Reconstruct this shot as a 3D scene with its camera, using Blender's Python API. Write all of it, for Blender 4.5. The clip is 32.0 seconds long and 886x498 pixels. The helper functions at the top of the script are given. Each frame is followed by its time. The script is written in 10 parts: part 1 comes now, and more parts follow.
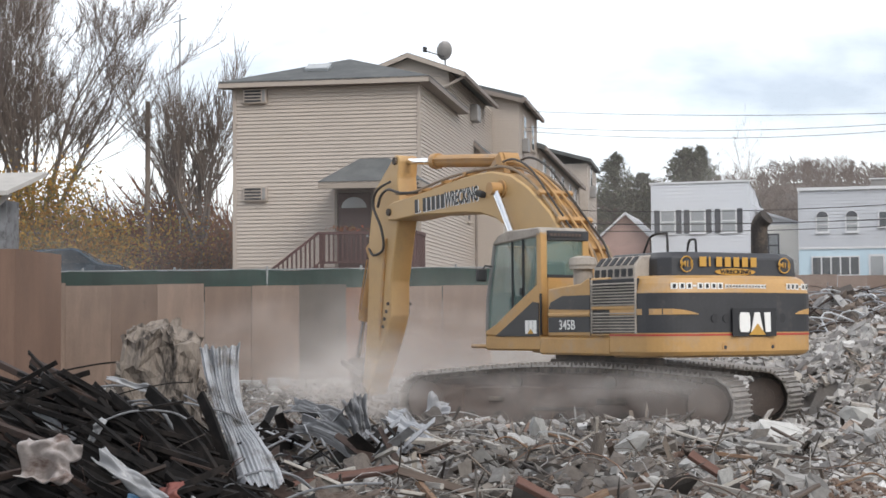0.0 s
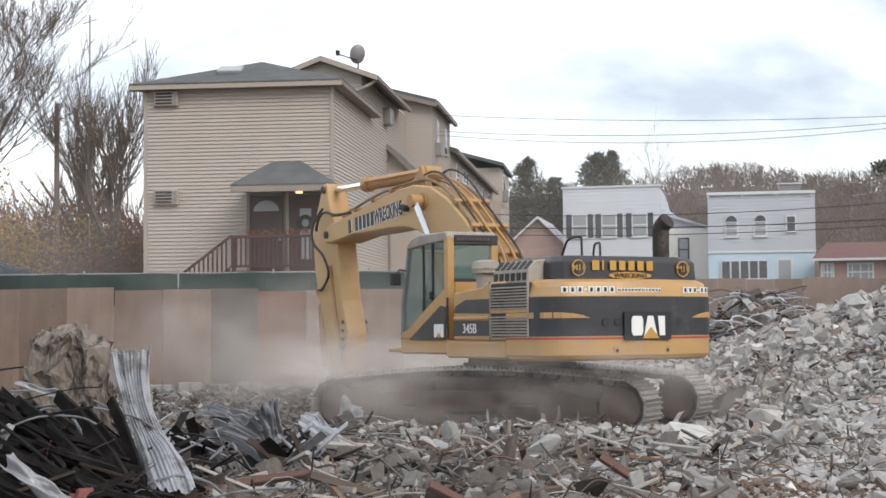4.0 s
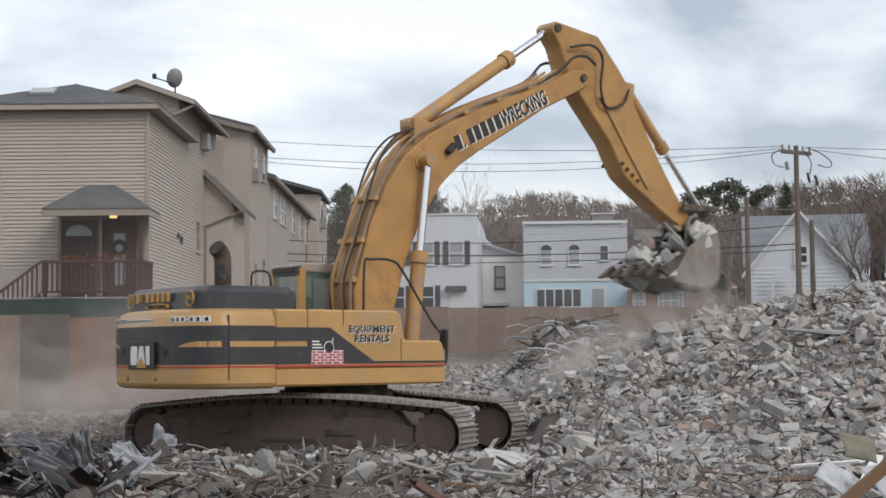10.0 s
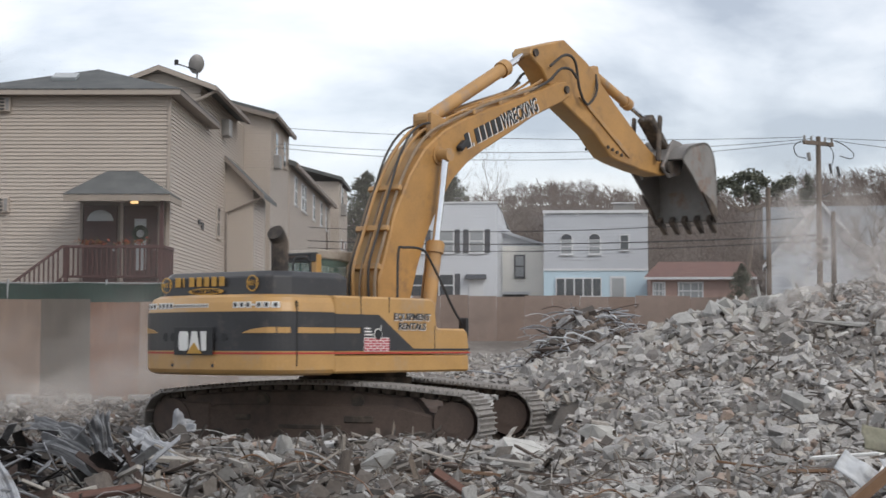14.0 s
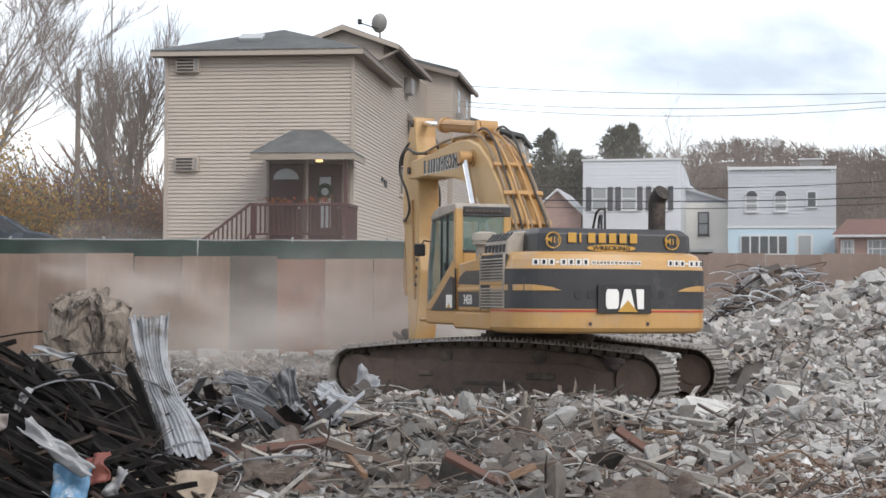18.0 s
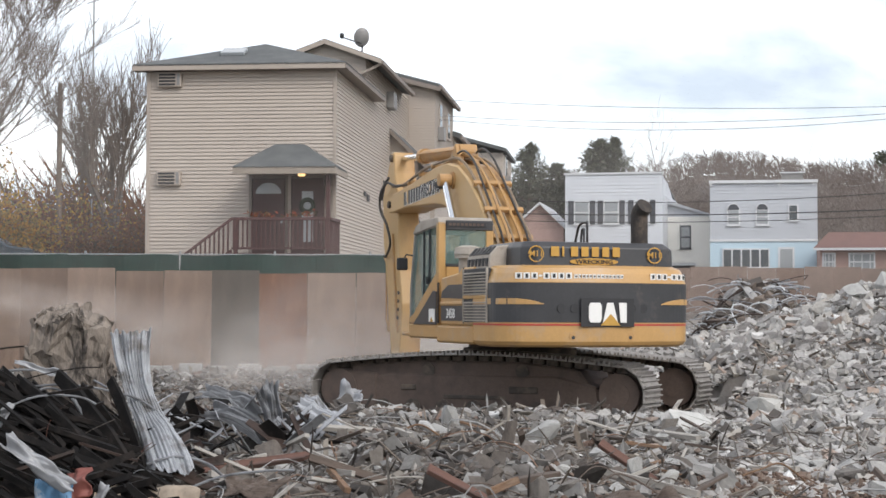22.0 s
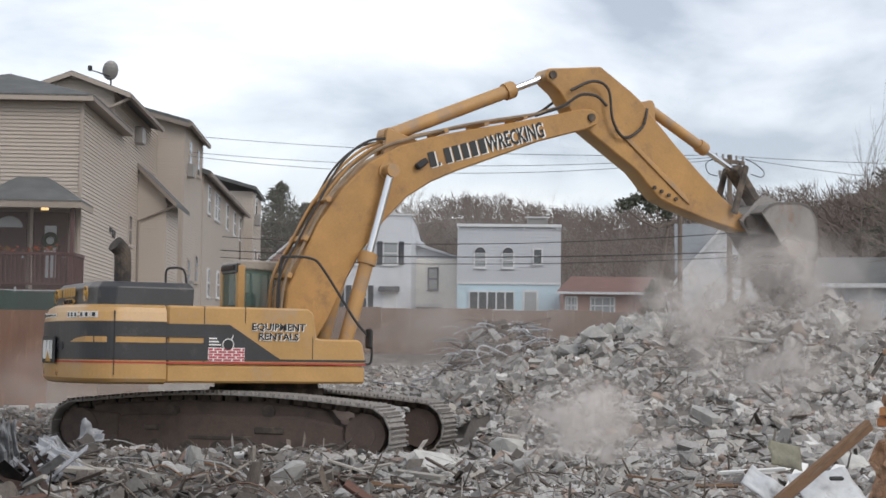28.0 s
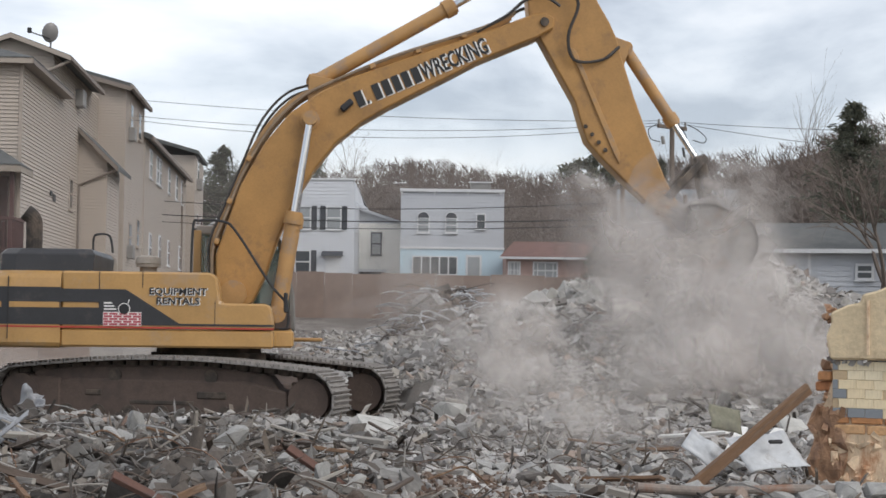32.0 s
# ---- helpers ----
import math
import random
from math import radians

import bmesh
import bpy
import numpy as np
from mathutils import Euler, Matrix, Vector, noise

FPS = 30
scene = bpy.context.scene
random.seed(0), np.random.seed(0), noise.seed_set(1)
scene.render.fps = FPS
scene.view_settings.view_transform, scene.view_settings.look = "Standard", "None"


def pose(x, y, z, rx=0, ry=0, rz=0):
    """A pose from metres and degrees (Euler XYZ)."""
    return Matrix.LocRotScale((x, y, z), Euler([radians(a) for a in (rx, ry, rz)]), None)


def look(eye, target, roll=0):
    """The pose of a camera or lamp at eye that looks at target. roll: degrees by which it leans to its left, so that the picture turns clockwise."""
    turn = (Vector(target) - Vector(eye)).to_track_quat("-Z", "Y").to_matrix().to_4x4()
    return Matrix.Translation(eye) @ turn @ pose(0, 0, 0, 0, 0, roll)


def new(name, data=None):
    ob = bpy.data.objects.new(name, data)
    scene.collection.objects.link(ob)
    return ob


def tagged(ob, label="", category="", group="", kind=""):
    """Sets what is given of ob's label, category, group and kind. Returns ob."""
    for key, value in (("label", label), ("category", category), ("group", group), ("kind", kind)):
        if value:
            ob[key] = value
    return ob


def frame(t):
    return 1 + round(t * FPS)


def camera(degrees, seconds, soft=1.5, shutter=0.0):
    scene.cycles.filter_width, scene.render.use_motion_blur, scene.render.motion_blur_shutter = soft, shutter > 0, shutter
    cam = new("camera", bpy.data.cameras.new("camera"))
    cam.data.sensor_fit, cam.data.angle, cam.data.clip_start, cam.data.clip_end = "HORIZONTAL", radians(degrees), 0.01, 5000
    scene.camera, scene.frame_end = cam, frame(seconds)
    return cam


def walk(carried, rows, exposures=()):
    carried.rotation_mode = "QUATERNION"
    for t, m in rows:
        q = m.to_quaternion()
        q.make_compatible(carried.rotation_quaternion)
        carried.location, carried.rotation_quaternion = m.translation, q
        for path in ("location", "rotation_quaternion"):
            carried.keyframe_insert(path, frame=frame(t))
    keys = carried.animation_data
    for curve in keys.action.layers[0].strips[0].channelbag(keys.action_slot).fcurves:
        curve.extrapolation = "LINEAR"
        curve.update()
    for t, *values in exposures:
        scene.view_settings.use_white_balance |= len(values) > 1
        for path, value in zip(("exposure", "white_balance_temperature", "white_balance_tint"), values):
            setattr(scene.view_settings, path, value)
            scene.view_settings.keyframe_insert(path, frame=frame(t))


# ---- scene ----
LENS = 30.8
EYE = (0.0, 0.0, 1.5)
cam = camera(LENS, 32.0, soft=1.6, shutter=0.4)
# seconds, turn to the right, tilt up, lean (degrees)
PATH = [
    (0, -5.69, 2.80, -0.41),
    (0.5, -5.34, 2.89, -0.29),
    (1, -5.13, 2.81, -0.41),
    (1.5, -4.54, 2.67, -0.51),
    (2, -3.89, 2.52, -0.25),
    (2.5, -3.51, 2.43, -0.39),
    (3, -3.08, 2.43, -0.53),
    (3.5, -2.71, 2.66, -0.61),
    (5.5, -2.42, 3.16, -0.37),
    (6, -2.52, 3.19, -0.48),
    (6.5, -2.24, 3.55, -0.46),
    (7, -1.59, 3.75, -0.26),
    (7.5, -0.00, 3.66, -0.37),
    (8, 2.56, 3.69, -0.20),
    (8.5, 3.36, 3.72, -0.22),
    (9, 3.62, 3.77, -0.31),
    (9.5, 3.82, 3.78, -0.38),
    (10, 3.93, 3.82, -0.46),
    (10.5, 4.03, 3.73, -0.50),
    (11, 4.18, 3.69, -0.43),
    (11.5, 4.30, 3.64, -0.33),
    (12, 5.10, 3.58, 0.04),
    (12.5, 5.89, 3.57, -0.13),
    (13, 5.61, 3.57, -0.08),
    (13.5, 4.53, 3.49, 0.10),
    (14, 3.21, 3.40, 0.08),
    (14.5, 1.91, 3.26, 0.03),
    (15, 0.06, 3.15, -0.16),
    (15.5, -1.21, 3.11, -0.16),
    (17.5, -3.57, 1.89, 0.15),
    (18, -3.26, 1.86, 0.36),
    (18.5, -3.26, 1.72, 0.26),
    (19, -3.07, 1.80, 0.20),
    (19.5, -2.96, 1.79, 0.34),
    (20, -2.98, 1.81, 0.27),
    (20.5, -2.95, 2.13, 0.22),
    (21, -2.75, 2.27, 0.16),
    (21.5, -2.71, 2.33, 0.16),
    (22, -2.64, 2.36, 0.23),
    (22.5, -2.52, 2.38, 0.26),
    (23, -2.25, 2.45, 0.16),
    (23.5, -1.51, 2.71, 0.05),
    (24, -0.50, 2.95, 0.16),
    (24.5, 1.45, 3.17, 0.16),
    (25, 2.44, 3.43, 0.31),
    (25.5, 2.74, 3.61, 0.39),
    (26, 3.13, 3.59, 0.40),
    (26.5, 4.10, 3.58, 0.46),
    (28.5, 6.45, 3.90, 0.75),
    (29, 6.21, 3.78, 0.69),
    (29.5, 5.96, 3.70, 0.54),
    (30, 5.80, 3.65, 0.62),
    (30.5, 7.98, 3.19, 0.95),
    (31, 8.48, 2.89, 0.90),
    (31.5, 8.34, 2.73, 0.93),
    (32, 8.32, 2.63, 0.71),
]


def aimed(turn, tilt, lean):
    a, e = radians(turn), radians(tilt)
    way = Vector((math.sin(a) * math.cos(e), math.cos(a) * math.cos(e), math.sin(e)))
    return look(EYE, Vector(EYE) + way, lean)


walk(cam, [(t, aimed(a, b, c)) for t, a, b, c in PATH], [(0.0, 0.35), (3.0, 0.32), (6.0, 0.24), (8.0, -0.06), (13.0, -0.08), (15.5, 0.16), (18.0, 0.38), (23.0, 0.42), (24.5, 0.36), (26.0, 0.10), (29.0, 0.0), (32.0, -0.05)])
# ---------------------------------------------------------------- light
SUN_AZ, SUN_EL = 140.0, 38.0
world = bpy.data.worlds.new("overcast_sky")
scene.world = world
world.use_nodes = True
wn, wl = world.node_tree.nodes, world.node_tree.links
wn.clear()
w_out = wn.new("ShaderNodeOutputWorld")
w_bg = wn.new("ShaderNodeBackground")
w_sky = wn.new("ShaderNodeTexSky")
w_sky.sky_type = "NISHITA"
w_sky.sun_disc = False
w_sky.sun_elevation, w_sky.sun_rotation = radians(SUN_EL), radians(SUN_AZ)
w_co = wn.new("ShaderNodeTexCoord")
w_map = wn.new("ShaderNodeMapping")
w_map.inputs["Scale"].default_value = (2.6, 2.6, 6.0)
w_map.inputs["Location"].default_value = (0.55, 0.1, 0.35)
w_noise = wn.new("ShaderNodeTexNoise")
w_noise.inputs["Scale"].default_value = 1.5
w_noise.inputs["Detail"].default_value = 6
w_noise.inputs["Roughness"].default_value = 0.52
w_noise.inputs["Distortion"].default_value = 0.25
w_ramp = wn.new("ShaderNodeValToRGB")
w_ramp.color_ramp.elements[0].position, w_ramp.color_ramp.elements[0].color = 0.40, (0.42, 0.445, 0.50, 1)
w_ramp.color_ramp.elements[1].position, w_ramp.color_ramp.elements[1].color = 0.60, (0.93, 0.925, 0.935, 1)
mid = w_ramp.color_ramp.elements.new(0.49)
mid.color = (0.66, 0.685, 0.73, 1)
w_dot = wn.new("ShaderNodeVectorMath")
w_dot.operation = "DOT_PRODUCT"
sun_way = (math.sin(radians(SUN_AZ)) * math.cos(radians(SUN_EL)), math.cos(radians(SUN_AZ)) * math.cos(radians(SUN_EL)), math.sin(radians(SUN_EL)))
# thin bright cloud lies to the left of the lot
thin = Vector((-0.70, 0.62, 0.30)).normalized()
w_dot.inputs[1].default_value = thin
w_glow = wn.new("ShaderNodeMapRange")
w_glow.inputs["From Min"].default_value, w_glow.inputs["From Max"].default_value = 0.80, 0.985
w_mixc = wn.new("ShaderNodeMixRGB")
w_mixc.inputs["Color2"].default_value = (1.5, 1.46, 1.42, 1)
w_mul = wn.new("ShaderNodeMixRGB")
w_mul.blend_type = "ADD"
w_mul.inputs["Fac"].default_value = 0.04
w_bg.inputs["Strength"].default_value = 1.0
wl.new(w_co.outputs["Generated"], w_map.inputs["Vector"])
wl.new(w_map.outputs["Vector"], w_noise.inputs["Vector"])
wl.new(w_noise.outputs["Fac"], w_ramp.inputs["Fac"])
wl.new(w_co.outputs["Generated"], w_dot.inputs[0])
wl.new(w_dot.outputs["Value"], w_glow.inputs["Value"])
wl.new(w_glow.outputs["Result"], w_mixc.inputs["Fac"])
wl.new(w_ramp.outputs["Color"], w_mixc.inputs["Color1"])
wl.new(w_mixc.outputs["Color"], w_mul.inputs["Color1"])
wl.new(w_sky.outputs["Color"], w_mul.inputs["Color2"])
wl.new(w_mul.outputs["Color"], w_bg.inputs["Color"])
wl.new(w_bg.outputs["Background"], w_out.inputs["Surface"])

sun_data = bpy.data.lights.new("sun", "SUN")
sun_data.energy, sun_data.angle, sun_data.color = 1.5, radians(30), (1.0, 0.96, 0.91)
sun = new("sun", sun_data)
sun.matrix_world = look(Vector(sun_way) * 60, (0, 0, 0))
# ---------------------------------------------------------------- materials
def mat(name, colour, rough=0.7, metal=0.0, vary=0.25, scale=3.0, fine=40.0, bump=0.15, tint=None, island=0.0, obrand=0.0, stretch=(1, 1, 1), spec=0.5, stain=None):
    """A painted or mineral surface: broad patches and fine grain in colour, roughness and relief."""
    m = bpy.data.materials.new(name)
    m.use_nodes = True
    n, l = m.node_tree.nodes, m.node_tree.links
    b = n["Principled BSDF"]
    co = n.new("ShaderNodeTexCoord")
    mp = n.new("ShaderNodeMapping")
    mp.inputs["Scale"].default_value = stretch
    l.new(co.outputs["Object"], mp.inputs["Vector"])
    big, small = n.new("ShaderNodeTexNoise"), n.new("ShaderNodeTexNoise")
    for tex, s, d in ((big, scale, 5), (small, fine, 3)):
        tex.inputs["Scale"].default_value, tex.inputs["Detail"].default_value, tex.inputs["Roughness"].default_value = s, d, 0.6
        l.new(mp.outputs["Vector"], tex.inputs["Vector"])
    add = n.new("ShaderNodeMath")
    add.operation = "MULTIPLY_ADD"
    add.inputs[1].default_value = 0.45
    l.new(small.outputs["Fac"], add.inputs[0])
    l.new(big.outputs["Fac"], add.inputs[2])
    ramp = n.new("ShaderNodeMapRange")
    ramp.inputs["From Min"].default_value, ramp.inputs["From Max"].default_value = 0.45, 1.0
    ramp.inputs["To Min"].default_value, ramp.inputs["To Max"].default_value = 1.0 - vary, 1.0 + vary * 0.6
    l.new(add.outputs[0], ramp.inputs["Value"])
    col = n.new("ShaderNodeMixRGB")
    col.blend_type = "MULTIPLY"
    col.inputs["Fac"].default_value = 1.0
    base = n.new("ShaderNodeMixRGB")
    base.inputs["Color1"].default_value = (*colour, 1)
    base.inputs["Color2"].default_value = (*(tint or colour), 1)
    if tint:
        if island or obrand:
            src = n.new("ShaderNodeNewGeometry").outputs["Random Per Island"] if island else n.new("ShaderNodeObjectInfo").outputs["Random"]
            l.new(src, base.inputs["Fac"])
        else:
            sharp = n.new("ShaderNodeMapRange")
            sharp.inputs["From Min"].default_value, sharp.inputs["From Max"].default_value = 0.45, 0.62
            l.new(big.outputs["Fac"], sharp.inputs["Value"])
            l.new(sharp.outputs["Result"], base.inputs["Fac"])
    l.new(base.outputs["Color"], col.inputs["Color1"])
    l.new(ramp.outputs["Result"], col.inputs["Color2"])
    last = col.outputs["Color"]
    if stain:
        st = n.new("ShaderNodeTexNoise")
        st.inputs["Scale"].default_value, st.inputs["Detail"].default_value, st.inputs["Roughness"].default_value = stain[1], 8, 0.7
        l.new(mp.outputs["Vector"], st.inputs["Vector"])
        sr = n.new("ShaderNodeMapRange")
        sr.inputs["From Min"].default_value, sr.inputs["From Max"].default_value = stain[2], stain[2] + 0.14
        sr.inputs["To Max"].default_value = stain[3]
        l.new(st.outputs["Fac"], sr.inputs["Value"])
        sm = n.new("ShaderNodeMixRGB")
        sm.inputs["Color2"].default_value = (*stain[0], 1)
        l.new(sr.outputs["Result"], sm.inputs["Fac"])
        l.new(last, sm.inputs["Color1"])
        last = sm.outputs["Color"]
    l.new(last, b.inputs["Base Color"])
    rr = n.new("ShaderNodeMapRange")
    rr.inputs["To Min"].default_value, rr.inputs["To Max"].default_value = max(0.05, rough - 0.12), min(1.0, rough + 0.12)
    l.new(big.outputs["Fac"], rr.inputs["Value"])
    l.new(rr.outputs["Result"], b.inputs["Roughness"])
    b.inputs["Metallic"].default_value = metal
    b.inputs["Specular IOR Level"].default_value = spec
    if bump:
        bp = n.new("ShaderNodeBump")
        bp.inputs["Strength"].default_value, bp.inputs["Distance"].default_value = bump, 0.02
        l.new(add.outputs[0], bp.inputs["Height"])
        l.new(bp.outputs["Normal"], b.inputs["Normal"])
    return m


def ramp_mat(name, stops, rough=0.9, fine=25.0, bump=0.3, by="island", thin=0.0):
    """Mixed pieces: each piece takes a colour of its own from the stops."""
    m = bpy.data.materials.new(name)
    m.use_nodes = True
    n, l = m.node_tree.nodes, m.node_tree.links
    b = n["Principled BSDF"]
    src = n.new("ShaderNodeNewGeometry").outputs["Random Per Island"] if by == "island" else n.new("ShaderNodeObjectInfo").outputs["Random"]
    r = n.new("ShaderNodeValToRGB")
    r.color_ramp.interpolation = "CONSTANT"
    els = r.color_ramp.elements
    els[0].position, els[0].color = 0.0, (*stops[0][1], 1)
    els.remove(els[1])
    for at, c in stops[1:]:
        e = els.new(at)
        e.color = (*c, 1)
    l.new(src, r.inputs["Fac"])
    co = n.new("ShaderNodeTexCoord")
    ns = n.new("ShaderNodeTexNoise")
    ns.inputs["Scale"].default_value, ns.inputs["Detail"].default_value = fine, 5
    l.new(co.outputs["Object"], ns.inputs["Vector"])
    n2 = n.new("ShaderNodeTexNoise")
    n2.inputs["Scale"].default_value, n2.inputs["Detail"].default_value = 1.3, 3
    l.new(co.outputs["Object"], n2.inputs["Vector"])
    sm = n.new("ShaderNodeMath")
    sm.operation = "ADD"
    l.new(ns.outputs["Fac"], sm.inputs[0])
    l.new(n2.outputs["Fac"], sm.inputs[1])
    mr = n.new("ShaderNodeMapRange")
    mr.inputs["From Min"].default_value, mr.inputs["From Max"].default_value = 0.6, 1.4
    mr.inputs["To Min"].default_value, mr.inputs["To Max"].default_value = 0.62, 1.25
    l.new(sm.outputs[0], mr.inputs["Value"])
    mx = n.new("ShaderNodeMixRGB")
    mx.blend_type, mx.inputs["Fac"].default_value = "MULTIPLY", 1.0
    l.new(r.outputs["Color"], mx.inputs["Color1"])
    l.new(mr.outputs["Result"], mx.inputs["Color2"])
    l.new(mx.outputs["Color"], b.inputs["Base Color"])
    b.inputs["Roughness"].default_value = rough
    if thin:
        # light shines through thin leaves
        tr, ms = n.new("ShaderNodeBsdfTranslucent"), n.new("ShaderNodeMixShader")
        ms.inputs["Fac"].default_value = thin
        l.new(mx.outputs["Color"], tr.inputs["Color"])
        l.new(b.outputs["BSDF"], ms.inputs[1])
        l.new(tr.outputs["BSDF"], ms.inputs[2])
        l.new(ms.outputs["Shader"], n["Material Output"].inputs["Surface"])
    bp = n.new("ShaderNodeBump")
    bp.inputs["Strength"].default_value, bp.inputs["Distance"].default_value = bump, 0.02
    l.new(ns.outputs["Fac"], bp.inputs["Height"])
    l.new(bp.outputs["Normal"], b.inputs["Normal"])
    return m


def glass_mat(name, colour, rough=0.06):
    m = bpy.data.materials.new(name)
    m.use_nodes = True
    b = m.node_tree.nodes["Principled BSDF"]
    b.inputs["Base Color"].default_value = (*colour, 1)
    b.inputs["Roughness"].default_value = rough
    b.inputs["IOR"].default_value = 1.5
    return m


def clear_mat(name, colour, keep=0.35):
    """A tinted clear pane: mostly seen through, with a sheen."""
    m = bpy.data.materials.new(name)
    m.use_nodes = True
    n, l = m.node_tree.nodes, m.node_tree.links
    b = n["Principled BSDF"]
    b.inputs["Base Color"].default_value = (*colour, 1)
    b.inputs["Roughness"].default_value = 0.05
    b.inputs["Alpha"].default_value = keep
    return m


YELLOW = mat("yellow_machine_paint", (0.47, 0.275, 0.10), 0.36, 0, 0.2, 1.4, 30, 0.04, stain=((0.38, 0.28, 0.19), 1.9, 0.52, 0.6))
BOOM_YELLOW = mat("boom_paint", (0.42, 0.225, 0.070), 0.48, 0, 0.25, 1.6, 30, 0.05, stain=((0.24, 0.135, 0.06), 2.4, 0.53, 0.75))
# the colour turns paler towards the left side (local +y)
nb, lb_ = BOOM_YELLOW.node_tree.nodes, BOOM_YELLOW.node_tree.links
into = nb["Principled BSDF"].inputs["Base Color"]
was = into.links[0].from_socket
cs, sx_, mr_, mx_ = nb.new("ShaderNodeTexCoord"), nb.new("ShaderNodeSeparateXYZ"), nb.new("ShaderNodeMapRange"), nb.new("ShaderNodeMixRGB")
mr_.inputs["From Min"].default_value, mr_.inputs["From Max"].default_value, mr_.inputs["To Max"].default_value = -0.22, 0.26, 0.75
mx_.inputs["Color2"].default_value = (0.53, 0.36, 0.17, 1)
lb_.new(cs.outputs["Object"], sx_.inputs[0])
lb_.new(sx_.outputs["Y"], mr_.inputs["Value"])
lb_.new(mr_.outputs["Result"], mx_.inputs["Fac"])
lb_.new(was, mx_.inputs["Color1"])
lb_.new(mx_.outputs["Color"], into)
YELLOW_WORN = mat("worn_yellow_paint", (0.44, 0.25, 0.095), 0.55, 0, 0.2, 1.8, 35, 0.06, stain=((0.30, 0.22, 0.16), 3.0, 0.52, 0.8))
BLACK_PAINT = mat("charcoal_paint", (0.036, 0.036, 0.039), 0.42, 0, 0.3, 2, 30, 0.04, stain=((0.12, 0.10, 0.085), 2.5, 0.57, 0.55))
RED_PAINT = mat("red_stripe_paint", (0.42, 0.05, 0.035), 0.45, 0, 0.15)
RUBBER = mat("black_rubber_hose", (0.045, 0.04, 0.036), 0.6, 0, 0.3, 6, 60, 0.05)
HOSE_TAN = mat("dust_coated_hose", (0.27, 0.20, 0.135), 0.8, 0, 0.35, 5, 50, 0.1)
DARK_STEEL = mat("dusty_track_steel", (0.075, 0.062, 0.053), 0.75, 0.3, 0.35, 4, 45, 0.25, tint=(0.14, 0.11, 0.085))
FRAME_DUST = mat("dust_covered_steel", (0.125, 0.09, 0.073), 0.9, 0.0, 0.35, 2.5, 40, 0.25, tint=(0.075, 0.056, 0.048))
SHOE_STEEL = mat("track_shoe_steel", (0.30, 0.28, 0.26), 0.62, 0.2, 0.35, 5, 50, 0.2)
CHROME = mat("chromed_rod", (0.72, 0.73, 0.75), 0.16, 1.0, 0.08, 4, 40, 0.0)
BUCKET_STEEL = mat("scraped_bucket_steel", (0.26, 0.245, 0.23), 0.6, 0.35, 0.25, 2.5, 40, 0.2, stain=((0.23, 0.11, 0.055), 1.6, 0.55, 0.8))
WHITE_PAINT = mat("white_lettering", (0.78, 0.77, 0.74), 0.5, 0, 0.08)
LETTER_YELLOW = mat("yellow_lettering", (0.50, 0.28, 0.05), 0.5, 0, 0.1)
LETTER_BLACK = mat("black_lettering", (0.02, 0.02, 0.022), 0.5, 0, 0.2)
BRICK_RED = mat("red_decal", (0.45, 0.10, 0.12), 0.5, 0, 0.1)
CAB_GLASS = clear_mat("greenish_cab_glass", (0.20, 0.30, 0.27), 0.32)
DUSTY_TAN = mat("dust_coated_panel", (0.36, 0.32, 0.275), 0.85, 0, 0.25, 2.5, 35, 0.1, stain=((0.16, 0.135, 0.11), 3.0, 0.55, 0.6))
SOOT = mat("sooty_steel", (0.045, 0.038, 0.034), 0.9, 0, 0.4, 5, 40, 0.2, tint=(0.09, 0.07, 0.055))
DARK_INSIDE = mat("dark_cab_trim", (0.03, 0.03, 0.032), 0.7, 0, 0.2)


# ---------------------------------------------------------------- mesh helpers
def part(name, bm, material, parent=None, label="", m=None, smooth=False):
    """Links a bmesh (or a ready mesh) as one mesh object under a thing or a part."""
    if isinstance(bm, bpy.types.Mesh):
        me = bm
    else:
        me = bpy.data.meshes.new(name)
        bm.normal_update()
        bm.to_mesh(me)
        bm.free()
    if not me.materials:
        me.materials.append(material)
    if smooth:
        me.shade_smooth()
    ob = new(name, me)
    if m is not None:
        ob.matrix_basis = m
    if parent is not None:
        ob.parent = parent
    if label:
        ob["label"] = label
    return ob


def empty(name, m, label, category, group="", kind=""):
    ob = new(name)
    ob.matrix_basis = m
    return tagged(ob, label, category, group, kind)


def bevelled(bm, w, seg=1):
    if w > 0:
        bmesh.ops.bevel(bm, geom=list(bm.edges), offset=w, segments=seg, affect="EDGES", profile=0.5)
    return bm


def box(x0, x1, y0, y1, z0, z1, bevel=0.0, bm=None, m=None):
    own = bmesh.new()
    vs = [own.verts.new(p) for p in ((x0, y0, z0), (x1, y0, z0), (x1, y1, z0), (x0, y1, z0), (x0, y0, z1), (x1, y0, z1), (x1, y1, z1), (x0, y1, z1))]
    for f in ((3, 2, 1, 0), (4, 5, 6, 7), (0, 1, 5, 4), (1, 2, 6, 5), (2, 3, 7, 6), (3, 0, 4, 7)):
        own.faces.new([vs[i] for i in f])
    bevelled(own, bevel)
    return own if bm is None else join(bm, own, m)


def join(bm, other, m=None):
    if m is not None:
        bmesh.ops.transform(other, matrix=m, verts=other.verts)
    me = bpy.data.meshes.new("tmp")
    other.to_mesh(me)
    other.free()
    bm.from_mesh(me)
    bpy.data.meshes.remove(me)
    return bm


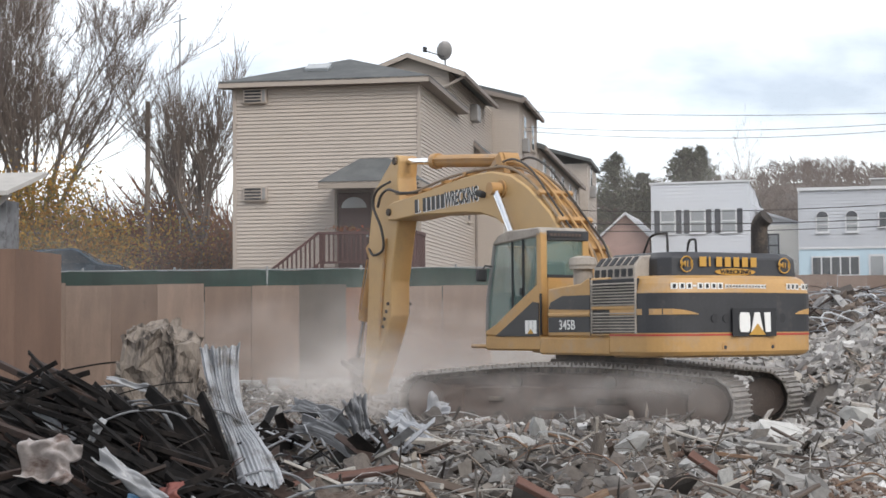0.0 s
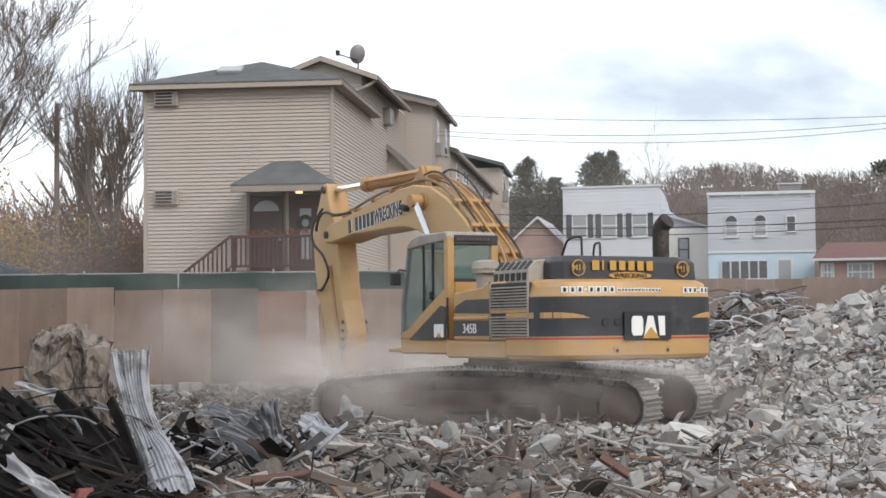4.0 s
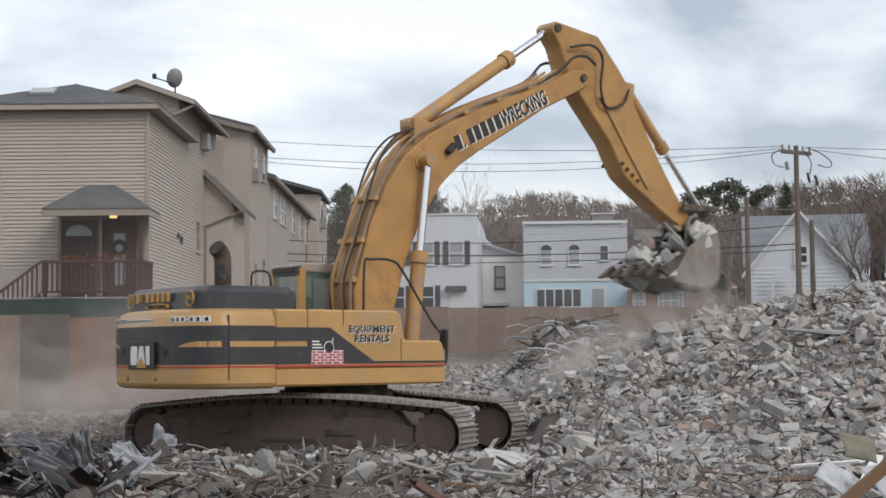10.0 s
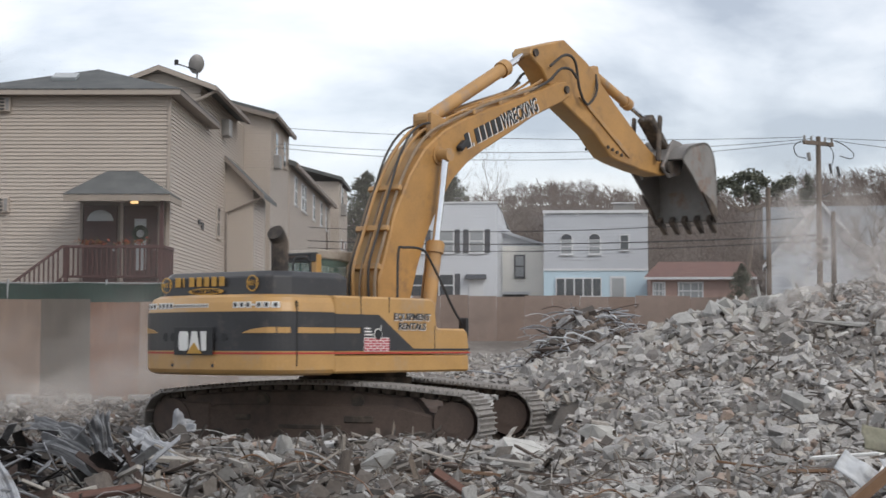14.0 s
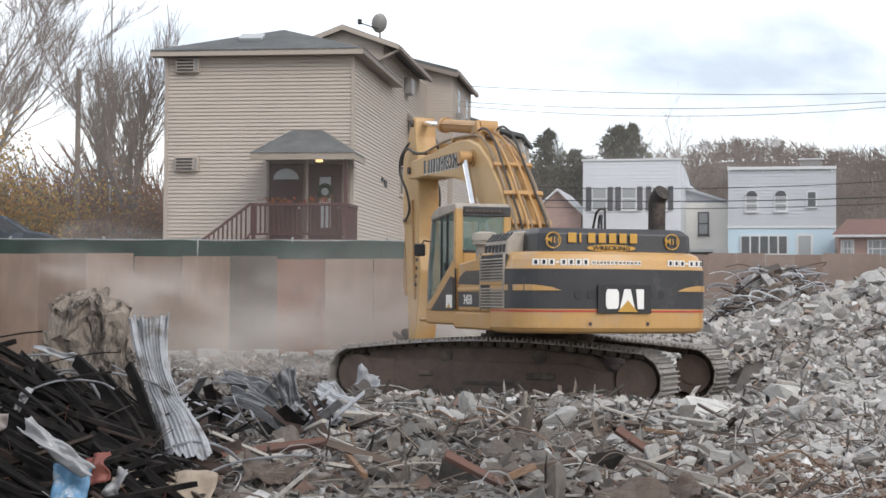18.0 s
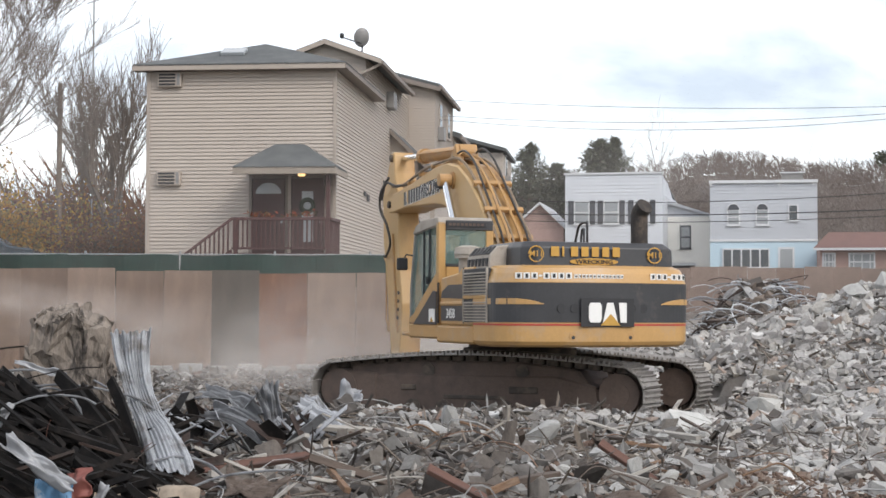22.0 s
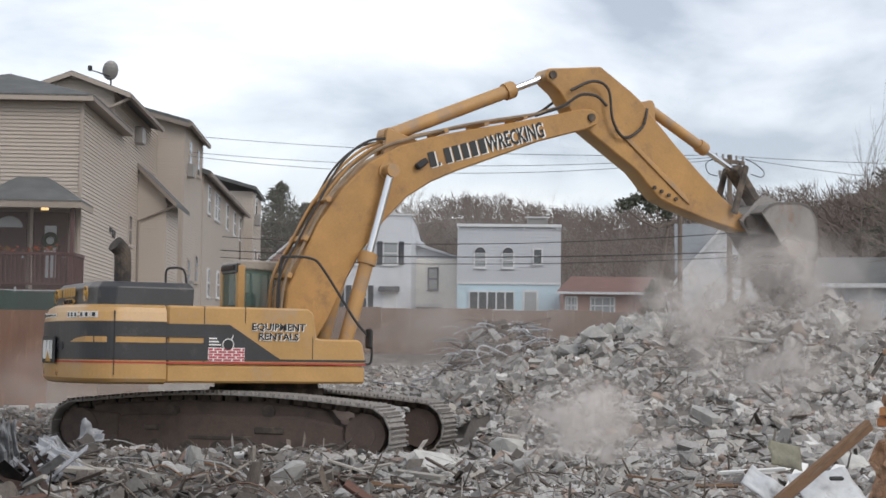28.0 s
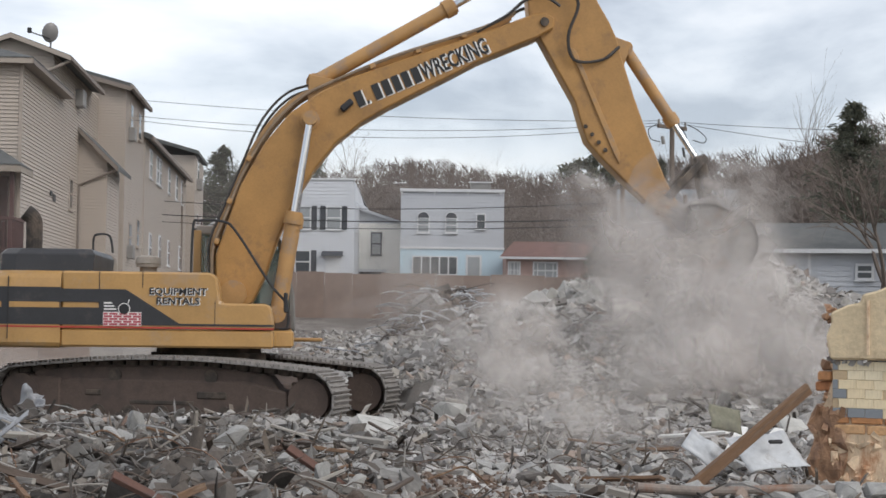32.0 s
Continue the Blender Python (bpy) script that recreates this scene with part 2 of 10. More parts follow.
def prism(points, half, bevel=0.0, axis="y", centre=0.0):
    """A polygon in the xz plane (or xy for axis z, yz for axis x), drawn out by half to both sides."""
    bm = bmesh.new()
    def at(p, o):
        return {"y": (p[0], o, p[1]), "z": (p[0], p[1], o), "x": (o, p[0], p[1])}[axis]
    a = [bm.verts.new(at(p, centre - half)) for p in points]
    b = [bm.verts.new(at(p, centre + half)) for p in points]
    n = len(points)
    bm.faces.new(a)
    bm.faces.new(b[::-1])
    for i in range(n):
        bm.faces.new((a[i], b[i], b[(i + 1) % n], a[(i + 1) % n]))
    bmesh.ops.recalc_face_normals(bm, faces=bm.faces)
    return bevelled(bm, bevel)


def rod(p, q, r, sides=12, bm=None, r2=None):
    """A round bar from p to q."""
    p, q = Vector(p), Vector(q)
    own = bmesh.new()
    bmesh.ops.create_cone(own, cap_ends=True, segments=sides, radius1=r, radius2=r if r2 is None else r2, depth=(q - p).length)
    turn = (q - p).to_track_quat("Z", "Y").to_matrix().to_4x4()
    bmesh.ops.transform(own, matrix=Matrix.Translation((p + q) / 2) @ turn, verts=own.verts)
    return own if bm is None else join(bm, own)


def tube(path, r, sides=7, closed=False):
    """A bent bar or hose along a list of points."""
    pts = [Vector(p) for p in path]
    bm = bmesh.new()
    rings = []
    for i, p in enumerate(pts):
        d = (pts[min(i + 1, len(pts) - 1)] - pts[max(i - 1, 0)]).normalized()
        side = d.cross(Vector((0.13, 0.31, 0.94)))
        side = side.normalized() if side.length > 1e-4 else Vector((1, 0, 0))
        up = side.cross(d)
        rings.append([bm.verts.new(p + r * (math.cos(2 * math.pi * k / sides) * side + math.sin(2 * math.pi * k / sides) * up)) for k in range(sides)])
    for a, b in zip(rings, rings[1:]):
        for k in range(sides):
            bm.faces.new((a[k], a[(k + 1) % sides], b[(k + 1) % sides], b[k]))
    bm.faces.new(rings[0][::-1])
    bm.faces.new(rings[-1])
    return bm


def arc(points, n=6):
    """A smooth run through a few points."""
    pts = [Vector(p) for p in points]
    out = []
    for i in range(len(pts) - 1):
        p0, p1, p2, p3 = pts[max(i - 1, 0)], pts[i], pts[i + 1], pts[min(i + 2, len(pts) - 1)]
        for k in range(n):
            t = k / n
            out.append(0.5 * ((2 * p1) + (p2 - p0) * t + (2 * p0 - 5 * p1 + 4 * p2 - p3) * t * t + (3 * p1 - p0 - 3 * p2 + p3) * t ** 3))
    out.append(pts[-1])
    return out


def lettering(name, text, size, material, parent, m, deep=0.004, align="CENTER", wide=1.0, bold=0.008):
    cu = bpy.data.curves.new(name, "FONT")
    cu.body, cu.size, cu.extrude = text, size, deep
    cu.align_x, cu.align_y = align, "CENTER"
    cu.offset = size * bold
    cu.resolution_u = 2
    tmp = bpy.data.objects.new("tmp_text", cu)
    scene.collection.objects.link(tmp)
    me = bpy.data.meshes.new_from_object(tmp.evaluated_get(bpy.context.evaluated_depsgraph_get()))
    bpy.data.objects.remove(tmp)
    bpy.data.curves.remove(cu)
    me.transform(Matrix.Diagonal((wide, 1, 1, 1)))
    me.name = name
    me.materials.clear()
    return part(name, me, material, parent, m=m)


def mesh_of(name, verts, faces):
    me = bpy.data.meshes.new(name)
    me.from_pydata(verts, [], faces)
    me.update()
    return me
# ---------------------------------------------------------------- excavator
# The machine's own space: origin on the swing axis at ground level. In the upper body x points along the boom and y to its left.
BASE = pose(0.046, 25.185, 0.0)
FOOT, BOOM_LEN, STICK_LEN, STICK_DROP = (0.38, 1.914), 6.406, 3.70, 0.16
BOOM_PIN, STICK_PIN = (2.635, 1.235), (-0.94, 0.276)
CYL_FOOT, STICK_CYL_FOOT, BUCKET_CYL_FOOT = (1.05, 1.60), (3.1, 1.66), (1.02, 0.93)
IDLER, LINK_A, LINK_B, EAR = (3.34, 0.22), 0.74, 0.68, (-0.10, 0.52)

excavator = empty("excavator", BASE, "large yellow and charcoal crawler excavator standing on the rubble", "excavator")


def band(outline, z0, z1, out, thick=0.012, bm=None):
    """A thin plate that follows an outline in plan."""
    pts = [Vector((x, y)) for x, y in outline]
    nor = []
    for i in range(len(pts)):
        d = (pts[min(i + 1, len(pts) - 1)] - pts[max(i - 1, 0)]).normalized()
        nor.append(Vector((-d.y, d.x)))
    bm = bm or bmesh.new()
    ring = []
    for p, n in zip(pts, nor):
        a, b = p + n * (out - thick), p + n * out
        ring.append([bm.verts.new((q.x, q.y, z)) for q, z in ((a, z0), (b, z0), (b, z1), (a, z1))])
    for r, s in zip(ring, ring[1:]):
        for k in range(4):
            bm.faces.new((r[k], s[k], s[(k + 1) % 4], r[(k + 1) % 4]))
    bm.faces.new(ring[0][::-1])
    bm.faces.new(ring[-1])
    bmesh.ops.recalc_face_normals(bm, faces=bm.faces)
    return bm


# --- undercarriage
TRACK_TURN, GAUGE = -22.0, 2.73
track_pose = pose(-0.08, 0, -0.035, 0, 0, TRACK_TURN)
car_frame = bmesh.new()
box(-1.0, 1.0, -1.1, 1.1, 0.45, 0.85, 0.05, car_frame)
for sx in (-1, 1):
    join(car_frame, prism([(0.7 * sx, 0.5), (1.6 * sx, 0.25), (1.6 * sx, 0.6), (0.7 * sx, 0.85)], 1.1, 0.02))
part("car_body", car_frame, FRAME_DUST, excavator, "dusty steel car body between the tracks", track_pose)
ring = bmesh.new()
rod((0, 0, 0.82), (0, 0, 1.0), 0.88, 40, ring)
rod((0, 0, 0.98), (0, 0, 1.14), 0.8, 40, ring)
part("swing_bearing", ring, DARK_STEEL, excavator, "dark greasy swing ring")

TR_R, TR_HALF, TR_W = 0.42, 2.24, 0.75      # end wheel radius to the shoes, half the wheel distance, shoe width


def track_line(s):
    """A point and the way along the chain at s metres: round the ends, sagging a little on top."""
    top, turn = 2 * TR_HALF, math.pi * TR_R
    s %= 2 * (top + turn)
    if s < top:
        u = s / top
        z = 2 * TR_R + 0.14 * math.sin(math.pi * u)
        return Vector((-TR_HALF + s, 0, z)), Vector((1, 0, 0.14 * math.pi / top * math.cos(math.pi * u))).normalized()
    s -= top
    if s < turn:
        a = math.pi / 2 - s / TR_R
        return Vector((TR_HALF + TR_R * math.cos(a), 0, TR_R + TR_R * math.sin(a))), Vector((math.sin(a), 0, -math.cos(a)))
    s -= turn
    if s < top:
        return Vector((TR_HALF - s, 0, 0)), Vector((-1, 0, 0))
    s -= top
    a = -math.pi / 2 - s / TR_R
    return Vector((-TR_HALF + TR_R * math.cos(a), 0, TR_R + TR_R * math.sin(a))), Vector((math.sin(a), 0, -math.cos(a)))


shoe_bm = bmesh.new()
box(-0.1, 0.1, -TR_W / 2, TR_W / 2, -0.03, 0.0, 0.006, shoe_bm)
for gx in (-0.08, 0.0, 0.08):
    join(shoe_bm, prism([(gx - 0.016, 0), (gx + 0.016, 0), (gx + 0.009, 0.035), (gx - 0.009, 0.035)], TR_W / 2))
shoe_me = bpy.data.meshes.new("track_shoe")
shoe_bm.to_mesh(shoe_me)
shoe_bm.free()
shoe_me.materials.append(SHOE_STEEL)
link_bm = bmesh.new()
box(-0.09, 0.09, -0.14, 0.14, -0.13, -0.03, 0.02, link_bm)
link_me = bpy.data.meshes.new("chain_link")
link_bm.to_mesh(link_me)
link_bm.free()
link_me.materials.append(DARK_STEEL)
chain = 2 * (2 * TR_HALF + math.pi * TR_R)
SHOES = 54
for side in (-GAUGE / 2, GAUGE / 2):
    frame_bm = prism([(-2.0, 0.20), (-1.75, 0.10), (1.7, 0.10), (1.95, 0.22), (1.9, 0.52), (1.3, 0.66), (-1.4, 0.66), (-1.95, 0.56)], 0.21, 0.03)
    join(frame_bm, prism([(-2.42, 0.24), (-2.25, 0.12), (-1.6, 0.10), (-1.6, 0.66), (-2.2, 0.70), (-2.42, 0.58)], 0.23, 0.03))
    join(frame_bm, prism([(-2.1, 0.42), (1.85, 0.45), (1.6, 0.76), (0.7, 0.86), (-0.9, 0.86), (-2.05, 0.78)], 0.17, 0.03))
    tf = part("track_frame", frame_bm, FRAME_DUST, excavator, "mud-caked steel track frame", track_pose @ pose(0, side, 0))
    for sgn in (-1, 1):
        rub = bmesh.new()
        box(-0.5, 0.5, sgn * 0.2 - 0.02, sgn * 0.2 + 0.02, 0.3, 0.36, 0.01, rub)
        box(0.55, 1.0, sgn * 0.2 - 0.03, sgn * 0.2 + 0.03, 0.4, 0.5, 0.012, rub)
        box(-1.2, -0.95, sgn * 0.2 - 0.03, sgn * 0.2 + 0.03, 0.42, 0.5, 0.012, rub)
        part("guard_plate", rub, DARK_STEEL, tf)
    for k in range(7):
        rl = bmesh.new()
        x = -1.5 + k * 0.5
        rod((x, -0.24, 0.16), (x, 0.24, 0.16), 0.13, 18, rl)
        rod((x, -0.27, 0.16), (x, 0.27, 0.16), 0.07, 12, rl)
        part("track_roller", rl, DARK_STEEL, tf)
    for x in (-0.75, 0.75):
        rl = bmesh.new()
        rod((x, -0.2, 0.72), (x, 0.2, 0.72), 0.1, 16, rl)
        box(x - 0.06, x + 0.06, -0.08, 0.08, 0.6, 0.7, 0.01, rl)
        part("carrier_roller", rl, DARK_STEEL, tf)
    for x, nm in ((TR_HALF, "drive_sprocket"), (-TR_HALF, "idler_wheel")):
        wh = bmesh.new()
        rod((x, -0.1, TR_R), (x, 0.1, TR_R), TR_R - 0.1, 32, wh)
        rod((x, -0.25, TR_R), (x, 0.25, TR_R), 0.30, 32, wh)
        rod((x, -0.26, TR_R), (x, 0.26, TR_R), 0.16, 24, wh)
        if nm == "drive_sprocket":
            for k in range(20):
                a = 2 * math.pi * k / 20
                join(wh, prism([(-0.04, 0), (0.04, 0), (0.02, 0.07), (-0.02, 0.07)], 0.05), pose(x, 0, TR_R) @ pose(0, 0, 0, 0, math.degrees(a), 0) @ pose(0, 0, TR_R - 0.11))
            for k in range(10):
                a = 2 * math.pi * k / 10
                for yy in (-1, 1):
                    rod((x + 0.22 * math.cos(a), yy * 0.19, TR_R + 0.22 * math.sin(a)), (x + 0.22 * math.cos(a), yy * 0.215, TR_R + 0.22 * math.sin(a)), 0.018, 6, wh)
        part(nm, wh, FRAME_DUST, excavator, "dusty %s" % nm.replace("_", " "), track_pose @ pose(0, side, 0))
    for k in range(SHOES):
        p, d = track_line(k * chain / SHOES + (0.03 if side > 0 else 0.0))
        up = Vector((-d.z, 0, d.x))
        m = Matrix((((d.x, 0, up.x, p.x), (0, 1, 0, side), (d.z, 0, up.z, p.z), (0, 0, 0, 1))))
        so = new("track_shoe", shoe_me)
        so.parent, so.matrix_basis = excavator, track_pose @ m
        lo = new("chain_link", link_me)
        lo.parent = so

# --- upper body
UPPER = []      # parts that swing


def up_part(name, bm, material, label="", m=None):
    ob = part(name, bm, material, excavator, label, m)
    UPPER.append((ob, m or Matrix()))
    return ob


HW = 1.465
rear_line = [(-2.05, -HW), (-2.7, -HW), (-2.95, -1.40), (-3.14, -1.22), (-3.24, -0.95), (-3.33, -0.5), (-3.37, 0), (-3.33, 0.5), (-3.24, 0.95), (-3.14, 1.22), (-2.95, 1.40), (-2.7, HW), (-2.05, HW)]
rear_line = [(v.x, v.y) for v in arc([(x, y, 0) for x, y in rear_line], 4)]
up_part("deck", prism([(-2.05, -HW + 0.006), (1.02, -HW + 0.006), (1.02, -0.7), (1.3, -0.62), (1.3, 0.55), (1.0, 0.62), (-0.3, HW - 0.006), (-2.05, HW - 0.006)], 0.13, 0.03, "z", 1.22), YELLOW, "yellow main deck")
# counterweight: rounded at its corners, drawn in at the top
cw = bmesh.new()
layers = [(1.07, -0.09), (1.10, -0.03), (1.15, 0.0), (1.36, 0.0), (1.96, 0.0), (2.08, -0.03), (2.15, -0.06), (2.19, -0.13)]
rows = []
for z, o in layers:
    r = []
    for x, y in rear_line:
        k = max(0.0, min(1.0, (-x - 2.05) / 0.6))
        r.append(cw.verts.new((x - o * k if x < -2.06 else x, y * (1 + o / HW), z)))
    rows.append(r)
for a, b in zip(rows, rows[1:]):
    for i in range(len(a) - 1):
        cw.faces.new((a[i], b[i], b[i + 1], a[i + 1]))
cw.faces.new(rows[0])
cw.faces.new(rows[-1][::-1])
cw.faces.new([r[0] for r in rows] + [r[-1] for r in rows][::-1])
bmesh.ops.recalc_face_normals(cw, faces=cw.faces)
counterweight = up_part("counterweight", cw, YELLOW, "yellow counterweight with a charcoal band and a red line")
part("charcoal_band", band(rear_line, 1.41, 1.95, 0.006), BLACK_PAINT, counterweight)
part("red_line", band(rear_line, 1.365, 1.39, 0.006), RED_PAINT, counterweight)
def rear_x(y):
    """How far back the counterweight reaches at y."""
    for (xa, ya), (xb, yb) in zip(rear_line, rear_line[1:]):
        if ya <= y <= yb and yb > ya:
            return xa + (xb - xa) * (y - ya) / (yb - ya)
    return rear_line[0][0]


for s in (-1, 1):
    slash = [(x, s * y) for x, y in ((-3.26, 0.86), (-3.235, 0.98), (-3.20, 1.09), (-3.14, 1.22), (-2.95, 1.40), (-2.7, HW), (-2.06, HW))]
    high = (0.006, 0.045, 0.065, 0.08, 0.08, 0.08, 0.08)
    sb = bmesh.new()
    loops = []
    for (x, y), h in zip(slash, high):
        loops.append([sb.verts.new((x + dx, y + (s * 0.016 if dy else -s * 0.004), z)) for dx, dy, z in ((0.0, 0, 1.655), (-0.014, 1, 1.655), (-0.014, 1, 1.655 + h), (0.0, 0, 1.655 + h))])
    for a, b in zip(loops, loops[1:]):
        for q in range(4):
            sb.faces.new((a[q], b[q], b[(q + 1) % 4], a[(q + 1) % 4]))
    sb.faces.new(loops[0])
    sb.faces.new(loops[-1][::-1])
    bmesh.ops.recalc_face_normals(sb, faces=sb.faces)
    part("yellow_slash", sb, YELLOW, counterweight)
    # flat discs: the shade of the lifting recess put into darker colours
    hole = rod((-3.25, s * 0.42 + 0.05, 1.22), (rear_x(s * 0.42 + 0.05) - 0.004, s * 0.42 + 0.05, 1.22), 0.055, 18)
    part("lifting_eye", hole, YELLOW_WORN, counterweight)
    part("lifting_hole", rod((-3.26, s * 0.42 + 0.05, 1.205), (rear_x(s * 0.42 + 0.05) - 0.007, s * 0.42 + 0.05, 1.205), 0.026, 14), BLACK_PAINT, counterweight)
    for oy in (0.42, 0.60):
        part("port", rod((-3.2, s * oy + 0.03, 1.60), (rear_x(s * oy + 0.03) - 0.012, s * oy + 0.03, 1.60), 0.062, 18), DARK_INSIDE, counterweight)
# maker's emblem: plain white shapes on a dark plate with a yellow wedge
plate = part("emblem_plate", box(-3.392, -3.38, -0.41, 0.38, 1.35, 1.74, 0.004), LETTER_BLACK, counterweight)
E_X = -3.40
def rear_shape(pts, material, name, parent, deep=0.006, x=E_X):
    return part(name, prism(pts, deep, 0.0, "x", x), material, parent)
rear_shape([(0.243, 1.68), (0.268, 1.63), (0.268, 1.46), (0.243, 1.41), (0.104, 1.41), (0.079, 1.46), (0.079, 1.63), (0.104, 1.68)], WHITE_PAINT, "emblem_shape", plate)
rear_shape([(0.063, 1.41), (-0.003, 1.68), (-0.093, 1.68), (-0.158, 1.41)], WHITE_PAINT, "emblem_shape", plate)
rear_shape([(-0.175, 1.68), (-0.290, 1.68), (-0.290, 1.41), (-0.199, 1.41)], WHITE_PAINT, "emblem_shape", plate, 0.005, -3.401)
rear_shape([(0.096, 1.37), (-0.052, 1.53), (-0.199, 1.37)], LETTER_YELLOW, "emblem_wedge", plate, 0.008, -3.402)

# engine hood
hood = bmesh.new()
hp = [(-1.62, -1.30), (-2.75, -1.30), (-2.98, -1.16), (-3.06, -0.9), (-3.09, 0.9), (-2.98, 1.1), (-2.75, 1.16), (-1.62, 1.16)]
h0 = [hood.verts.new((x, y, 2.15)) for x, y in hp]
h1 = [hood.verts.new((x * 1.0 + 0.02, y * 0.99, 2.44)) for x, y in hp]
h2 = [hood.verts.new((x + 0.10 * (1 if x < -2 else -0.4), y * 0.93, 2.52)) for x, y in hp]
for a, b in ((h0, h1), (h1, h2)):
    for i in range(len(hp)):
        hood.faces.new((a[i], a[(i + 1) % len(hp)], b[(i + 1) % len(hp)], b[i]))
hood.faces.new(h2)
hood.faces.new(h0[::-1])
bmesh.ops.recalc_face_normals(hood, faces=hood.faces)
bevelled(hood, 0.012)
hood_ob = up_part("engine_hood", hood, BLACK_PAINT, "charcoal engine hood with yellow signwriting")
# owner's mark on the hood: bars of yellow in the place of the name
def bars(parent, material, y0, z0, z1, x, gaps, name="sign_bar"):
    run = y0
    for w, g in gaps:
        part(name, box(x - 0.006, x, min(run, run - w), max(run, run - w), z0, z1, 0.003), material, parent)
        run -= w + g
bars(hood_ob, LETTER_YELLOW, 0.70, 2.315, 2.45, -3.093, [(0.12, 0.045), (0.03, 0.10), (0.105, 0.05), (0.105, 0.05), (0.105, 0.05), (0.105, 0.05), (0.11, 0.0)])
oval = bmesh.new()
bmesh.ops.create_circle(oval, cap_ends=True, segments=28, radius=1)
bmesh.ops.transform(oval, matrix=pose(-3.094, 0.06, 2.245) @ pose(0, 0, 0, 0, -90, 0) @ Matrix.Diagonal((0.05, 0.36, 1, 1)), verts=oval.verts)
ext = bmesh.ops.extrude_face_region(oval, geom=list(oval.faces))
bmesh.ops.translate(oval, vec=(0.012, 0, 0), verts=[e for e in ext["geom"] if isinstance(e, bmesh.types.BMVert)])
bmesh.ops.recalc_face_normals(oval, faces=oval.faces)
part("sign_oval", oval, LETTER_YELLOW, hood_ob)
REAR_TEXT = Matrix(((0, 0, -1, 0), (-1, 0, 0, 0), (0, 1, 0, 0), (0, 0, 0, 1)))
lettering("sign_letters", "WRECKING", 0.085, LETTER_BLACK, hood_ob, Matrix.Translation((-3.102, 0.06, 2.243)) @ REAR_TEXT, wide=1.25)
for yy in (0.91, -0.86):
    rg = tube([(-3.075, yy + 0.105 * math.cos(2 * math.pi * k / 28), 2.345 + 0.105 * math.sin(2 * math.pi * k / 28)) for k in range(28)], 0.010, 5, True)
    part("sign_ring", rg, LETTER_YELLOW, hood_ob)
    lettering("sign_letters", "M11", 0.115, LETTER_YELLOW, hood_ob, Matrix.Translation((-3.08, yy, 2.345)) @ REAR_TEXT)
def rear_bar(y0, y1, z0, z1, material):
    ys_ = [y0 + (y1 - y0) * i / 4 for i in range(5)]
    part("sign_bar", band([(rear_x(v) + 0.012, v) for v in ys_], z0, z1, 0.004, 0.01), material, counterweight)


for edge, widths, z0, z1 in ((1.23, (0.10, 0.10, 0.10, 0.06, 0.10, 0.10, 0.10, 0.10), 2.0, 2.085), (-0.70, (0.10, 0.10, 0.10, 0.06, 0.10, 0.10, 0.10), 2.0, 2.085), (0.45, (0.06, 0.05, 0.05, 0.05, 0.05, 0.06, 0.06, 0.06, 0.05, 0.06, 0.06, 0.06, 0.06), 2.01, 2.065)):
    for w in widths:
        thin_bar = w == 0.06 and z1 > 2.08
        rear_bar(edge - w + 0.015, edge, z0 + (0.03 if thin_bar else 0), z1 - (0.03 if thin_bar else 0), WHITE_PAINT)
        if not thin_bar:
            part("sign_core", band([(rear_x(edge - w * u) + 0.012, edge - w * u) for u in (0.62, 0.25)], z0 + 0.015, z1 - 0.015, 0.010, 0.008), LETTER_BLACK, counterweight)
        edge -= w
# louvred cover on the hood's front left
lou = up_part("louvre_cover", prism([(0.98, 2.14), (1.42, 2.14), (1.40, 2.34), (1.28, 2.47), (0.98, 2.50)], 0.48, 0.02, "x", -2.08), DUSTY_TAN, "dusty grey louvred cover")
for k in range(6):
    x = -1.70 - k * 0.155
    part("louvre", box(x - 0.05, x + 0.05, 1.40, 1.424, 2.19, 2.30, 0.008), DARK_INSIDE, lou)
    part("louvre", prism([(-0.045, 0.0), (0.045, 0.0), (0.045, 0.012), (-0.045, 0.012)], 0.075, 0, "y"), DARK_INSIDE, lou, m=pose(x, 1.343, 2.405, -47, 0, 0))
# exhaust
stack = tube(arc([(-2.55, -0.87, 2.45), (-2.55, -0.87, 2.80), (-2.57, -0.87, 2.97), (-2.68, -0.90, 3.07)], 5), 0.122, 16)
up_part("exhaust_pipe", stack, SOOT, "sooty exhaust pipe with a bent tip")
air = rod((-1.08, 1.22, 2.06), (-1.08, 1.22, 2.34), 0.14, 20)
rod((-1.08, 1.22, 2.34), (-1.08, 1.22, 2.40), 0.20, 24, air)
rod((-1.08, 1.22, 2.40), (-1.08, 1.22, 2.50), 0.215, 24, air, 0.19)
rod((-1.08, 1.22, 2.50), (-1.08, 1.22, 2.53), 0.19, 24, air, 0.10)
up_part("air_intake", air, DUSTY_TAN, "dusty round air intake")
up_part("deck_rail", tube(arc([(-1.75, -0.35, 2.5), (-1.75, -0.35, 2.72), (-1.68, -0.38, 2.78), (-1.5, -0.42, 2.75), (-1.45, -0.42, 2.5)], 4), 0.018, 6), DARK_INSIDE)

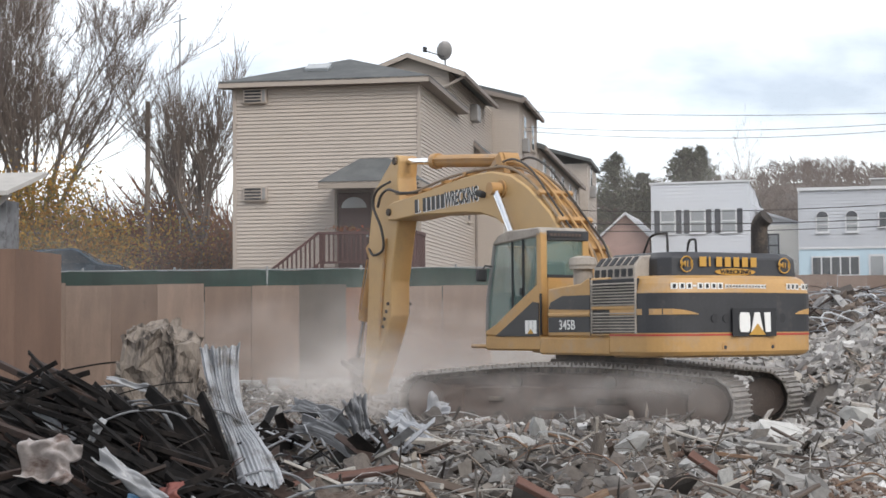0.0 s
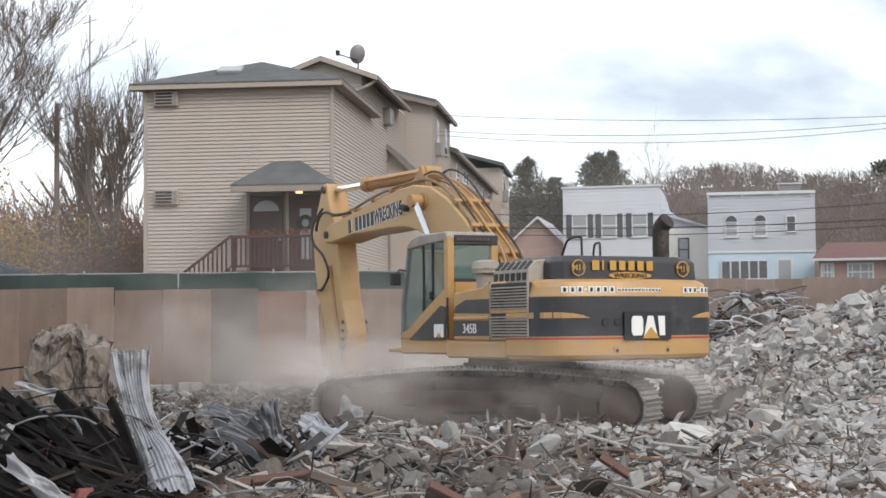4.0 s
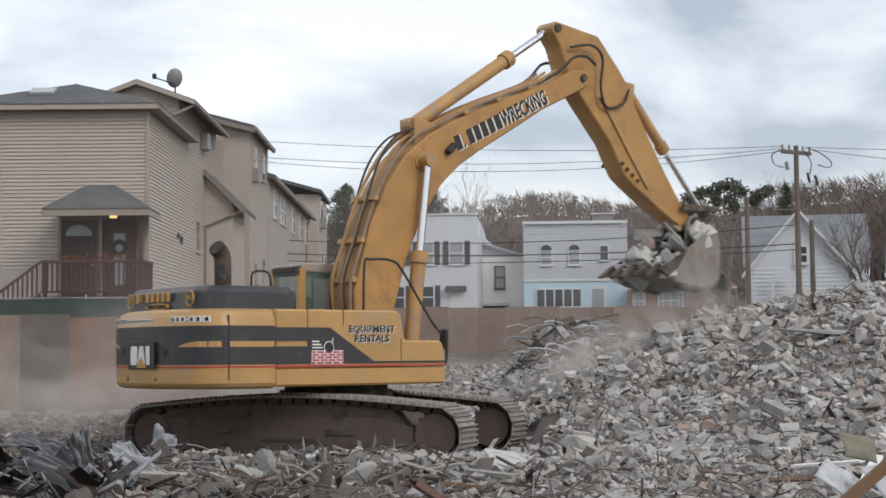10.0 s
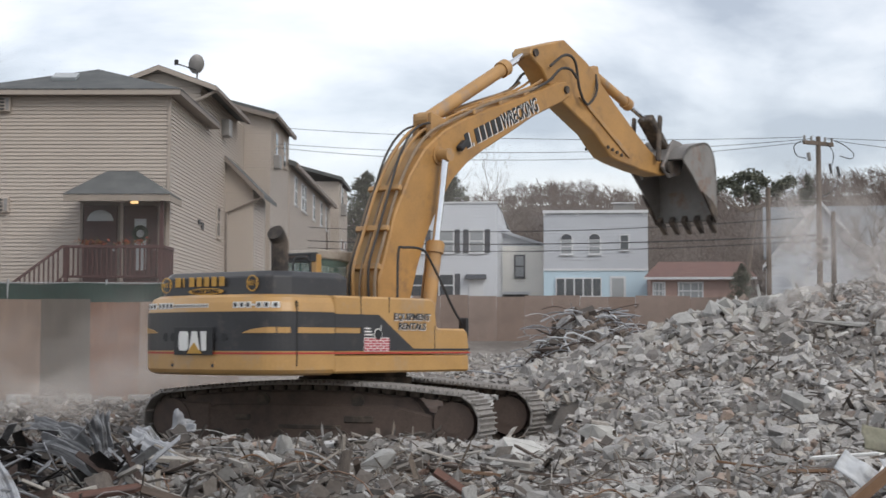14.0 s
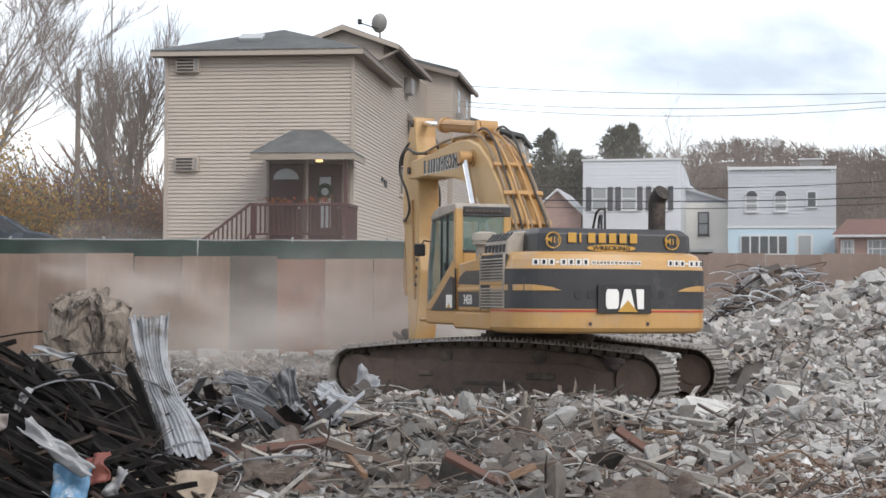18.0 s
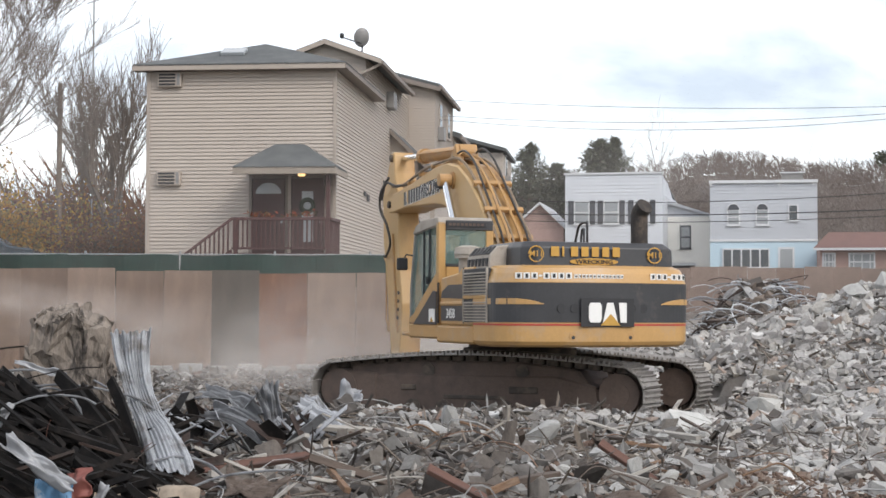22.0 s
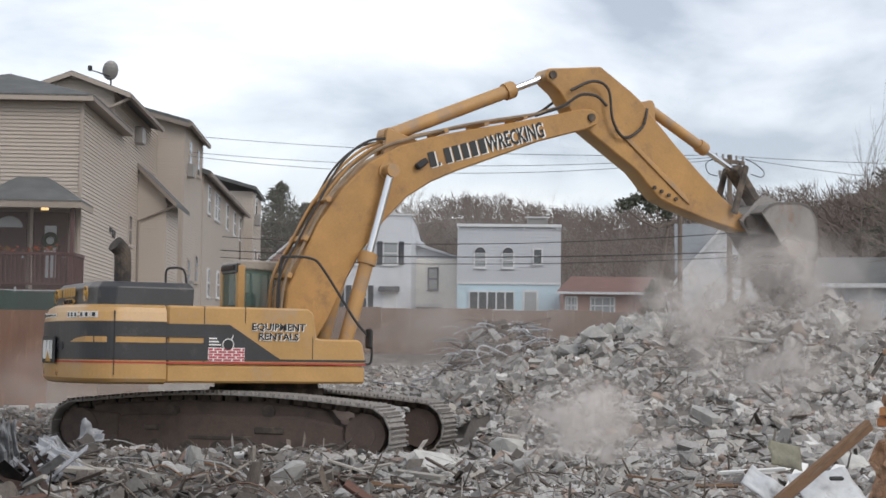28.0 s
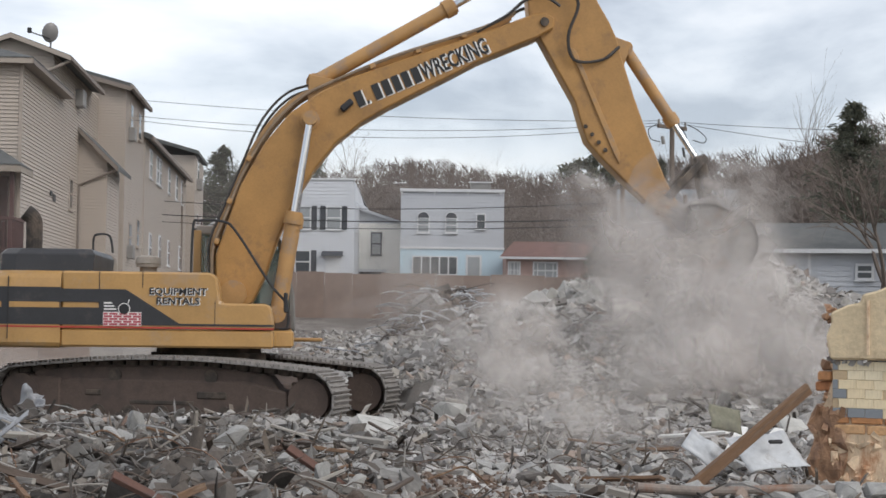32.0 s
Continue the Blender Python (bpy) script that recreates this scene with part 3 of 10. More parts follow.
# right side panels
right = up_part("tank_side", prism([(-2.04, 1.36), (-2.04, 2.19), (0.10, 2.19), (0.19, 2.12), (0.24, 1.76), (0.34, 1.745), (0.92, 1.745), (0.98, 1.69), (1.02, 1.50), (1.02, 1.36)], 0.33, 0.03, "y", -HW + 0.335), YELLOW, "yellow side tank with charcoal graphics")
part("panel_seam", box(-2.806, -2.796, -1.47, -1.43, 1.2, 2.1), DARK_INSIDE, counterweight)
part("panel_seam", box(-1.505, -1.495, -HW - 0.001, -HW + 0.02, 1.37, 2.19), DARK_INSIDE, right)
part("panel_seam", box(-0.885, -0.875, -HW - 0.001, -HW + 0.02, 1.96, 2.19), DARK_INSIDE, right)
part("panel_seam", box(0.165, 0.173, -HW - 0.001, -HW + 0.02, 1.44, 1.78), DARK_INSIDE, right)
part("charcoal_panel", prism([(-2.05, 1.41), (-2.05, 1.66), (-1.5, 1.66), (-1.5, 1.74), (-2.05, 1.74), (-2.05, 1.93), (-1.12, 1.93), (-0.34, 1.44), (1.025, 1.44), (1.025, 1.41)], 0.006, 0, "y", -HW - 0.002), BLACK_PAINT, right)
part("red_line", box(-2.05, 1.025, -HW - 0.006, -HW + 0.004, 1.365, 1.39), RED_PAINT, right)
SIDE_TEXT = Matrix(((1, 0, 0, 0), (0, 0, -1, 0), (0, 1, 0, 0), (0, 0, 0, 1)))
for txt, z in (("EQUIPMENT", 1.905), ("RENTALS", 1.765)):
    lettering("sign_letters", txt, 0.142, LETTER_BLACK, right, Matrix.Translation((-0.37, -HW - 0.009, z)) @ SIDE_TEXT, wide=1.08, bold=0.022)
    lettering("sign_edge", txt, 0.142, WHITE_PAINT, right, Matrix.Translation((-0.362, -HW - 0.004, z - 0.006)) @ SIDE_TEXT, wide=1.08, bold=0.06)
decal = part("brick_decal", box(-1.44, -0.89, -HW - 0.010, -HW - 0.004, 1.40, 1.60), WHITE_PAINT, right)
for r in range(5):
    x = -1.44 + (0.0 if r % 2 else -0.06)
    while x < -0.90:
        a, b = max(x + 0.012, -1.435), min(x + 0.128, -0.895)
        if b - a > 0.02:
            part("decal_brick", box(a, b, -HW - 0.014, -HW - 0.008, 1.407 + r * 0.038, 1.437 + r * 0.038), BRICK_RED, decal)
        x += 0.14
part("decal_rim", rod((-1.14, -HW - 0.010, 1.645), (-1.14, -HW - 0.004, 1.645), 0.088, 20), WHITE_PAINT, decal)
for k in range(3):
    part("decal_line", box(-1.43, -1.25 - 0.03 * k, -HW - 0.010, -HW - 0.004, 1.63 + 0.045 * k, 1.65 + 0.045 * k), WHITE_PAINT, decal)
part("decal_ball", rod((-1.14, -HW - 0.016, 1.645), (-1.14, -HW - 0.004, 1.645), 0.075, 20), LETTER_BLACK, decal)
part("decal_chain", prism([(-1.10, 1.70), (-1.085, 1.71), (-1.06, 1.78), (-1.075, 1.78)], 0.005, 0, "y", -HW - 0.008), WHITE_PAINT, decal)
up_part("grab_rail", tube(arc([(-0.22, -1.05, 2.18), (-0.2, -1.05, 2.9), (-0.1, -1.08, 2.97), (0.25, -1.12, 2.96), (0.45, -1.14, 2.8), (0.95, -1.2, 2.05), (1.2, -1.22, 1.75), (1.22, -1.22, 1.42), (1.1, -1.2, 1.38)], 5), 0.02, 7), DARK_INSIDE, "thin dark grab rail")
up_part("mirror_box", box(1.16, 1.22, -1.30, -1.12, 1.62, 1.92, 0.02), DARK_INSIDE)

# left side panels
left = up_part("left_side", prism([(-2.04, 1.36), (-2.04, 2.19), (-1.5, 2.19), (-1.35, 2.12), (-0.52, 2.06), (-0.52, 1.36)], 0.25, 0.02, "y", HW - 0.255), YELLOW, "yellow left side with a grille")
part("charcoal_panel", prism([(-1.58, 1.42), (-1.58, 1.64), (-0.54, 1.64), (-0.54, 1.42)], 0.006, 0, "y", HW - 0.002), BLACK_PAINT, left)
part("charcoal_panel", prism([(-1.58, 1.74), (-1.58, 1.95), (-0.9, 1.95), (-0.60, 1.86), (-0.54, 1.76)], 0.006, 0, "y", HW - 0.002), BLACK_PAINT, left)
part("panel_seam", box(-1.60, -1.588, HW - 0.02, HW + 0.003, 1.37, 2.19), DARK_INSIDE, left)
part("panel_lip", box(-1.58, -0.54, HW - 0.01, HW + 0.02, 1.65, 1.70, 0.01), YELLOW, left)
grille = part("grille", box(-2.68, -1.64, HW - 0.05, HW + 0.006, 1.40, 2.16, 0.01), DARK_INSIDE, left)
for lo, hi in ((1.43, 1.72), (1.80, 2.13)):
    k = lo
    while k < hi:
        part("grille_slat", prism([(HW, k), (HW + 0.03, k - 0.012), (HW + 0.03, k + 0.002), (HW, k + 0.014)], 0.50, 0, "x", -2.16), DUSTY_TAN, grille)
        k += 0.042
part("grille_frame", box(-2.68, -1.64, HW - 0.01, HW + 0.026, 1.735, 1.785, 0.01), YELLOW, grille)
for x in (-2.68, -1.66):
    part("grille_frame", box(x, x + 0.03, HW - 0.01, HW + 0.03, 1.40, 2.16, 0.008), DUSTY_TAN, grille)
LEFT_TEXT = Matrix(((-1, 0, 0, 0), (0, 0, 1, 0), (0, 1, 0, 0), (0, 0, 0, 1)))
lettering("sign_letters", "345B", 0.2, WHITE_PAINT, left, Matrix.Translation((-1.02, HW + 0.006, 1.52)) @ LEFT_TEXT)

# --- cab
cab_inner, cab_outer = 0.56, 1.44
CB, CF = -0.31, 1.27      # its back and front
cab = up_part("cab", box(CB, CF, cab_inner, cab_outer, 1.14, 1.38, 0.03), YELLOW, "yellow operator's cab with greenish glass")
CAB_GREY = mat("grey_cab_frame", (0.20, 0.195, 0.185), 0.6, 0, 0.25, 3, 30, 0.05)


def post(p, q, y, material, w=0.05, d=0.05):
    a, b = Vector((p[0], y, p[1])), Vector((q[0], y, q[1]))
    o = bmesh.new()
    bmesh.ops.create_cube(o, size=1.0, matrix=Matrix.Diagonal((w * 2, d * 2, (b - a).length, 1)))
    bevelled(o, 0.012)
    part("post", o, material, cab, m=Matrix.Translation((a + b) / 2) @ (b - a).to_track_quat("Z", "Y").to_matrix().to_4x4())


for y in (cab_inner + 0.05, cab_outer - 0.06):
    post((CB + 0.06, 1.36), (CB + 0.06, 2.92), y, YELLOW, 0.06, 0.06)
    post((CF - 0.24, 2.78), (CF - 0.03, 1.95), y, CAB_GREY, 0.035, 0.04)
    post((CF - 0.03, 1.96), (CF, 1.36), y, CAB_GREY, 0.035, 0.04)
    post((CB + 0.1, 2.88), (CF - 0.42, 2.88), y, CAB_GREY, 0.04, 0.035)
    post((CF - 0.44, 2.88), (CF - 0.24, 2.79), y, CAB_GREY, 0.04, 0.035)
    part("sill", box(CB, CF - 0.02, y - 0.04, y + 0.04, 1.36, 1.44, 0.015), YELLOW, cab)
post((CB + 0.52, 1.85), (CB + 0.52, 2.88), cab_outer - 0.03, DARK_INSIDE, 0.022, 0.02)
post((CB + 0.82, 1.75), (CB + 0.82, 2.86), cab_outer - 0.03, DARK_INSIDE, 0.014, 0.02)
part("roof", prism([(CB, 2.92), (CB + 0.06, 3.0), (CF - 0.62, 2.99), (CF - 0.38, 2.93), (CF - 0.20, 2.80), (CF - 0.24, 2.78), (CB, 2.87)], (cab_outer - cab_inner) / 2, 0.02, "y", (cab_outer + cab_inner) / 2), DUSTY_TAN, cab, "dust-covered cab roof")
part("rear_panel", box(CB, CB + 0.08, cab_inner + 0.1, cab_outer - 0.12, 1.36, 2.26, 0.02), YELLOW, cab)
part("rear_header", box(CB - 0.015, CB + 0.06, cab_inner, cab_outer - 0.12, 2.80, 2.95, 0.01), BLACK_PAINT, cab)
part("door_panel", prism([(CB + 0.04, 1.38), (CB + 0.04, 2.18), (CB + 0.14, 2.12), (CB + 0.46, 1.96), (CB + 0.86, 1.76), (CB + 1.26, 1.54), (CF - 0.03, 1.44), (CF - 0.01, 1.38)], 0.03, 0.008, "y", cab_outer - 0.025), YELLOW, cab)
part("cab_panel", prism([(CB + 0.05, 1.36), (CB + 0.05, 1.86), (CB + 0.2, 1.88), (CB + 0.72, 1.62), (CB + 1.25, 1.36)], 0.008, 0, "y", cab_outer + 0.012), BLACK_PAINT, cab)
for k in range(3):
    part("emblem_bar", box(CB + 0.10 + k * 0.105, CB + 0.19 + k * 0.105, cab_outer + 0.018, cab_outer + 0.026, 1.40, 1.60), WHITE_PAINT, cab)
part("emblem_wedge", prism([(CB + 0.17, 1.40), (CB + 0.25, 1.47), (CB + 0.33, 1.40)], 0.006, 0, "y", cab_outer + 0.026), LETTER_YELLOW, cab)
part("panel_gap", box(CB, CB + 0.04, cab_outer - 0.03, cab_outer + 0.004, 1.38, 2.0), DARK_INSIDE, cab)
part("rear_window", box(CB + 0.01, CB + 0.025, cab_inner + 0.1, cab_outer - 0.1, 2.28, 2.84), CAB_GLASS, cab)
part("window_gasket", box(CB - 0.006, CB + 0.012, cab_inner + 0.09, cab_outer - 0.12, 2.24, 2.285, 0.004), DARK_INSIDE, cab)
part("name_plate", box(CB - 0.03, CB - 0.015, cab_inner + 0.12, cab_outer - 0.12, 2.845, 2.925, 0.004), DARK_INSIDE, cab)
for k in range(9):
    part("plate_bar", box(CB - 0.036, CB - 0.028, cab_inner + 0.16 + k * 0.065, cab_inner + 0.205 + k * 0.065, 2.865, 2.905), FRAME_DUST, cab)
part("side_window", prism([(CB + 0.12, 2.05), (CB + 0.12, 2.86), (CF - 0.42, 2.86), (CF - 0.26, 2.78), (CF - 0.05, 1.95), (CF - 0.03, 1.46), (CB + 0.85, 1.78)], 0.006, 0, "y", cab_outer - 0.04), CAB_GLASS, cab)
part("inner_window", prism([(CB + 0.12, 1.62), (CB + 0.12, 2.86), (CF - 0.42, 2.86), (CF - 0.26, 2.78), (CF - 0.05, 1.95), (CF - 0.03, 1.62)], 0.006, 0, "y", cab_inner + 0.03), CAB_GLASS, cab)
ws = prism([(CF - 0.25, 2.77), (CF - 0.03, 1.98), (CF, 1.42), (CF - 0.01, 1.42), (CF - 0.04, 1.98), (CF - 0.26, 2.77)], 0.38, 0, "y", (cab_outer + cab_inner) / 2)
part("windscreen", ws, CAB_GLASS, cab)
part("front_skirt", box(CF - 0.02, CF + 0.02, cab_inner + 0.02, cab_outer - 0.02, 1.16, 1.46, 0.012), DARK_INSIDE, cab, "dark lower front panel")
seat = bmesh.new()
box(0.04, 0.54, 0.76, 1.22, 1.75, 1.92, 0.05, seat)
box(-0.06, 0.09, 0.78, 1.2, 1.85, 2.5, 0.05, seat)
box(0.09, 0.49, 0.75, 1.1, 1.38, 1.76, 0.02, seat)
part("seat", seat, DARK_INSIDE, cab, "dark operator's seat")
for y in (0.66, 1.28):
    lever = box(0.52, 0.72, y - 0.07, y + 0.07, 1.38, 1.98, 0.02)
    rod((0.66, y, 1.98), (0.70, y, 2.22), 0.02, 8, lever)
    part("control_console", lever, DARK_INSIDE, cab)
part("door_handle", box(CB + 0.5, CB + 0.55, cab_outer, cab_outer + 0.03, 1.98, 2.10, 0.008), DARK_INSIDE, cab)
mir = up_part("cab_mirror", box(1.10, 1.16, 1.5, 1.68, 2.22, 2.42, 0.02), DARK_INSIDE, "black cab mirror")
part("mirror_arm", tube([(1.10, 1.40, 2.45), (1.13, 1.52, 2.47), (1.13, 1.58, 2.38)], 0.014, 6), DARK_INSIDE, mir)
up_part("cab_step", box(0.3, 1.75, HW - 0.55, HW - 0.05, 1.17, 1.23, 0.02), YELLOW_WORN, "narrow step in front of the cab")
up_part("front_hose_bank", box(0.3, 1.25, -0.65, 0.4, 1.36, 1.62, 0.03), FRAME_DUST)

# --- boom: origin at its foot pin, x towards the stick pin
boom_line = [(-0.22, 0.05), (-0.17, 0.22), (0.18, 0.62), (0.63, 0.87), (1.15, 1.17), (1.85, 1.42), (2.45, 1.52), (3.05, 1.46), (3.60, 1.30), (4.3, 1.03), (5.2, 0.65), (5.95, 0.36), (6.33, 0.22), (6.52, 0.10), (6.58, -0.05), (6.45, -0.17), (6.15, -0.10), (5.77, 0.03), (5.27, 0.20), (4.72, 0.33), (3.70, 0.59), (3.2, 0.69), (2.7, 0.71), (2.15, 0.61), (1.55, 0.42), (1.05, 0.18), (0.5, -0.14), (0.1, -0.30), (-0.18, -0.18)]
boom_bm = prism(boom_line, 0.33, 0.025)
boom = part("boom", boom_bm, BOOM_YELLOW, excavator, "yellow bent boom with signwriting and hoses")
for s in (-1, 1):
    part("boom_boss", rod((0, s * 0.30, 0), (0, s * 0.46, 0), 0.2, 20), YELLOW_WORN, boom)
    part("boom_boss", rod((BOOM_PIN[0], s * 0.32, BOOM_PIN[1]), (BOOM_PIN[0], s * 0.36, BOOM_PIN[1]), 0.15, 20), YELLOW_WORN, boom)
    part("pin_cap", rod((BOOM_PIN[0], s * 0.36, BOOM_PIN[1]), (BOOM_PIN[0], s * 0.50, BOOM_PIN[1]), 0.085, 16), DARK_STEEL, boom)
    part("boom_lamp", box(BOOM_PIN[0] + 0.46, BOOM_PIN[0] + 0.68, s * 0.38 - 0.06, s * 0.38 + 0.06, 0.98, 1.08, 0.02), DARK_INSIDE, boom)
    part("pin_cap", rod((BOOM_LEN, s * 0.33, 0), (BOOM_LEN, s * 0.37, 0), 0.07, 18), DARK_STEEL, boom)
# signwriting along the forward half, on both sides: the owner's name as bars, the trade as letters
for s in (-1, 1):
    tilt = math.atan2(-0.69, 2.1)
    def on_boom(u, w):
        """u along the lettering's line, w across it."""
        c = Vector((3.37, 0, 1.00)) + u * Vector((math.cos(tilt), 0, math.sin(tilt))) + w * Vector((-math.sin(tilt), 0, math.cos(tilt)))
        return Matrix.Translation((c.x, s * 0.336, c.z)) @ pose(0, 0, 0, 0, -math.degrees(tilt), 0) @ (SIDE_TEXT if s < 0 else LEFT_TEXT)
    u = 0.0 if s < 0 else 2.20
    way = 1 if s < 0 else -1
    for w_, g_ in ((0.12, 0.03), (0.035, 0.11), (0.115, 0.05), (0.115, 0.05), (0.115, 0.05), (0.115, 0.05), (0.12, 0.0)):
        a = u + way * w_ / 2
        m = on_boom(a, 0)
        o = bmesh.new()
        hgt = 0.25 if w_ > 0.1 else 0.05
        bmesh.ops.create_cube(o, size=1.0, matrix=Matrix.Translation((0, -0.125 + hgt / 2, 0.002)) @ Matrix.Diagonal((w_, hgt, 0.008, 1)))
        part("sign_bar", o, LETTER_BLACK, boom, m=m)
        o = bmesh.new()
        bmesh.ops.create_cube(o, size=1.0, matrix=Matrix.Translation((0.022, -0.137 + hgt / 2, 0.0)) @ Matrix.Diagonal((w_ + 0.01, hgt, 0.005, 1)))
        part("sign_shadow", o, WHITE_PAINT, boom, m=m)
        u += way * (w_ + g_)
    mid_u = 1.66 if s < 0 else 2.20 - 1.66
    lettering("sign_letters", "WRECKING", 0.36, LETTER_BLACK, boom, on_boom(mid_u, 0) @ Matrix.Translation((0, 0, 0.004)), 0.004, wide=0.59, bold=0.022)
    lettering("sign_shadow", "WRECKING", 0.36, WHITE_PAINT, boom, on_boom(mid_u, 0) @ Matrix.Translation((0.025, -0.014, 0.0)), 0.003, wide=0.59, bold=0.03)
# hoses along the back of the boom
for k, yy in enumerate((-0.29, -0.20, -0.10, 0.02, 0.12, 0.21, 0.29)):
    lift = 0.04 + 0.045 * (k * 2 % 3)
    bulge = 0.10 if k in (1, 5) else 0.0
    pts = [(-0.30, yy, 0.12), (0.18, yy, 0.66 + lift), (0.75, yy * 0.95, 0.97 + lift), (1.4, yy * 0.9, 1.29 + lift), (2.1, yy * 0.85, 1.51 + lift + bulge), (2.7, yy * 0.8, 1.56 + lift + bulge), (3.2, yy * 0.9, 1.47 + lift * 0.5)]
    if k in (0, 2, 4, 6):
        pts += [(4.3, yy * 1.1, 1.12), (5.6, yy * 1.1, 0.57), (6.15, yy * 1.3, 0.41)]
    part("hydraulic_line", tube(arc(pts, 5), 0.020 if k % 2 else 0.026, 6), (HOSE_TAN, RUBBER, YELLOW_WORN, HOSE_TAN, YELLOW_WORN, RUBBER, HOSE_TAN)[k], boom)
for x, z, tilt_ in ((0.35, 0.74, -34), (0.9, 1.07, -29), (1.55, 1.37, -20), (3.9, 1.20, 21), (4.6, 0.92, 22), (5.3, 0.63, 22)):
    part("hose_clamp", box(-0.045, 0.045, -0.335, 0.335, 0.0, 0.075, 0.01), YELLOW_WORN, boom, m=pose(x, 0, z, 0, tilt_, 0))
# looping hoses between boom and stick ride on the boom's end
for s in (-1, 1):
    part("boom_end_hose", tube(arc([(5.5, s * 0.3, 0.58), (6.0, s * 0.38, 0.46), (6.4, s * 0.42, 0.44), (6.66, s * 0.42, 0.26), (6.74, s * 0.41, 0.02)], 5), 0.026, 6), RUBBER, boom)
part("cylinder_lug", prism([(2.8, 1.48), (3.1, 1.80), (3.45, 1.34)], 0.06, 0.01, "y", 0.14), YELLOW_WORN, boom)
part("cylinder_lug", prism([(2.8, 1.48), (3.1, 1.80), (3.45, 1.34)], 0.06, 0.01, "y", -0.14), YELLOW_WORN, boom)

# --- stick: origin at its pin, x towards the bucket pin
stick_line = [(-1.06, 0.20), (-1.05, 0.34), (-0.82, 0.50), (-0.20, 0.94), (0.55, 0.90), (0.82, 0.86), (1.05, 0.78), (1.76, 0.58), (2.4, 0.43), (3.07, 0.30), (3.5, 0.26), (3.82, 0.24), (3.85, 0.06), (3.7, -0.02), (3.35, -0.12), (3.0, -0.22), (2.28, -0.38), (1.93, -0.43), (1.65, -0.36), (1.3, -0.25), (0.68, -0.21), (0.11, -0.17), (-0.2, -0.14), (-0.40, -0.03), (-0.66, 0.10), (-1.0, 0.15)]
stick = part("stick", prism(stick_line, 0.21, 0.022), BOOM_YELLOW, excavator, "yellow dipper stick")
for s in (-1, 1):
    part("stick_rib", prism([(0.55, 0.14), (0.62, 0.20), (2.35, -0.10), (2.5, -0.20), (2.3, -0.18)], 0.02, 0.006, "y", s * 0.225), YELLOW_WORN, stick)
    part("pin_cap", rod((STICK_PIN[0], s * 0.2, STICK_PIN[1]), (STICK_PIN[0], s * 0.25, STICK_PIN[1]), 0.07, 16), DARK_STEEL, stick)
    part("pin_cap", rod((STICK_LEN, s * 0.22, STICK_DROP), (STICK_LEN, s * 0.40, STICK_DROP), 0.12, 16), DARK_STEEL, stick)
    part("stick_hose", tube(arc([(-0.55, s * 0.30, 0.20), (-0.28, s * 0.36, 0.56), (0.05, s * 0.36, 0.60), (0.38, s * 0.34, 0.20), (0.75, s * 0.30, 0.08), (0.98, s * 0.28, 0.45), (0.95, s * 0.2, 0.82)], 5), 0.026, 6), RUBBER, stick)
    for k in range(4):
        part("stick_bolt", rod((1.72 + k * 0.16, s * 0.235, -0.33 + 0.02 * k), (1.72 + k * 0.16, s * 0.262, -0.33 + 0.02 * k), 0.035, 8), DARK_STEEL, stick)
    part("cylinder_lug", prism([(0.70, 0.80), (1.0, 1.03), (1.28, 0.68)], 0.03, 0.01, "y", s * 0.14), YELLOW_WORN, stick)

# --- bucket: origin at its pin, x towards the teeth
BK = 1.08


def big(points):
    return [(x * BK, z * BK) for x, z in points]


shell = [(-0.11, 0.10), (-0.10, 0.42), (0.05, 0.71), (0.30, 1.06), (0.54, 1.12), (0.77, 1.02), (1.125, 0.66), (1.36, 0.31), (1.48, 0.02)]
inner = [(1.44, 0.02), (1.32, 0.29), (1.09, 0.62), (0.745, 0.97), (0.53, 1.07), (0.32, 1.01), (0.09, 0.68), (-0.05, 0.40), (-0.06, 0.12)]
shell, inner = ([(v.x * BK, v.z * 0.86 * BK) for v in arc([(p, 0, q) for p, q in line], 5)] for line in (shell, inner))
BW = 0.68
bucket_bm = prism(shell + inner, BW)
bucket = part("bucket", bucket_bm, BUCKET_STEEL, excavator, "scraped steel digging bucket with teeth")
for s in (-1, 1):
    part("side_plate", prism(shell + big([(1.2, 0.08), (0.3, 0.10)]), 0.02, 0.004, "y", s * (BW - 0.02)), BUCKET_STEEL, bucket)
    part("side_cutter", prism(big([(0.75, 0.08), (1.2, 0.02), (1.50, -0.02), (1.40, 0.20), (1.1, 0.2)]), 0.025, 0.006, "y", s * (BW + 0.015)), DARK_STEEL, bucket)
    part("bucket_ear", prism(big([(-0.14, -0.13), (0.16, -0.12), (0.40, 0.2), (0.25, 0.76), (0.0, 0.66), (-0.17, 0.54), (-0.19, 0.40)]), 0.03, 0.008, "y", s * 0.30), BUCKET_STEEL, bucket)
    part("wear_strip", prism(big([(0.80, 0.87), (1.12, 0.565), (1.14, 0.585), (0.82, 0.89)]), 0.05, 0, "y", s * 0.45), DARK_STEEL, bucket)
for k in range(5):
    y = -BW + 0.1 + k * (2 * BW - 0.2) / 4
    tooth = prism(big([(1.36, -0.05), (1.36, 0.08), (1.55, 0.05), (1.74, -0.035), (1.72, -0.06), (1.5, -0.06)]), 0.055, 0.008, "y", y)
    part("bucket_tooth", tooth, DARK_STEEL, bucket)

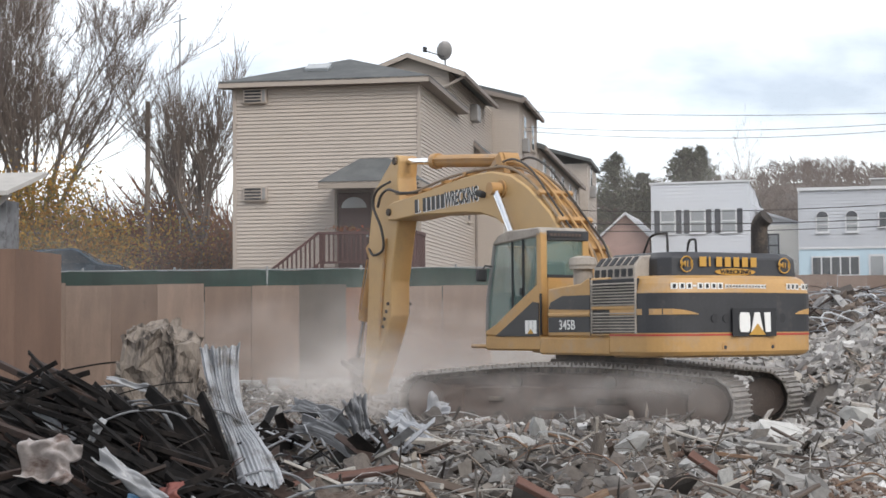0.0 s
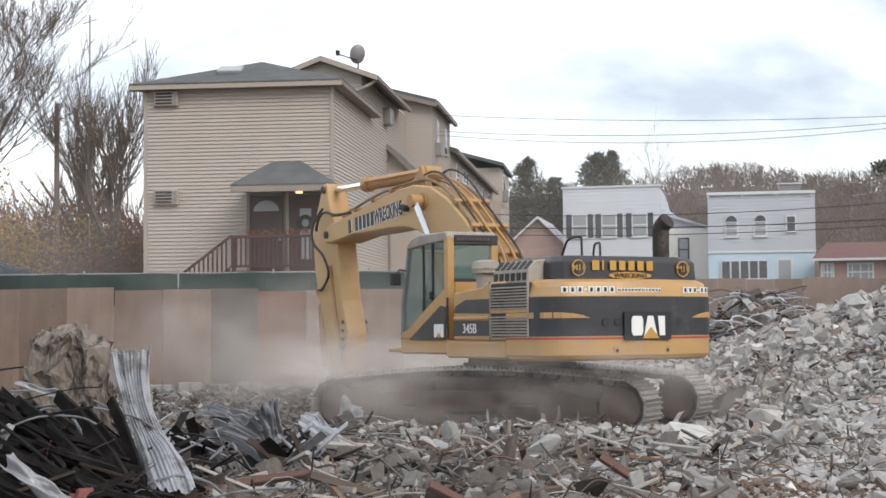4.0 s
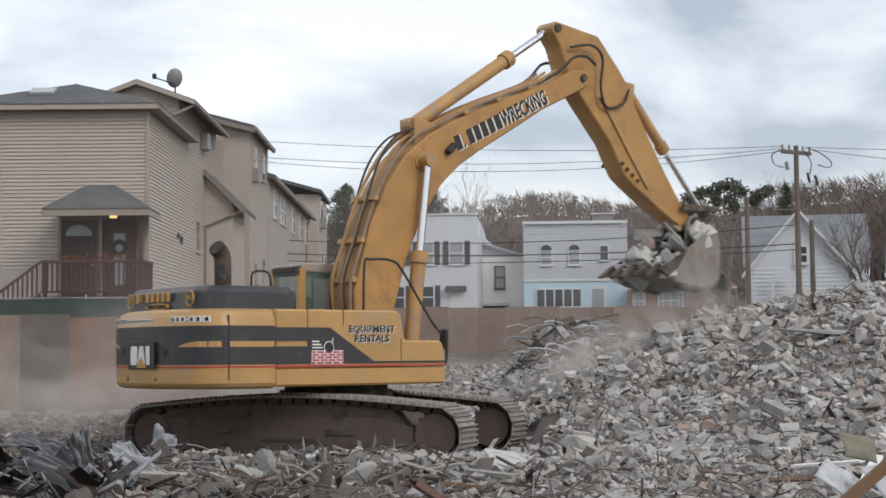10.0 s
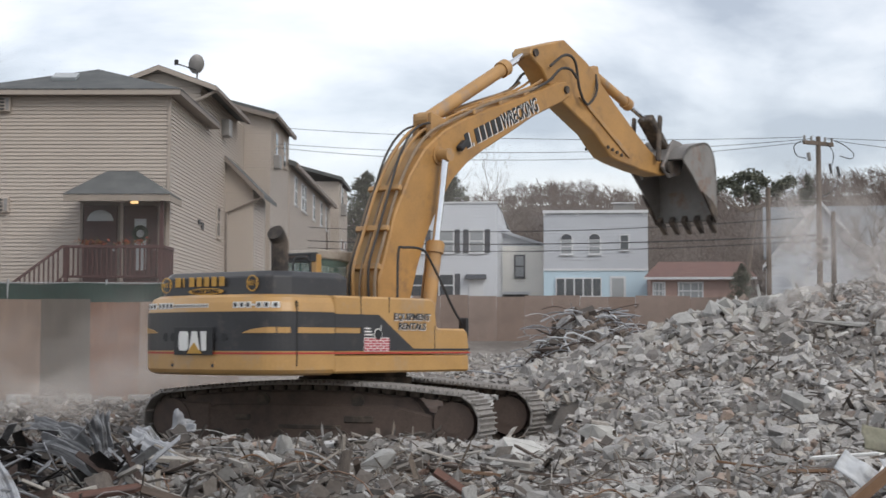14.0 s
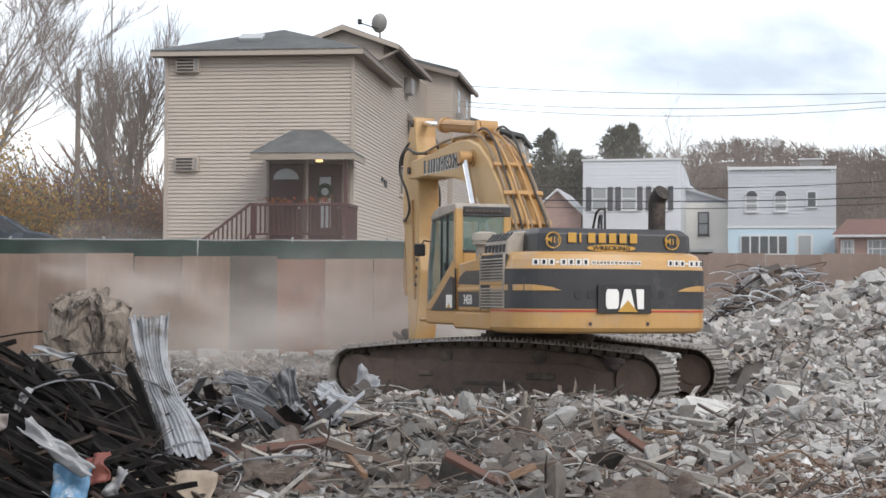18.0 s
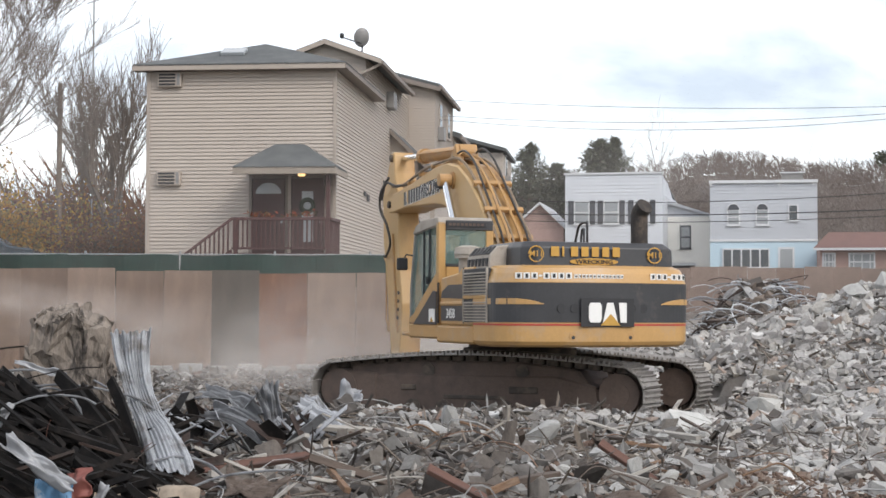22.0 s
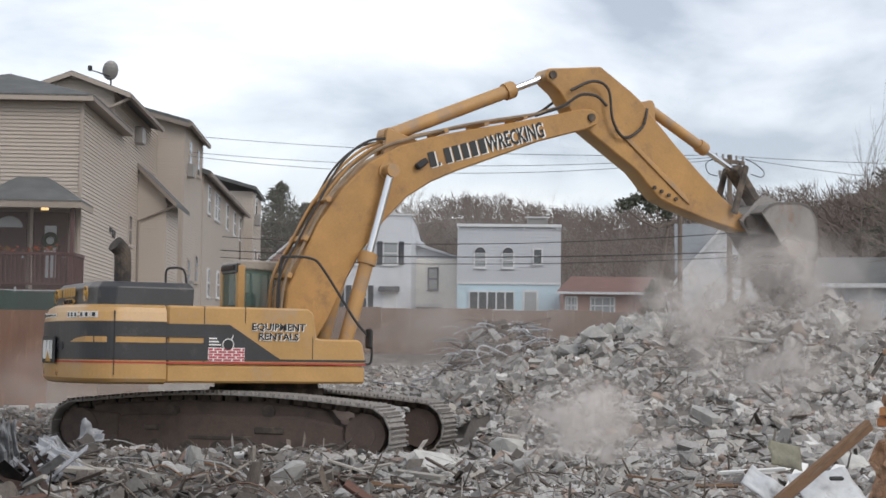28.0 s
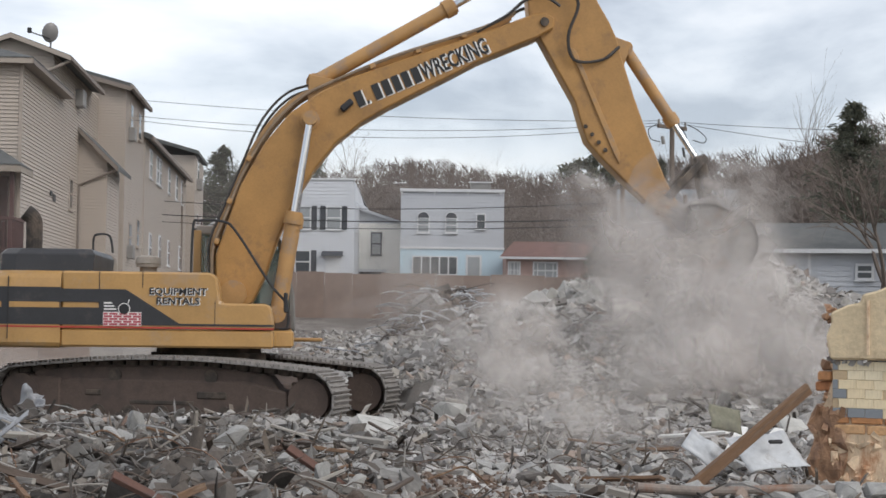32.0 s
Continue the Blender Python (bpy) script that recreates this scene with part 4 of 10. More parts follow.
# --- rams and links
def ram(tube_len, tube_r, rod_len, rod_r, label):
    b = bmesh.new()
    rod((0.0, 0, 0), (tube_len, 0, 0), tube_r, 20, b)
    rod((tube_len - 0.16, 0, 0), (tube_len, 0, 0), tube_r * 1.28, 20, b)
    rod((tube_len - 0.03, 0, 0), (tube_len + 0.03, 0, 0), tube_r * 1.1, 20, b)
    rod((0, -tube_r * 1.1, 0), (0, tube_r * 1.1, 0), tube_r * 1.15, 16, b)
    t = part("ram_tube", b, YELLOW_WORN, excavator, label)
    part("ram_pipe", tube([(0.2, tube_r + 0.03, 0.03), (tube_len - 0.2, tube_r + 0.03, 0.03), (tube_len - 0.1, tube_r, 0)], 0.016, 5), YELLOW_WORN, t)
    r = bmesh.new()
    rod((0.0, 0, 0), (-rod_len, 0, 0), rod_r, 18, r)
    rr = part("ram_rod", r, CHROME, excavator, "bright chromed ram rod")
    e = bmesh.new()
    rod((0, -rod_r * 1.7, 0), (0, rod_r * 1.7, 0), rod_r * 1.75, 18, e)
    part("rod_eye", e, YELLOW_WORN, rr)
    return t, rr


boom_rams = [(y, *ram(1.55, 0.115, 1.9, 0.062, "yellow boom ram tube")) for y in (-0.48, 0.48)]
stick_ram = ram(2.5, 0.115, 2.0, 0.062, "yellow stick ram tube")
bucket_ram = ram(1.42, 0.095, 1.35, 0.05, "yellow bucket ram tube")
links = []
for y in (-0.30, 0.30):
    o = prism([(-0.09, -0.07), (LINK_A + 0.09, -0.06), (LINK_A + 0.09, 0.06), (-0.09, 0.07)], 0.03, 0.02)
    links.append((y, part("idler_link", o, DARK_STEEL, excavator)))
o = prism([(-0.1, -0.10), (LINK_B + 0.1, -0.08), (LINK_B + 0.1, 0.08), (-0.1, 0.10)], 0.16, 0.03)
power_link = part("power_link", o, DARK_STEEL, excavator, "dark steel bucket link")
# ---------------------------------------------------------------- ground
SOIL = mat("dusty_ground", (0.17, 0.15, 0.135), 0.95, 0, 0.35, 0.6, 14, 0.5, tint=(0.24, 0.22, 0.2))


def step_up(a, b, v):
    u = max(0.0, min(1.0, (v - a) / (b - a)))
    return u * u * (3 - 2 * u)


HILLS = [(-40, 2.8), (-9, 3.0), (0, 3.8), (6, 4.2), (10, 4.5), (13, 4.75), (17, 4.95), (21, 5.4), (26, 5.7), (45, 5.7)]      # direction, elevation of the ridge


def ground_z(x, y):
    """The lie of the land: the lot, the terrace behind the fence, the street and the hills behind it."""
    z = 0.0
    terrace = step_up(40.6, 42.0, y) * (1 - step_up(-1.0, 2.0, x))
    z += 2.4 * terrace
    z = max(z, 3.4 * step_up(58.0, 82.0, y) * step_up(-3, 4, x) + 2.4 * step_up(41, 70, y) * (1 - step_up(-3, 4, x)))
    if y > 118:
        d, az = math.hypot(x, y), math.degrees(math.atan2(x, y))
        rise = HILLS[-1][1]
        for (a, p), (b, q) in zip(HILLS, HILLS[1:]):
            if az <= b:
                rise = p + (q - p) * max(0.0, (az - a) / (b - a))
                break
        top = min(d, 230) * math.tan(radians(rise)) - 0.8 + 1.2 * math.sin(x * 0.09) + 0.8 * math.sin(x * 0.21 + 2)
        z += top * step_up(118, 215, d)
    z -= 2.0 * step_up(5.0, 2.0, y)
    return z


def grid_mesh(name, xs, ys, fn):
    verts = [(x, y, fn(x, y)) for y in ys for x in xs]
    n = len(xs)
    faces = [(j * n + i, j * n + i + 1, (j + 1) * n + i + 1, (j + 1) * n + i) for j in range(len(ys) - 1) for i in range(n - 1)]
    return mesh_of(name, verts, faces)


xs = sorted({-3000, -1200, -600, -300, *range(-200, 201, 20), *range(-60, 131, 4), 300, 600, 1200, 3000, -1, 1, 2})
ys = sorted({-3000, -800, -200, -60, -20, 0, 2, 3, 4, 5, 8, 12, 20, 30, 38, 40.6, 41, 41.5, 42, 46, *range(50, 130, 6), *range(130, 360, 20), 420, 600, 1200, 3000})
ground = tagged(part("ground", grid_mesh("ground", xs, ys, ground_z), SOIL, smooth=True), "bare dusty demolition lot with hills behind it", "ground", kind="structure")
ground.data.materials.append(mat("leaf_littered_hillside", (0.10, 0.078, 0.065), 0.95, 0, 0.4, 0.15, 2.0, 0.4, tint=(0.14, 0.11, 0.09)))
for face in ground.data.polygons:
    if face.center.y > 119:
        face.material_index = 1
# ---------------------------------------------------------------- rubble
CONCRETE = ramp_mat("broken_concrete", [(0.0, (0.385, 0.37, 0.355)), (0.16, (0.31, 0.295, 0.28)), (0.30, (0.43, 0.415, 0.395)), (0.44, (0.30, 0.285, 0.27)), (0.56, (0.40, 0.38, 0.35)), (0.70, (0.48, 0.465, 0.445)), (0.78, (0.19, 0.175, 0.165)), (0.85, (0.33, 0.26, 0.215)), (0.90, (0.38, 0.35, 0.31)), (0.955, (0.58, 0.57, 0.55))])
MIXED = ramp_mat("mixed_building_rubble", [(0.0, (0.140, 0.132, 0.124)), (0.14, (0.068, 0.060, 0.054)), (0.28, (0.192, 0.184, 0.172)), (0.40, (0.112, 0.096, 0.084)), (0.52, (0.052, 0.046, 0.042)), (0.62, (0.188, 0.168, 0.148)), (0.75, (0.256, 0.248, 0.236)), (0.82, (0.096, 0.080, 0.070)), (0.90, (0.168, 0.112, 0.088)), (0.95, (0.416, 0.408, 0.396))])
CHUNK = ramp_mat("concrete_lump", [(0.0, (0.40, 0.39, 0.37)), (0.3, (0.33, 0.32, 0.305)), (0.55, (0.38, 0.37, 0.345)), (0.80, (0.46, 0.45, 0.43)), (0.90, (0.32, 0.26, 0.22))], by="object")
SPLINTER = ramp_mat("splintered_wood", [(0.0, (0.15, 0.12, 0.095)), (0.3, (0.22, 0.195, 0.165)), (0.5, (0.085, 0.072, 0.062)), (0.7, (0.33, 0.31, 0.285)), (0.86, (0.065, 0.056, 0.05))])
BROWN_EARTH = ramp_mat("brown_earth_crumbs", [(0.0, (0.13, 0.085, 0.062)), (0.35, (0.17, 0.12, 0.092)), (0.6, (0.10, 0.068, 0.052)), (0.78, (0.23, 0.18, 0.145)), (0.92, (0.34, 0.32, 0.30))])
RUSTY = ramp_mat("bent_rebar", [(0.0, (0.11, 0.085, 0.07)), (0.4, (0.20, 0.19, 0.18)), (0.7, (0.36, 0.355, 0.345)), (0.9, (0.16, 0.09, 0.055))], rough=0.7)
MOUND = mat("crushed_mortar", (0.18, 0.166, 0.15), 0.95, 0, 0.5, 2.2, 30, 0.9, tint=(0.14, 0.125, 0.112))

CREST = [(-40, 0.2), (2, 0.2), (4.5, 0.4), (6.5, 0.85), (8.5, 1.15), (10.6, 1.6), (13, 2.05), (16, 2.4), (19, 2.68), (20.5, 2.5), (22, 2.05), (25, 1.8), (28, 1.6), (32, 1.3), (40, 0.8)]


def along(table, v):
    for (a, p), (b, q) in zip(table, table[1:]):
        if v <= b:
            u = max(0.0, (v - a) / (b - a))
            return p + (q - p) * u
    return table[-1][1]


def in_tracks(x, y, margin=0.0):
    dx, dy = x + 0.034, y - 25.185
    a = radians(TRACK_TURN)
    u, w = dx * math.cos(a) + dy * math.sin(a), -dx * math.sin(a) + dy * math.cos(a)
    return abs(u) < 2.8 + margin and abs(w) < 1.8 + margin


def rubble_z(x, y):
    az, d = math.degrees(math.atan2(x, y)), math.hypot(x, y)
    h = along(CREST, az)
    start = 20.0 + 9.0 * step_up(9.0, 4.0, az)
    z = h * step_up(start, 31.5, d) * (1 - 0.55 * step_up(33.0, 38.0, d)) * (1 - step_up(42, 50, d))
    # the ridge of broken masonry in front of the tracks
    z += 0.20 * math.exp(-((d - 20.6) / 1.5) ** 2) * step_up(-14, -9, az) * (1 - 0.6 * step_up(3, 8, az))
    z += 0.30 * math.exp(-((d - 15.0) / 3.0) ** 2) * step_up(6, -2, az)
    # heap of twisted metal and earth at the back of the lot
    z += 1.9 * math.exp(-((az - 8.3) / 1.9) ** 2 - ((d - 45) / 3.0) ** 2)
    z += 0.16 * noise.noise(Vector((x * 0.55, y * 0.55, 0.3))) + 0.10 * noise.noise(Vector((x * 1.7, y * 1.7, 4.0)))
    if in_tracks(x, y, 0.5):
        z = min(z, 0.02) if not in_tracks(x, y, 0.0) else -0.03
    if d > 36 and az < 3:
        z *= 0.3
    return max(z, -0.05) + 0.02


rubble = empty("rubble_pile", Matrix(), "grey heap of broken concrete, brick and splintered wood", "rubble pile")
azs = [(-25 + 0.45 * i) for i in range(136)]
ds = [7.0 + 0.32 * j for j in range(128)]
verts, faces = [], []
for d in ds:
    for a in azs:
        x, y = d * math.sin(radians(a)), d * math.cos(radians(a))
        verts.append((x, y, rubble_z(x, y)))
nA = len(azs)
faces = [(j * nA + i, j * nA + i + 1, (j + 1) * nA + i + 1, (j + 1) * nA + i) for j in range(len(ds) - 1) for i in range(nA - 1)]
part("mound", mesh_of("mound", verts, faces), MOUND, rubble, "crushed mortar and dust between the lumps", smooth=True)

rng = np.random.default_rng(7)
BOX8 = np.array([(-1, -1, -1), (1, -1, -1), (1, 1, -1), (-1, 1, -1), (-1, -1, 1), (1, -1, 1), (1, 1, 1), (-1, 1, 1)], float) * 0.5
BOX6 = np.array([(3, 2, 1, 0), (4, 5, 6, 7), (0, 1, 5, 4), (1, 2, 6, 5), (2, 3, 7, 6), (3, 0, 4, 7)])


def turns(n, flat=0.6):
    """Random rotations, most of them lying rather flat."""
    q = rng.normal(size=(n, 4)) * np.array([1.0, flat, flat, 1.0])
    q /= np.linalg.norm(q, axis=1)[:, None]
    w, x, y, z = q.T
    return np.stack([np.stack([1 - 2 * (y * y + z * z), 2 * (x * y - w * z), 2 * (x * z + w * y)], -1), np.stack([2 * (x * y + w * z), 1 - 2 * (x * x + z * z), 2 * (y * z - w * x)], -1), np.stack([2 * (x * z - w * y), 2 * (y * z + w * x), 1 - 2 * (x * x + y * y)], -1)], 1)


def scatter(n, a0, a1, d0, d1, power=1.0):
    """Spots on the rubble, spread by direction and distance."""
    out = []
    while len(out) < n:
        a = a0 + (a1 - a0) * rng.random()
        d = d0 + (d1 - d0) * rng.random() ** power
        x, y = d * math.sin(radians(a)), d * math.cos(radians(a))
        if in_tracks(x, y, 0.12) or (d > 39.0 and a < 2.5):
            continue
        if wall_near(x, y) or (a < -12.3 and 10.3 < d < 15.2 and rng.random() < 0.85):
            continue
        out.append((x, y, rubble_z(x, y)))
    return np.array(out)


def wall_near(x, y):
    """Room for the broken wall."""
    dx, dy = x - 5.9, y - 14.6
    u, w = dx * 0.82 - dy * 0.57, dx * 0.57 + dy * 0.82
    return -0.15 < u < 4.0 and -0.1 < w < 0.7


G_ = (1 + 5 ** 0.5) / 2
ICO12 = np.array([(-1, G_, 0), (1, G_, 0), (-1, -G_, 0), (1, -G_, 0), (0, -1, G_), (0, 1, G_), (0, -1, -G_), (0, 1, -G_), (G_, 0, -1), (G_, 0, 1), (-G_, 0, -1), (-G_, 0, 1)]) * 0.32
ICO20 = np.array([(0, 11, 5), (0, 5, 1), (0, 1, 7), (0, 7, 10), (0, 10, 11), (1, 5, 9), (5, 11, 4), (11, 10, 2), (10, 7, 6), (7, 1, 8), (3, 9, 4), (3, 4, 2), (3, 2, 6), (3, 6, 8), (3, 8, 9), (4, 9, 5), (2, 4, 11), (6, 2, 10), (8, 6, 7), (9, 8, 1)])


def pieces(name, spots, sizes, material, parent, jitter=0.22, flat=0.6, lift=0.15, stones=0.0):
    """Many broken lumps as one mesh; a share of them are rounder stones."""
    vs, fs, base = [], [], 0
    split = int(len(spots) * stones)
    for lo, hi, corner, face in ((0, split, ICO12, ICO20), (split, len(spots), BOX8, BOX6)):
        n = hi - lo
        if n <= 0:
            continue
        k = len(corner)
        shp = corner[None] * (1 + rng.uniform(-jitter, jitter, (n, k, 3))) + rng.uniform(-jitter * 0.35, jitter * 0.35, (n, k, 3))
        v = np.einsum("nij,nkj->nki", turns(n, flat), shp * sizes[lo:hi, None, :]) + spots[lo:hi, None, :]
        v[:, :, 2] += (lift * sizes[lo:hi].min(axis=1))[:, None]
        vs += v.reshape(-1, 3).tolist()
        fs += (face[None] + base + k * np.arange(n)[:, None, None]).reshape(-1, face.shape[1]).tolist()
        base += n * k
    ob = part(name, mesh_of(name, vs, fs), material, parent)
    return tagged(ob, kind="stuff")


# small and middling lumps: one joined rest
N1 = 100000
s1 = scatter(N1, -24, 34, 8.0, 36, 0.85)
r1 = rng.random(N1)
size = 0.020 + 0.145 * r1 ** 4.0
dist = np.hypot(s1[:, 0], s1[:, 1])
size *= 0.66 + 0.016 * np.clip(dist - 9, 0, 22)
prop = np.stack([np.ones(N1), 0.5 + 0.5 * rng.random(N1), 0.22 + 0.5 * rng.random(N1) ** 1.3], 1)
bear = np.degrees(np.arctan2(s1[:, 0], s1[:, 1]))
front = ((dist + 2.0 * rng.random(N1) < 21.5) & (bear + 7.0 * rng.random(N1) < 8.0)) | (bear + 3.0 * rng.random(N1) < -3.0)
pieces("masonry_debris", s1[~front], (size[:, None] * prop * 1.35)[~front], CONCRETE, rubble, 0.22, 0.4, stones=0.6)
pieces("mixed_debris", s1[front], (size[:, None] * prop * 1.35)[front], MIXED, rubble, 0.26, 0.4, stones=0.45)
N2 = 9000
s2 = scatter(N2, -24, 34, 8.5, 36, 0.55)
L = 0.08 + 0.6 * rng.random(N2) ** 2.6
pieces("wood_debris", s2, np.stack([L, 0.012 + 0.05 * rng.random(N2) ** 1.5, 0.006 + 0.018 * rng.random(N2)], 1), SPLINTER, rubble, 0.25, 0.25, 1.5)
N4 = 800
s4 = scatter(N4, -22, 9, 9, 22, 0.8)
w4 = 0.06 + 0.22 * rng.random(N4) ** 2
pieces("shard_debris", s4, w4[:, None] * np.stack([np.ones(N4), 0.4 + 0.5 * rng.random(N4), 0.05 + 0.07 * rng.random(N4)], 1) * 1.2, MIXED, rubble, 0.38, 0.5, 1.2)
N6 = 1700
s6 = scatter(N6, -12.5, 17, 10.5, 19.5, 0.8)
L6 = 0.10 + 0.75 * rng.random(N6) ** 3.0
pieces("splinter_debris", s6, np.stack([L6, 0.006 + 0.016 * rng.random(N6), 0.004 + 0.010 * rng.random(N6)], 1), SPLINTER, rubble, 0.3, 0.16, 2.0)
N7 = 9000
a7, d7 = np.radians(rng.normal(8.5, 3.2, N7)), 11.0 + 4.0 * rng.random(N7)
x7, y7 = d7 * np.sin(a7), d7 * np.cos(a7)
s7 = np.stack([x7, y7, np.array([rubble_z(x, y) + 0.015 for x, y in zip(x7, y7)])], 1)
w7 = 0.012 + 0.045 * rng.random(N7) ** 2.2
pieces("earth_debris", s7, w7[:, None] * np.stack([np.ones(N7), 0.6 + 0.4 * rng.random(N7), 0.4 + 0.5 * rng.random(N7)], 1) * 1.3, BROWN_EARTH, rubble, 0.3, 0.6, 0.2, stones=0.8)
N3 = 2600
s3 = scatter(N3, 3, 30, 21, 33, 0.9)
sz = 0.06 + 0.20 * rng.random(N3) ** 2.4
pieces("slab_debris", s3, sz[:, None] * np.stack([np.ones(N3), 0.5 + 0.5 * rng.random(N3), 0.18 + 0.4 * rng.random(N3)], 1) * 1.15, CONCRETE, rubble, 0.28, 0.4, stones=0.45)

# the rest of the lot, up to the street fence
N5 = 19000
fa, fd = np.radians(rng.uniform(0.3, 14, N5)), 27.5 + 39.5 * rng.random(N5) ** 1.2
keep5 = ~np.array([in_tracks(a_, b_, 0.25) or (40.0 < math.hypot(a_, b_) < 48.0 and 5.5 < math.degrees(math.atan2(a_, b_)) < 11.5 and (a_ * 7919.0) % 1.0 < 0.85) for a_, b_ in zip(fd * np.sin(fa), fd * np.cos(fa))])
fa, fd = fa[keep5], fd[keep5]
N5 = len(fa)
fx, fy = fd * np.sin(fa), fd * np.cos(fa)
s5 = np.stack([fx, fy, np.array([max(rubble_z(x, y), ground_z(x, y)) + 0.05 for x, y in zip(fx, fy)])], 1)
w5 = 0.06 + 0.28 * rng.random(N5) ** 2.6
pieces("lot_debris", s5, w5[:, None] * np.stack([np.ones(N5), 0.5 + 0.5 * rng.random(N5), 0.15 + 0.35 * rng.random(N5)], 1), CONCRETE, rubble, 0.3, 0.4, stones=0.4)

# wires and bent rods
wv, wf = [], []
for k in range(1050):
    a, d = rng.uniform(-23, 30), 9.0 + 20 * rng.random() ** 1.1
    x, y = d * math.sin(radians(a)), d * math.cos(radians(a))
    if in_tracks(x, y, 0.6) or wall_near(x, y):
        continue
    ang, bend, r = rng.uniform(0, 6.28), rng.normal() * 0.5, 0.003 + 0.005 * rng.random()
    n_seg, seg = 7, 0.05 + 0.11 * rng.random()
    arch = 0.03 + 0.13 * rng.random()
    pts = []
    for i in range(n_seg + 1):
        pts.append(Vector((x, y, 0.02 + arch * math.sin(math.pi * i / n_seg * rng.uniform(0.8, 1.1)))))
        ang += bend * rng.uniform(0.2, 1.0)
        x, y = x + seg * math.cos(ang), y + seg * math.sin(ang)
    for p in pts:
        p.z += rubble_z(p.x, p.y)
    for i, p in enumerate(pts):
        dvec = (pts[min(i + 1, n_seg)] - pts[max(i - 1, 0)]).normalized()
        s_ = dvec.cross(Vector((0.2, 0.1, 0.97))).normalized()
        u_ = s_.cross(dvec)
        for q in range(3):
            c = p + r * (math.cos(2.094 * q) * s_ + math.sin(2.094 * q) * u_)
            wv.append(c[:])
    b = len(wv) - 3 * (n_seg + 1)
    for i in range(n_seg):
        for q in range(3):
            wf.append((b + 3 * i + q, b + 3 * i + (q + 1) % 3, b + 3 * i + 3 + (q + 1) % 3, b + 3 * i + 3 + q))
tagged(part("bent_wire", mesh_of("bent_wire", wv, wf), RUSTY, rubble), kind="stuff")

# lumps that can be told apart: pieces of their own on a few shared shapes
lump_meshes = []
for k in range(18):
    b = bmesh.new()
    for q in range(15):
        side = rng.integers(0, 3)
        c = rng.uniform(-0.5, 0.5, 3)
        c[side] = (0.42 + 0.08 * rng.random()) * (1 if rng.random() < 0.5 else -1)
        b.verts.new(c.tolist())
    hull = bmesh.ops.convex_hull(b, input=list(b.verts))
    bmesh.ops.delete(b, geom=[g for g in hull["geom_interior"] if isinstance(g, bmesh.types.BMVert)], context="VERTS")
    bmesh.ops.bevel(b, geom=list(b.edges), offset=0.018, segments=1, affect="EDGES")
    for v in b.verts:
        v.co += 0.018 * Vector(rng.uniform(-1, 1, 3))
    me = bpy.data.meshes.new("concrete_lump")
    b.to_mesh(me)
    b.free()
    me.materials.append(CHUNK)
    lump_meshes.append(me)
spots = scatter(290, 3, 29, 19, 32, 0.9)
rot = turns(290, 0.45)
for i in range(290):
    ob = new("concrete_lump", lump_meshes[i % 18])
    s = 0.12 + 0.24 * rng.random() ** 2.2
    ob.parent = rubble
    ob.matrix_basis = Matrix.Translation(Vector(spots[i]) + Vector((0, 0, 0.10 * s))) @ Matrix(rot[i].tolist()).to_4x4() @ Matrix.Diagonal((s * 1.15, s * (0.6 + 0.3 * rng.random()), s * (0.32 + 0.4 * rng.random()), 1))


def lump(x, y, sx, sy, sz, rx, ry, rz, colour, name, label, category, up=0.0, mesh=0):
    """One remarkable piece on the rubble."""
    me = lump_meshes[mesh].copy()
    me.materials.clear()
    me.materials.append(colour)
    ob = new(name, me)
    ob.matrix_basis = pose(x, y, rubble_z(x, y) + up, rx, ry, rz) @ Matrix.Diagonal((sx, sy, sz, 1))
    return tagged(ob, label, category, "rubble")


PALE = mat("pale_concrete", (0.52, 0.51, 0.48), 0.9, 0, 0.25, 3, 30, 0.5)
GREY_STONE = mat("grey_concrete", (0.36, 0.355, 0.34), 0.9, 0, 0.3, 3, 25, 0.6)
OLD_WOOD = mat("old_brown_timber", (0.235, 0.135, 0.075), 0.85, 0, 0.5, 4, 34, 0.7, stretch=(0.4, 5, 5), tint=(0.12, 0.075, 0.05), stain=((0.36, 0.26, 0.18), 2.5, 0.56, 0.7))
lump(-0.73, 17.6, 0.20, 0.14, 0.40, 8, -4, 20, GREY_STONE, "concrete_block", "grey upright broken concrete block", "concrete", 0.16, 2)
lump(0.27, 17.0, 0.42, 0.16, 0.22, 25, -22, 10, GREY_STONE, "concrete_slab", "grey slanting broken concrete slab", "concrete", 0.12, 5)
lump(3.25, 21.6, 0.40, 0.34, 0.24, 4, 6, 15, PALE, "concrete_block", "pale squared concrete block beside the track", "concrete", 0.15, 3)
lump(5.95, 28.6, 0.45, 0.35, 0.18, 28, -14, 30, GREY_STONE, "concrete_slab", "large tilted grey concrete slab", "concrete", 0.25, 4)
lump(6.3, 22.6, 0.46, 0.34, 0.24, 22, 12, -10, GREY_STONE, "concrete_slab", "large grey broken concrete slab", "concrete", 0.2, 6)
lump(9.6, 26.2, 0.32, 0.3, 0.4, 14, 8, 40, PALE, "concrete_block", "pale concrete block on the heap", "concrete", 0.15, 7)
lump(8.15, 26.0, 1.9, 0.22, 0.09, 4, 4, -4, GREY_STONE, "metal_strip", "long grey metal strip lying on the heap", "scrap metal", 0.12, 1)
lump(7.3, 19.5, 0.55, 0.4, 0.12, 26, 0, 30, PALE, "concrete_shard", "white flat plaster shard", "plaster", 0.12, 8)
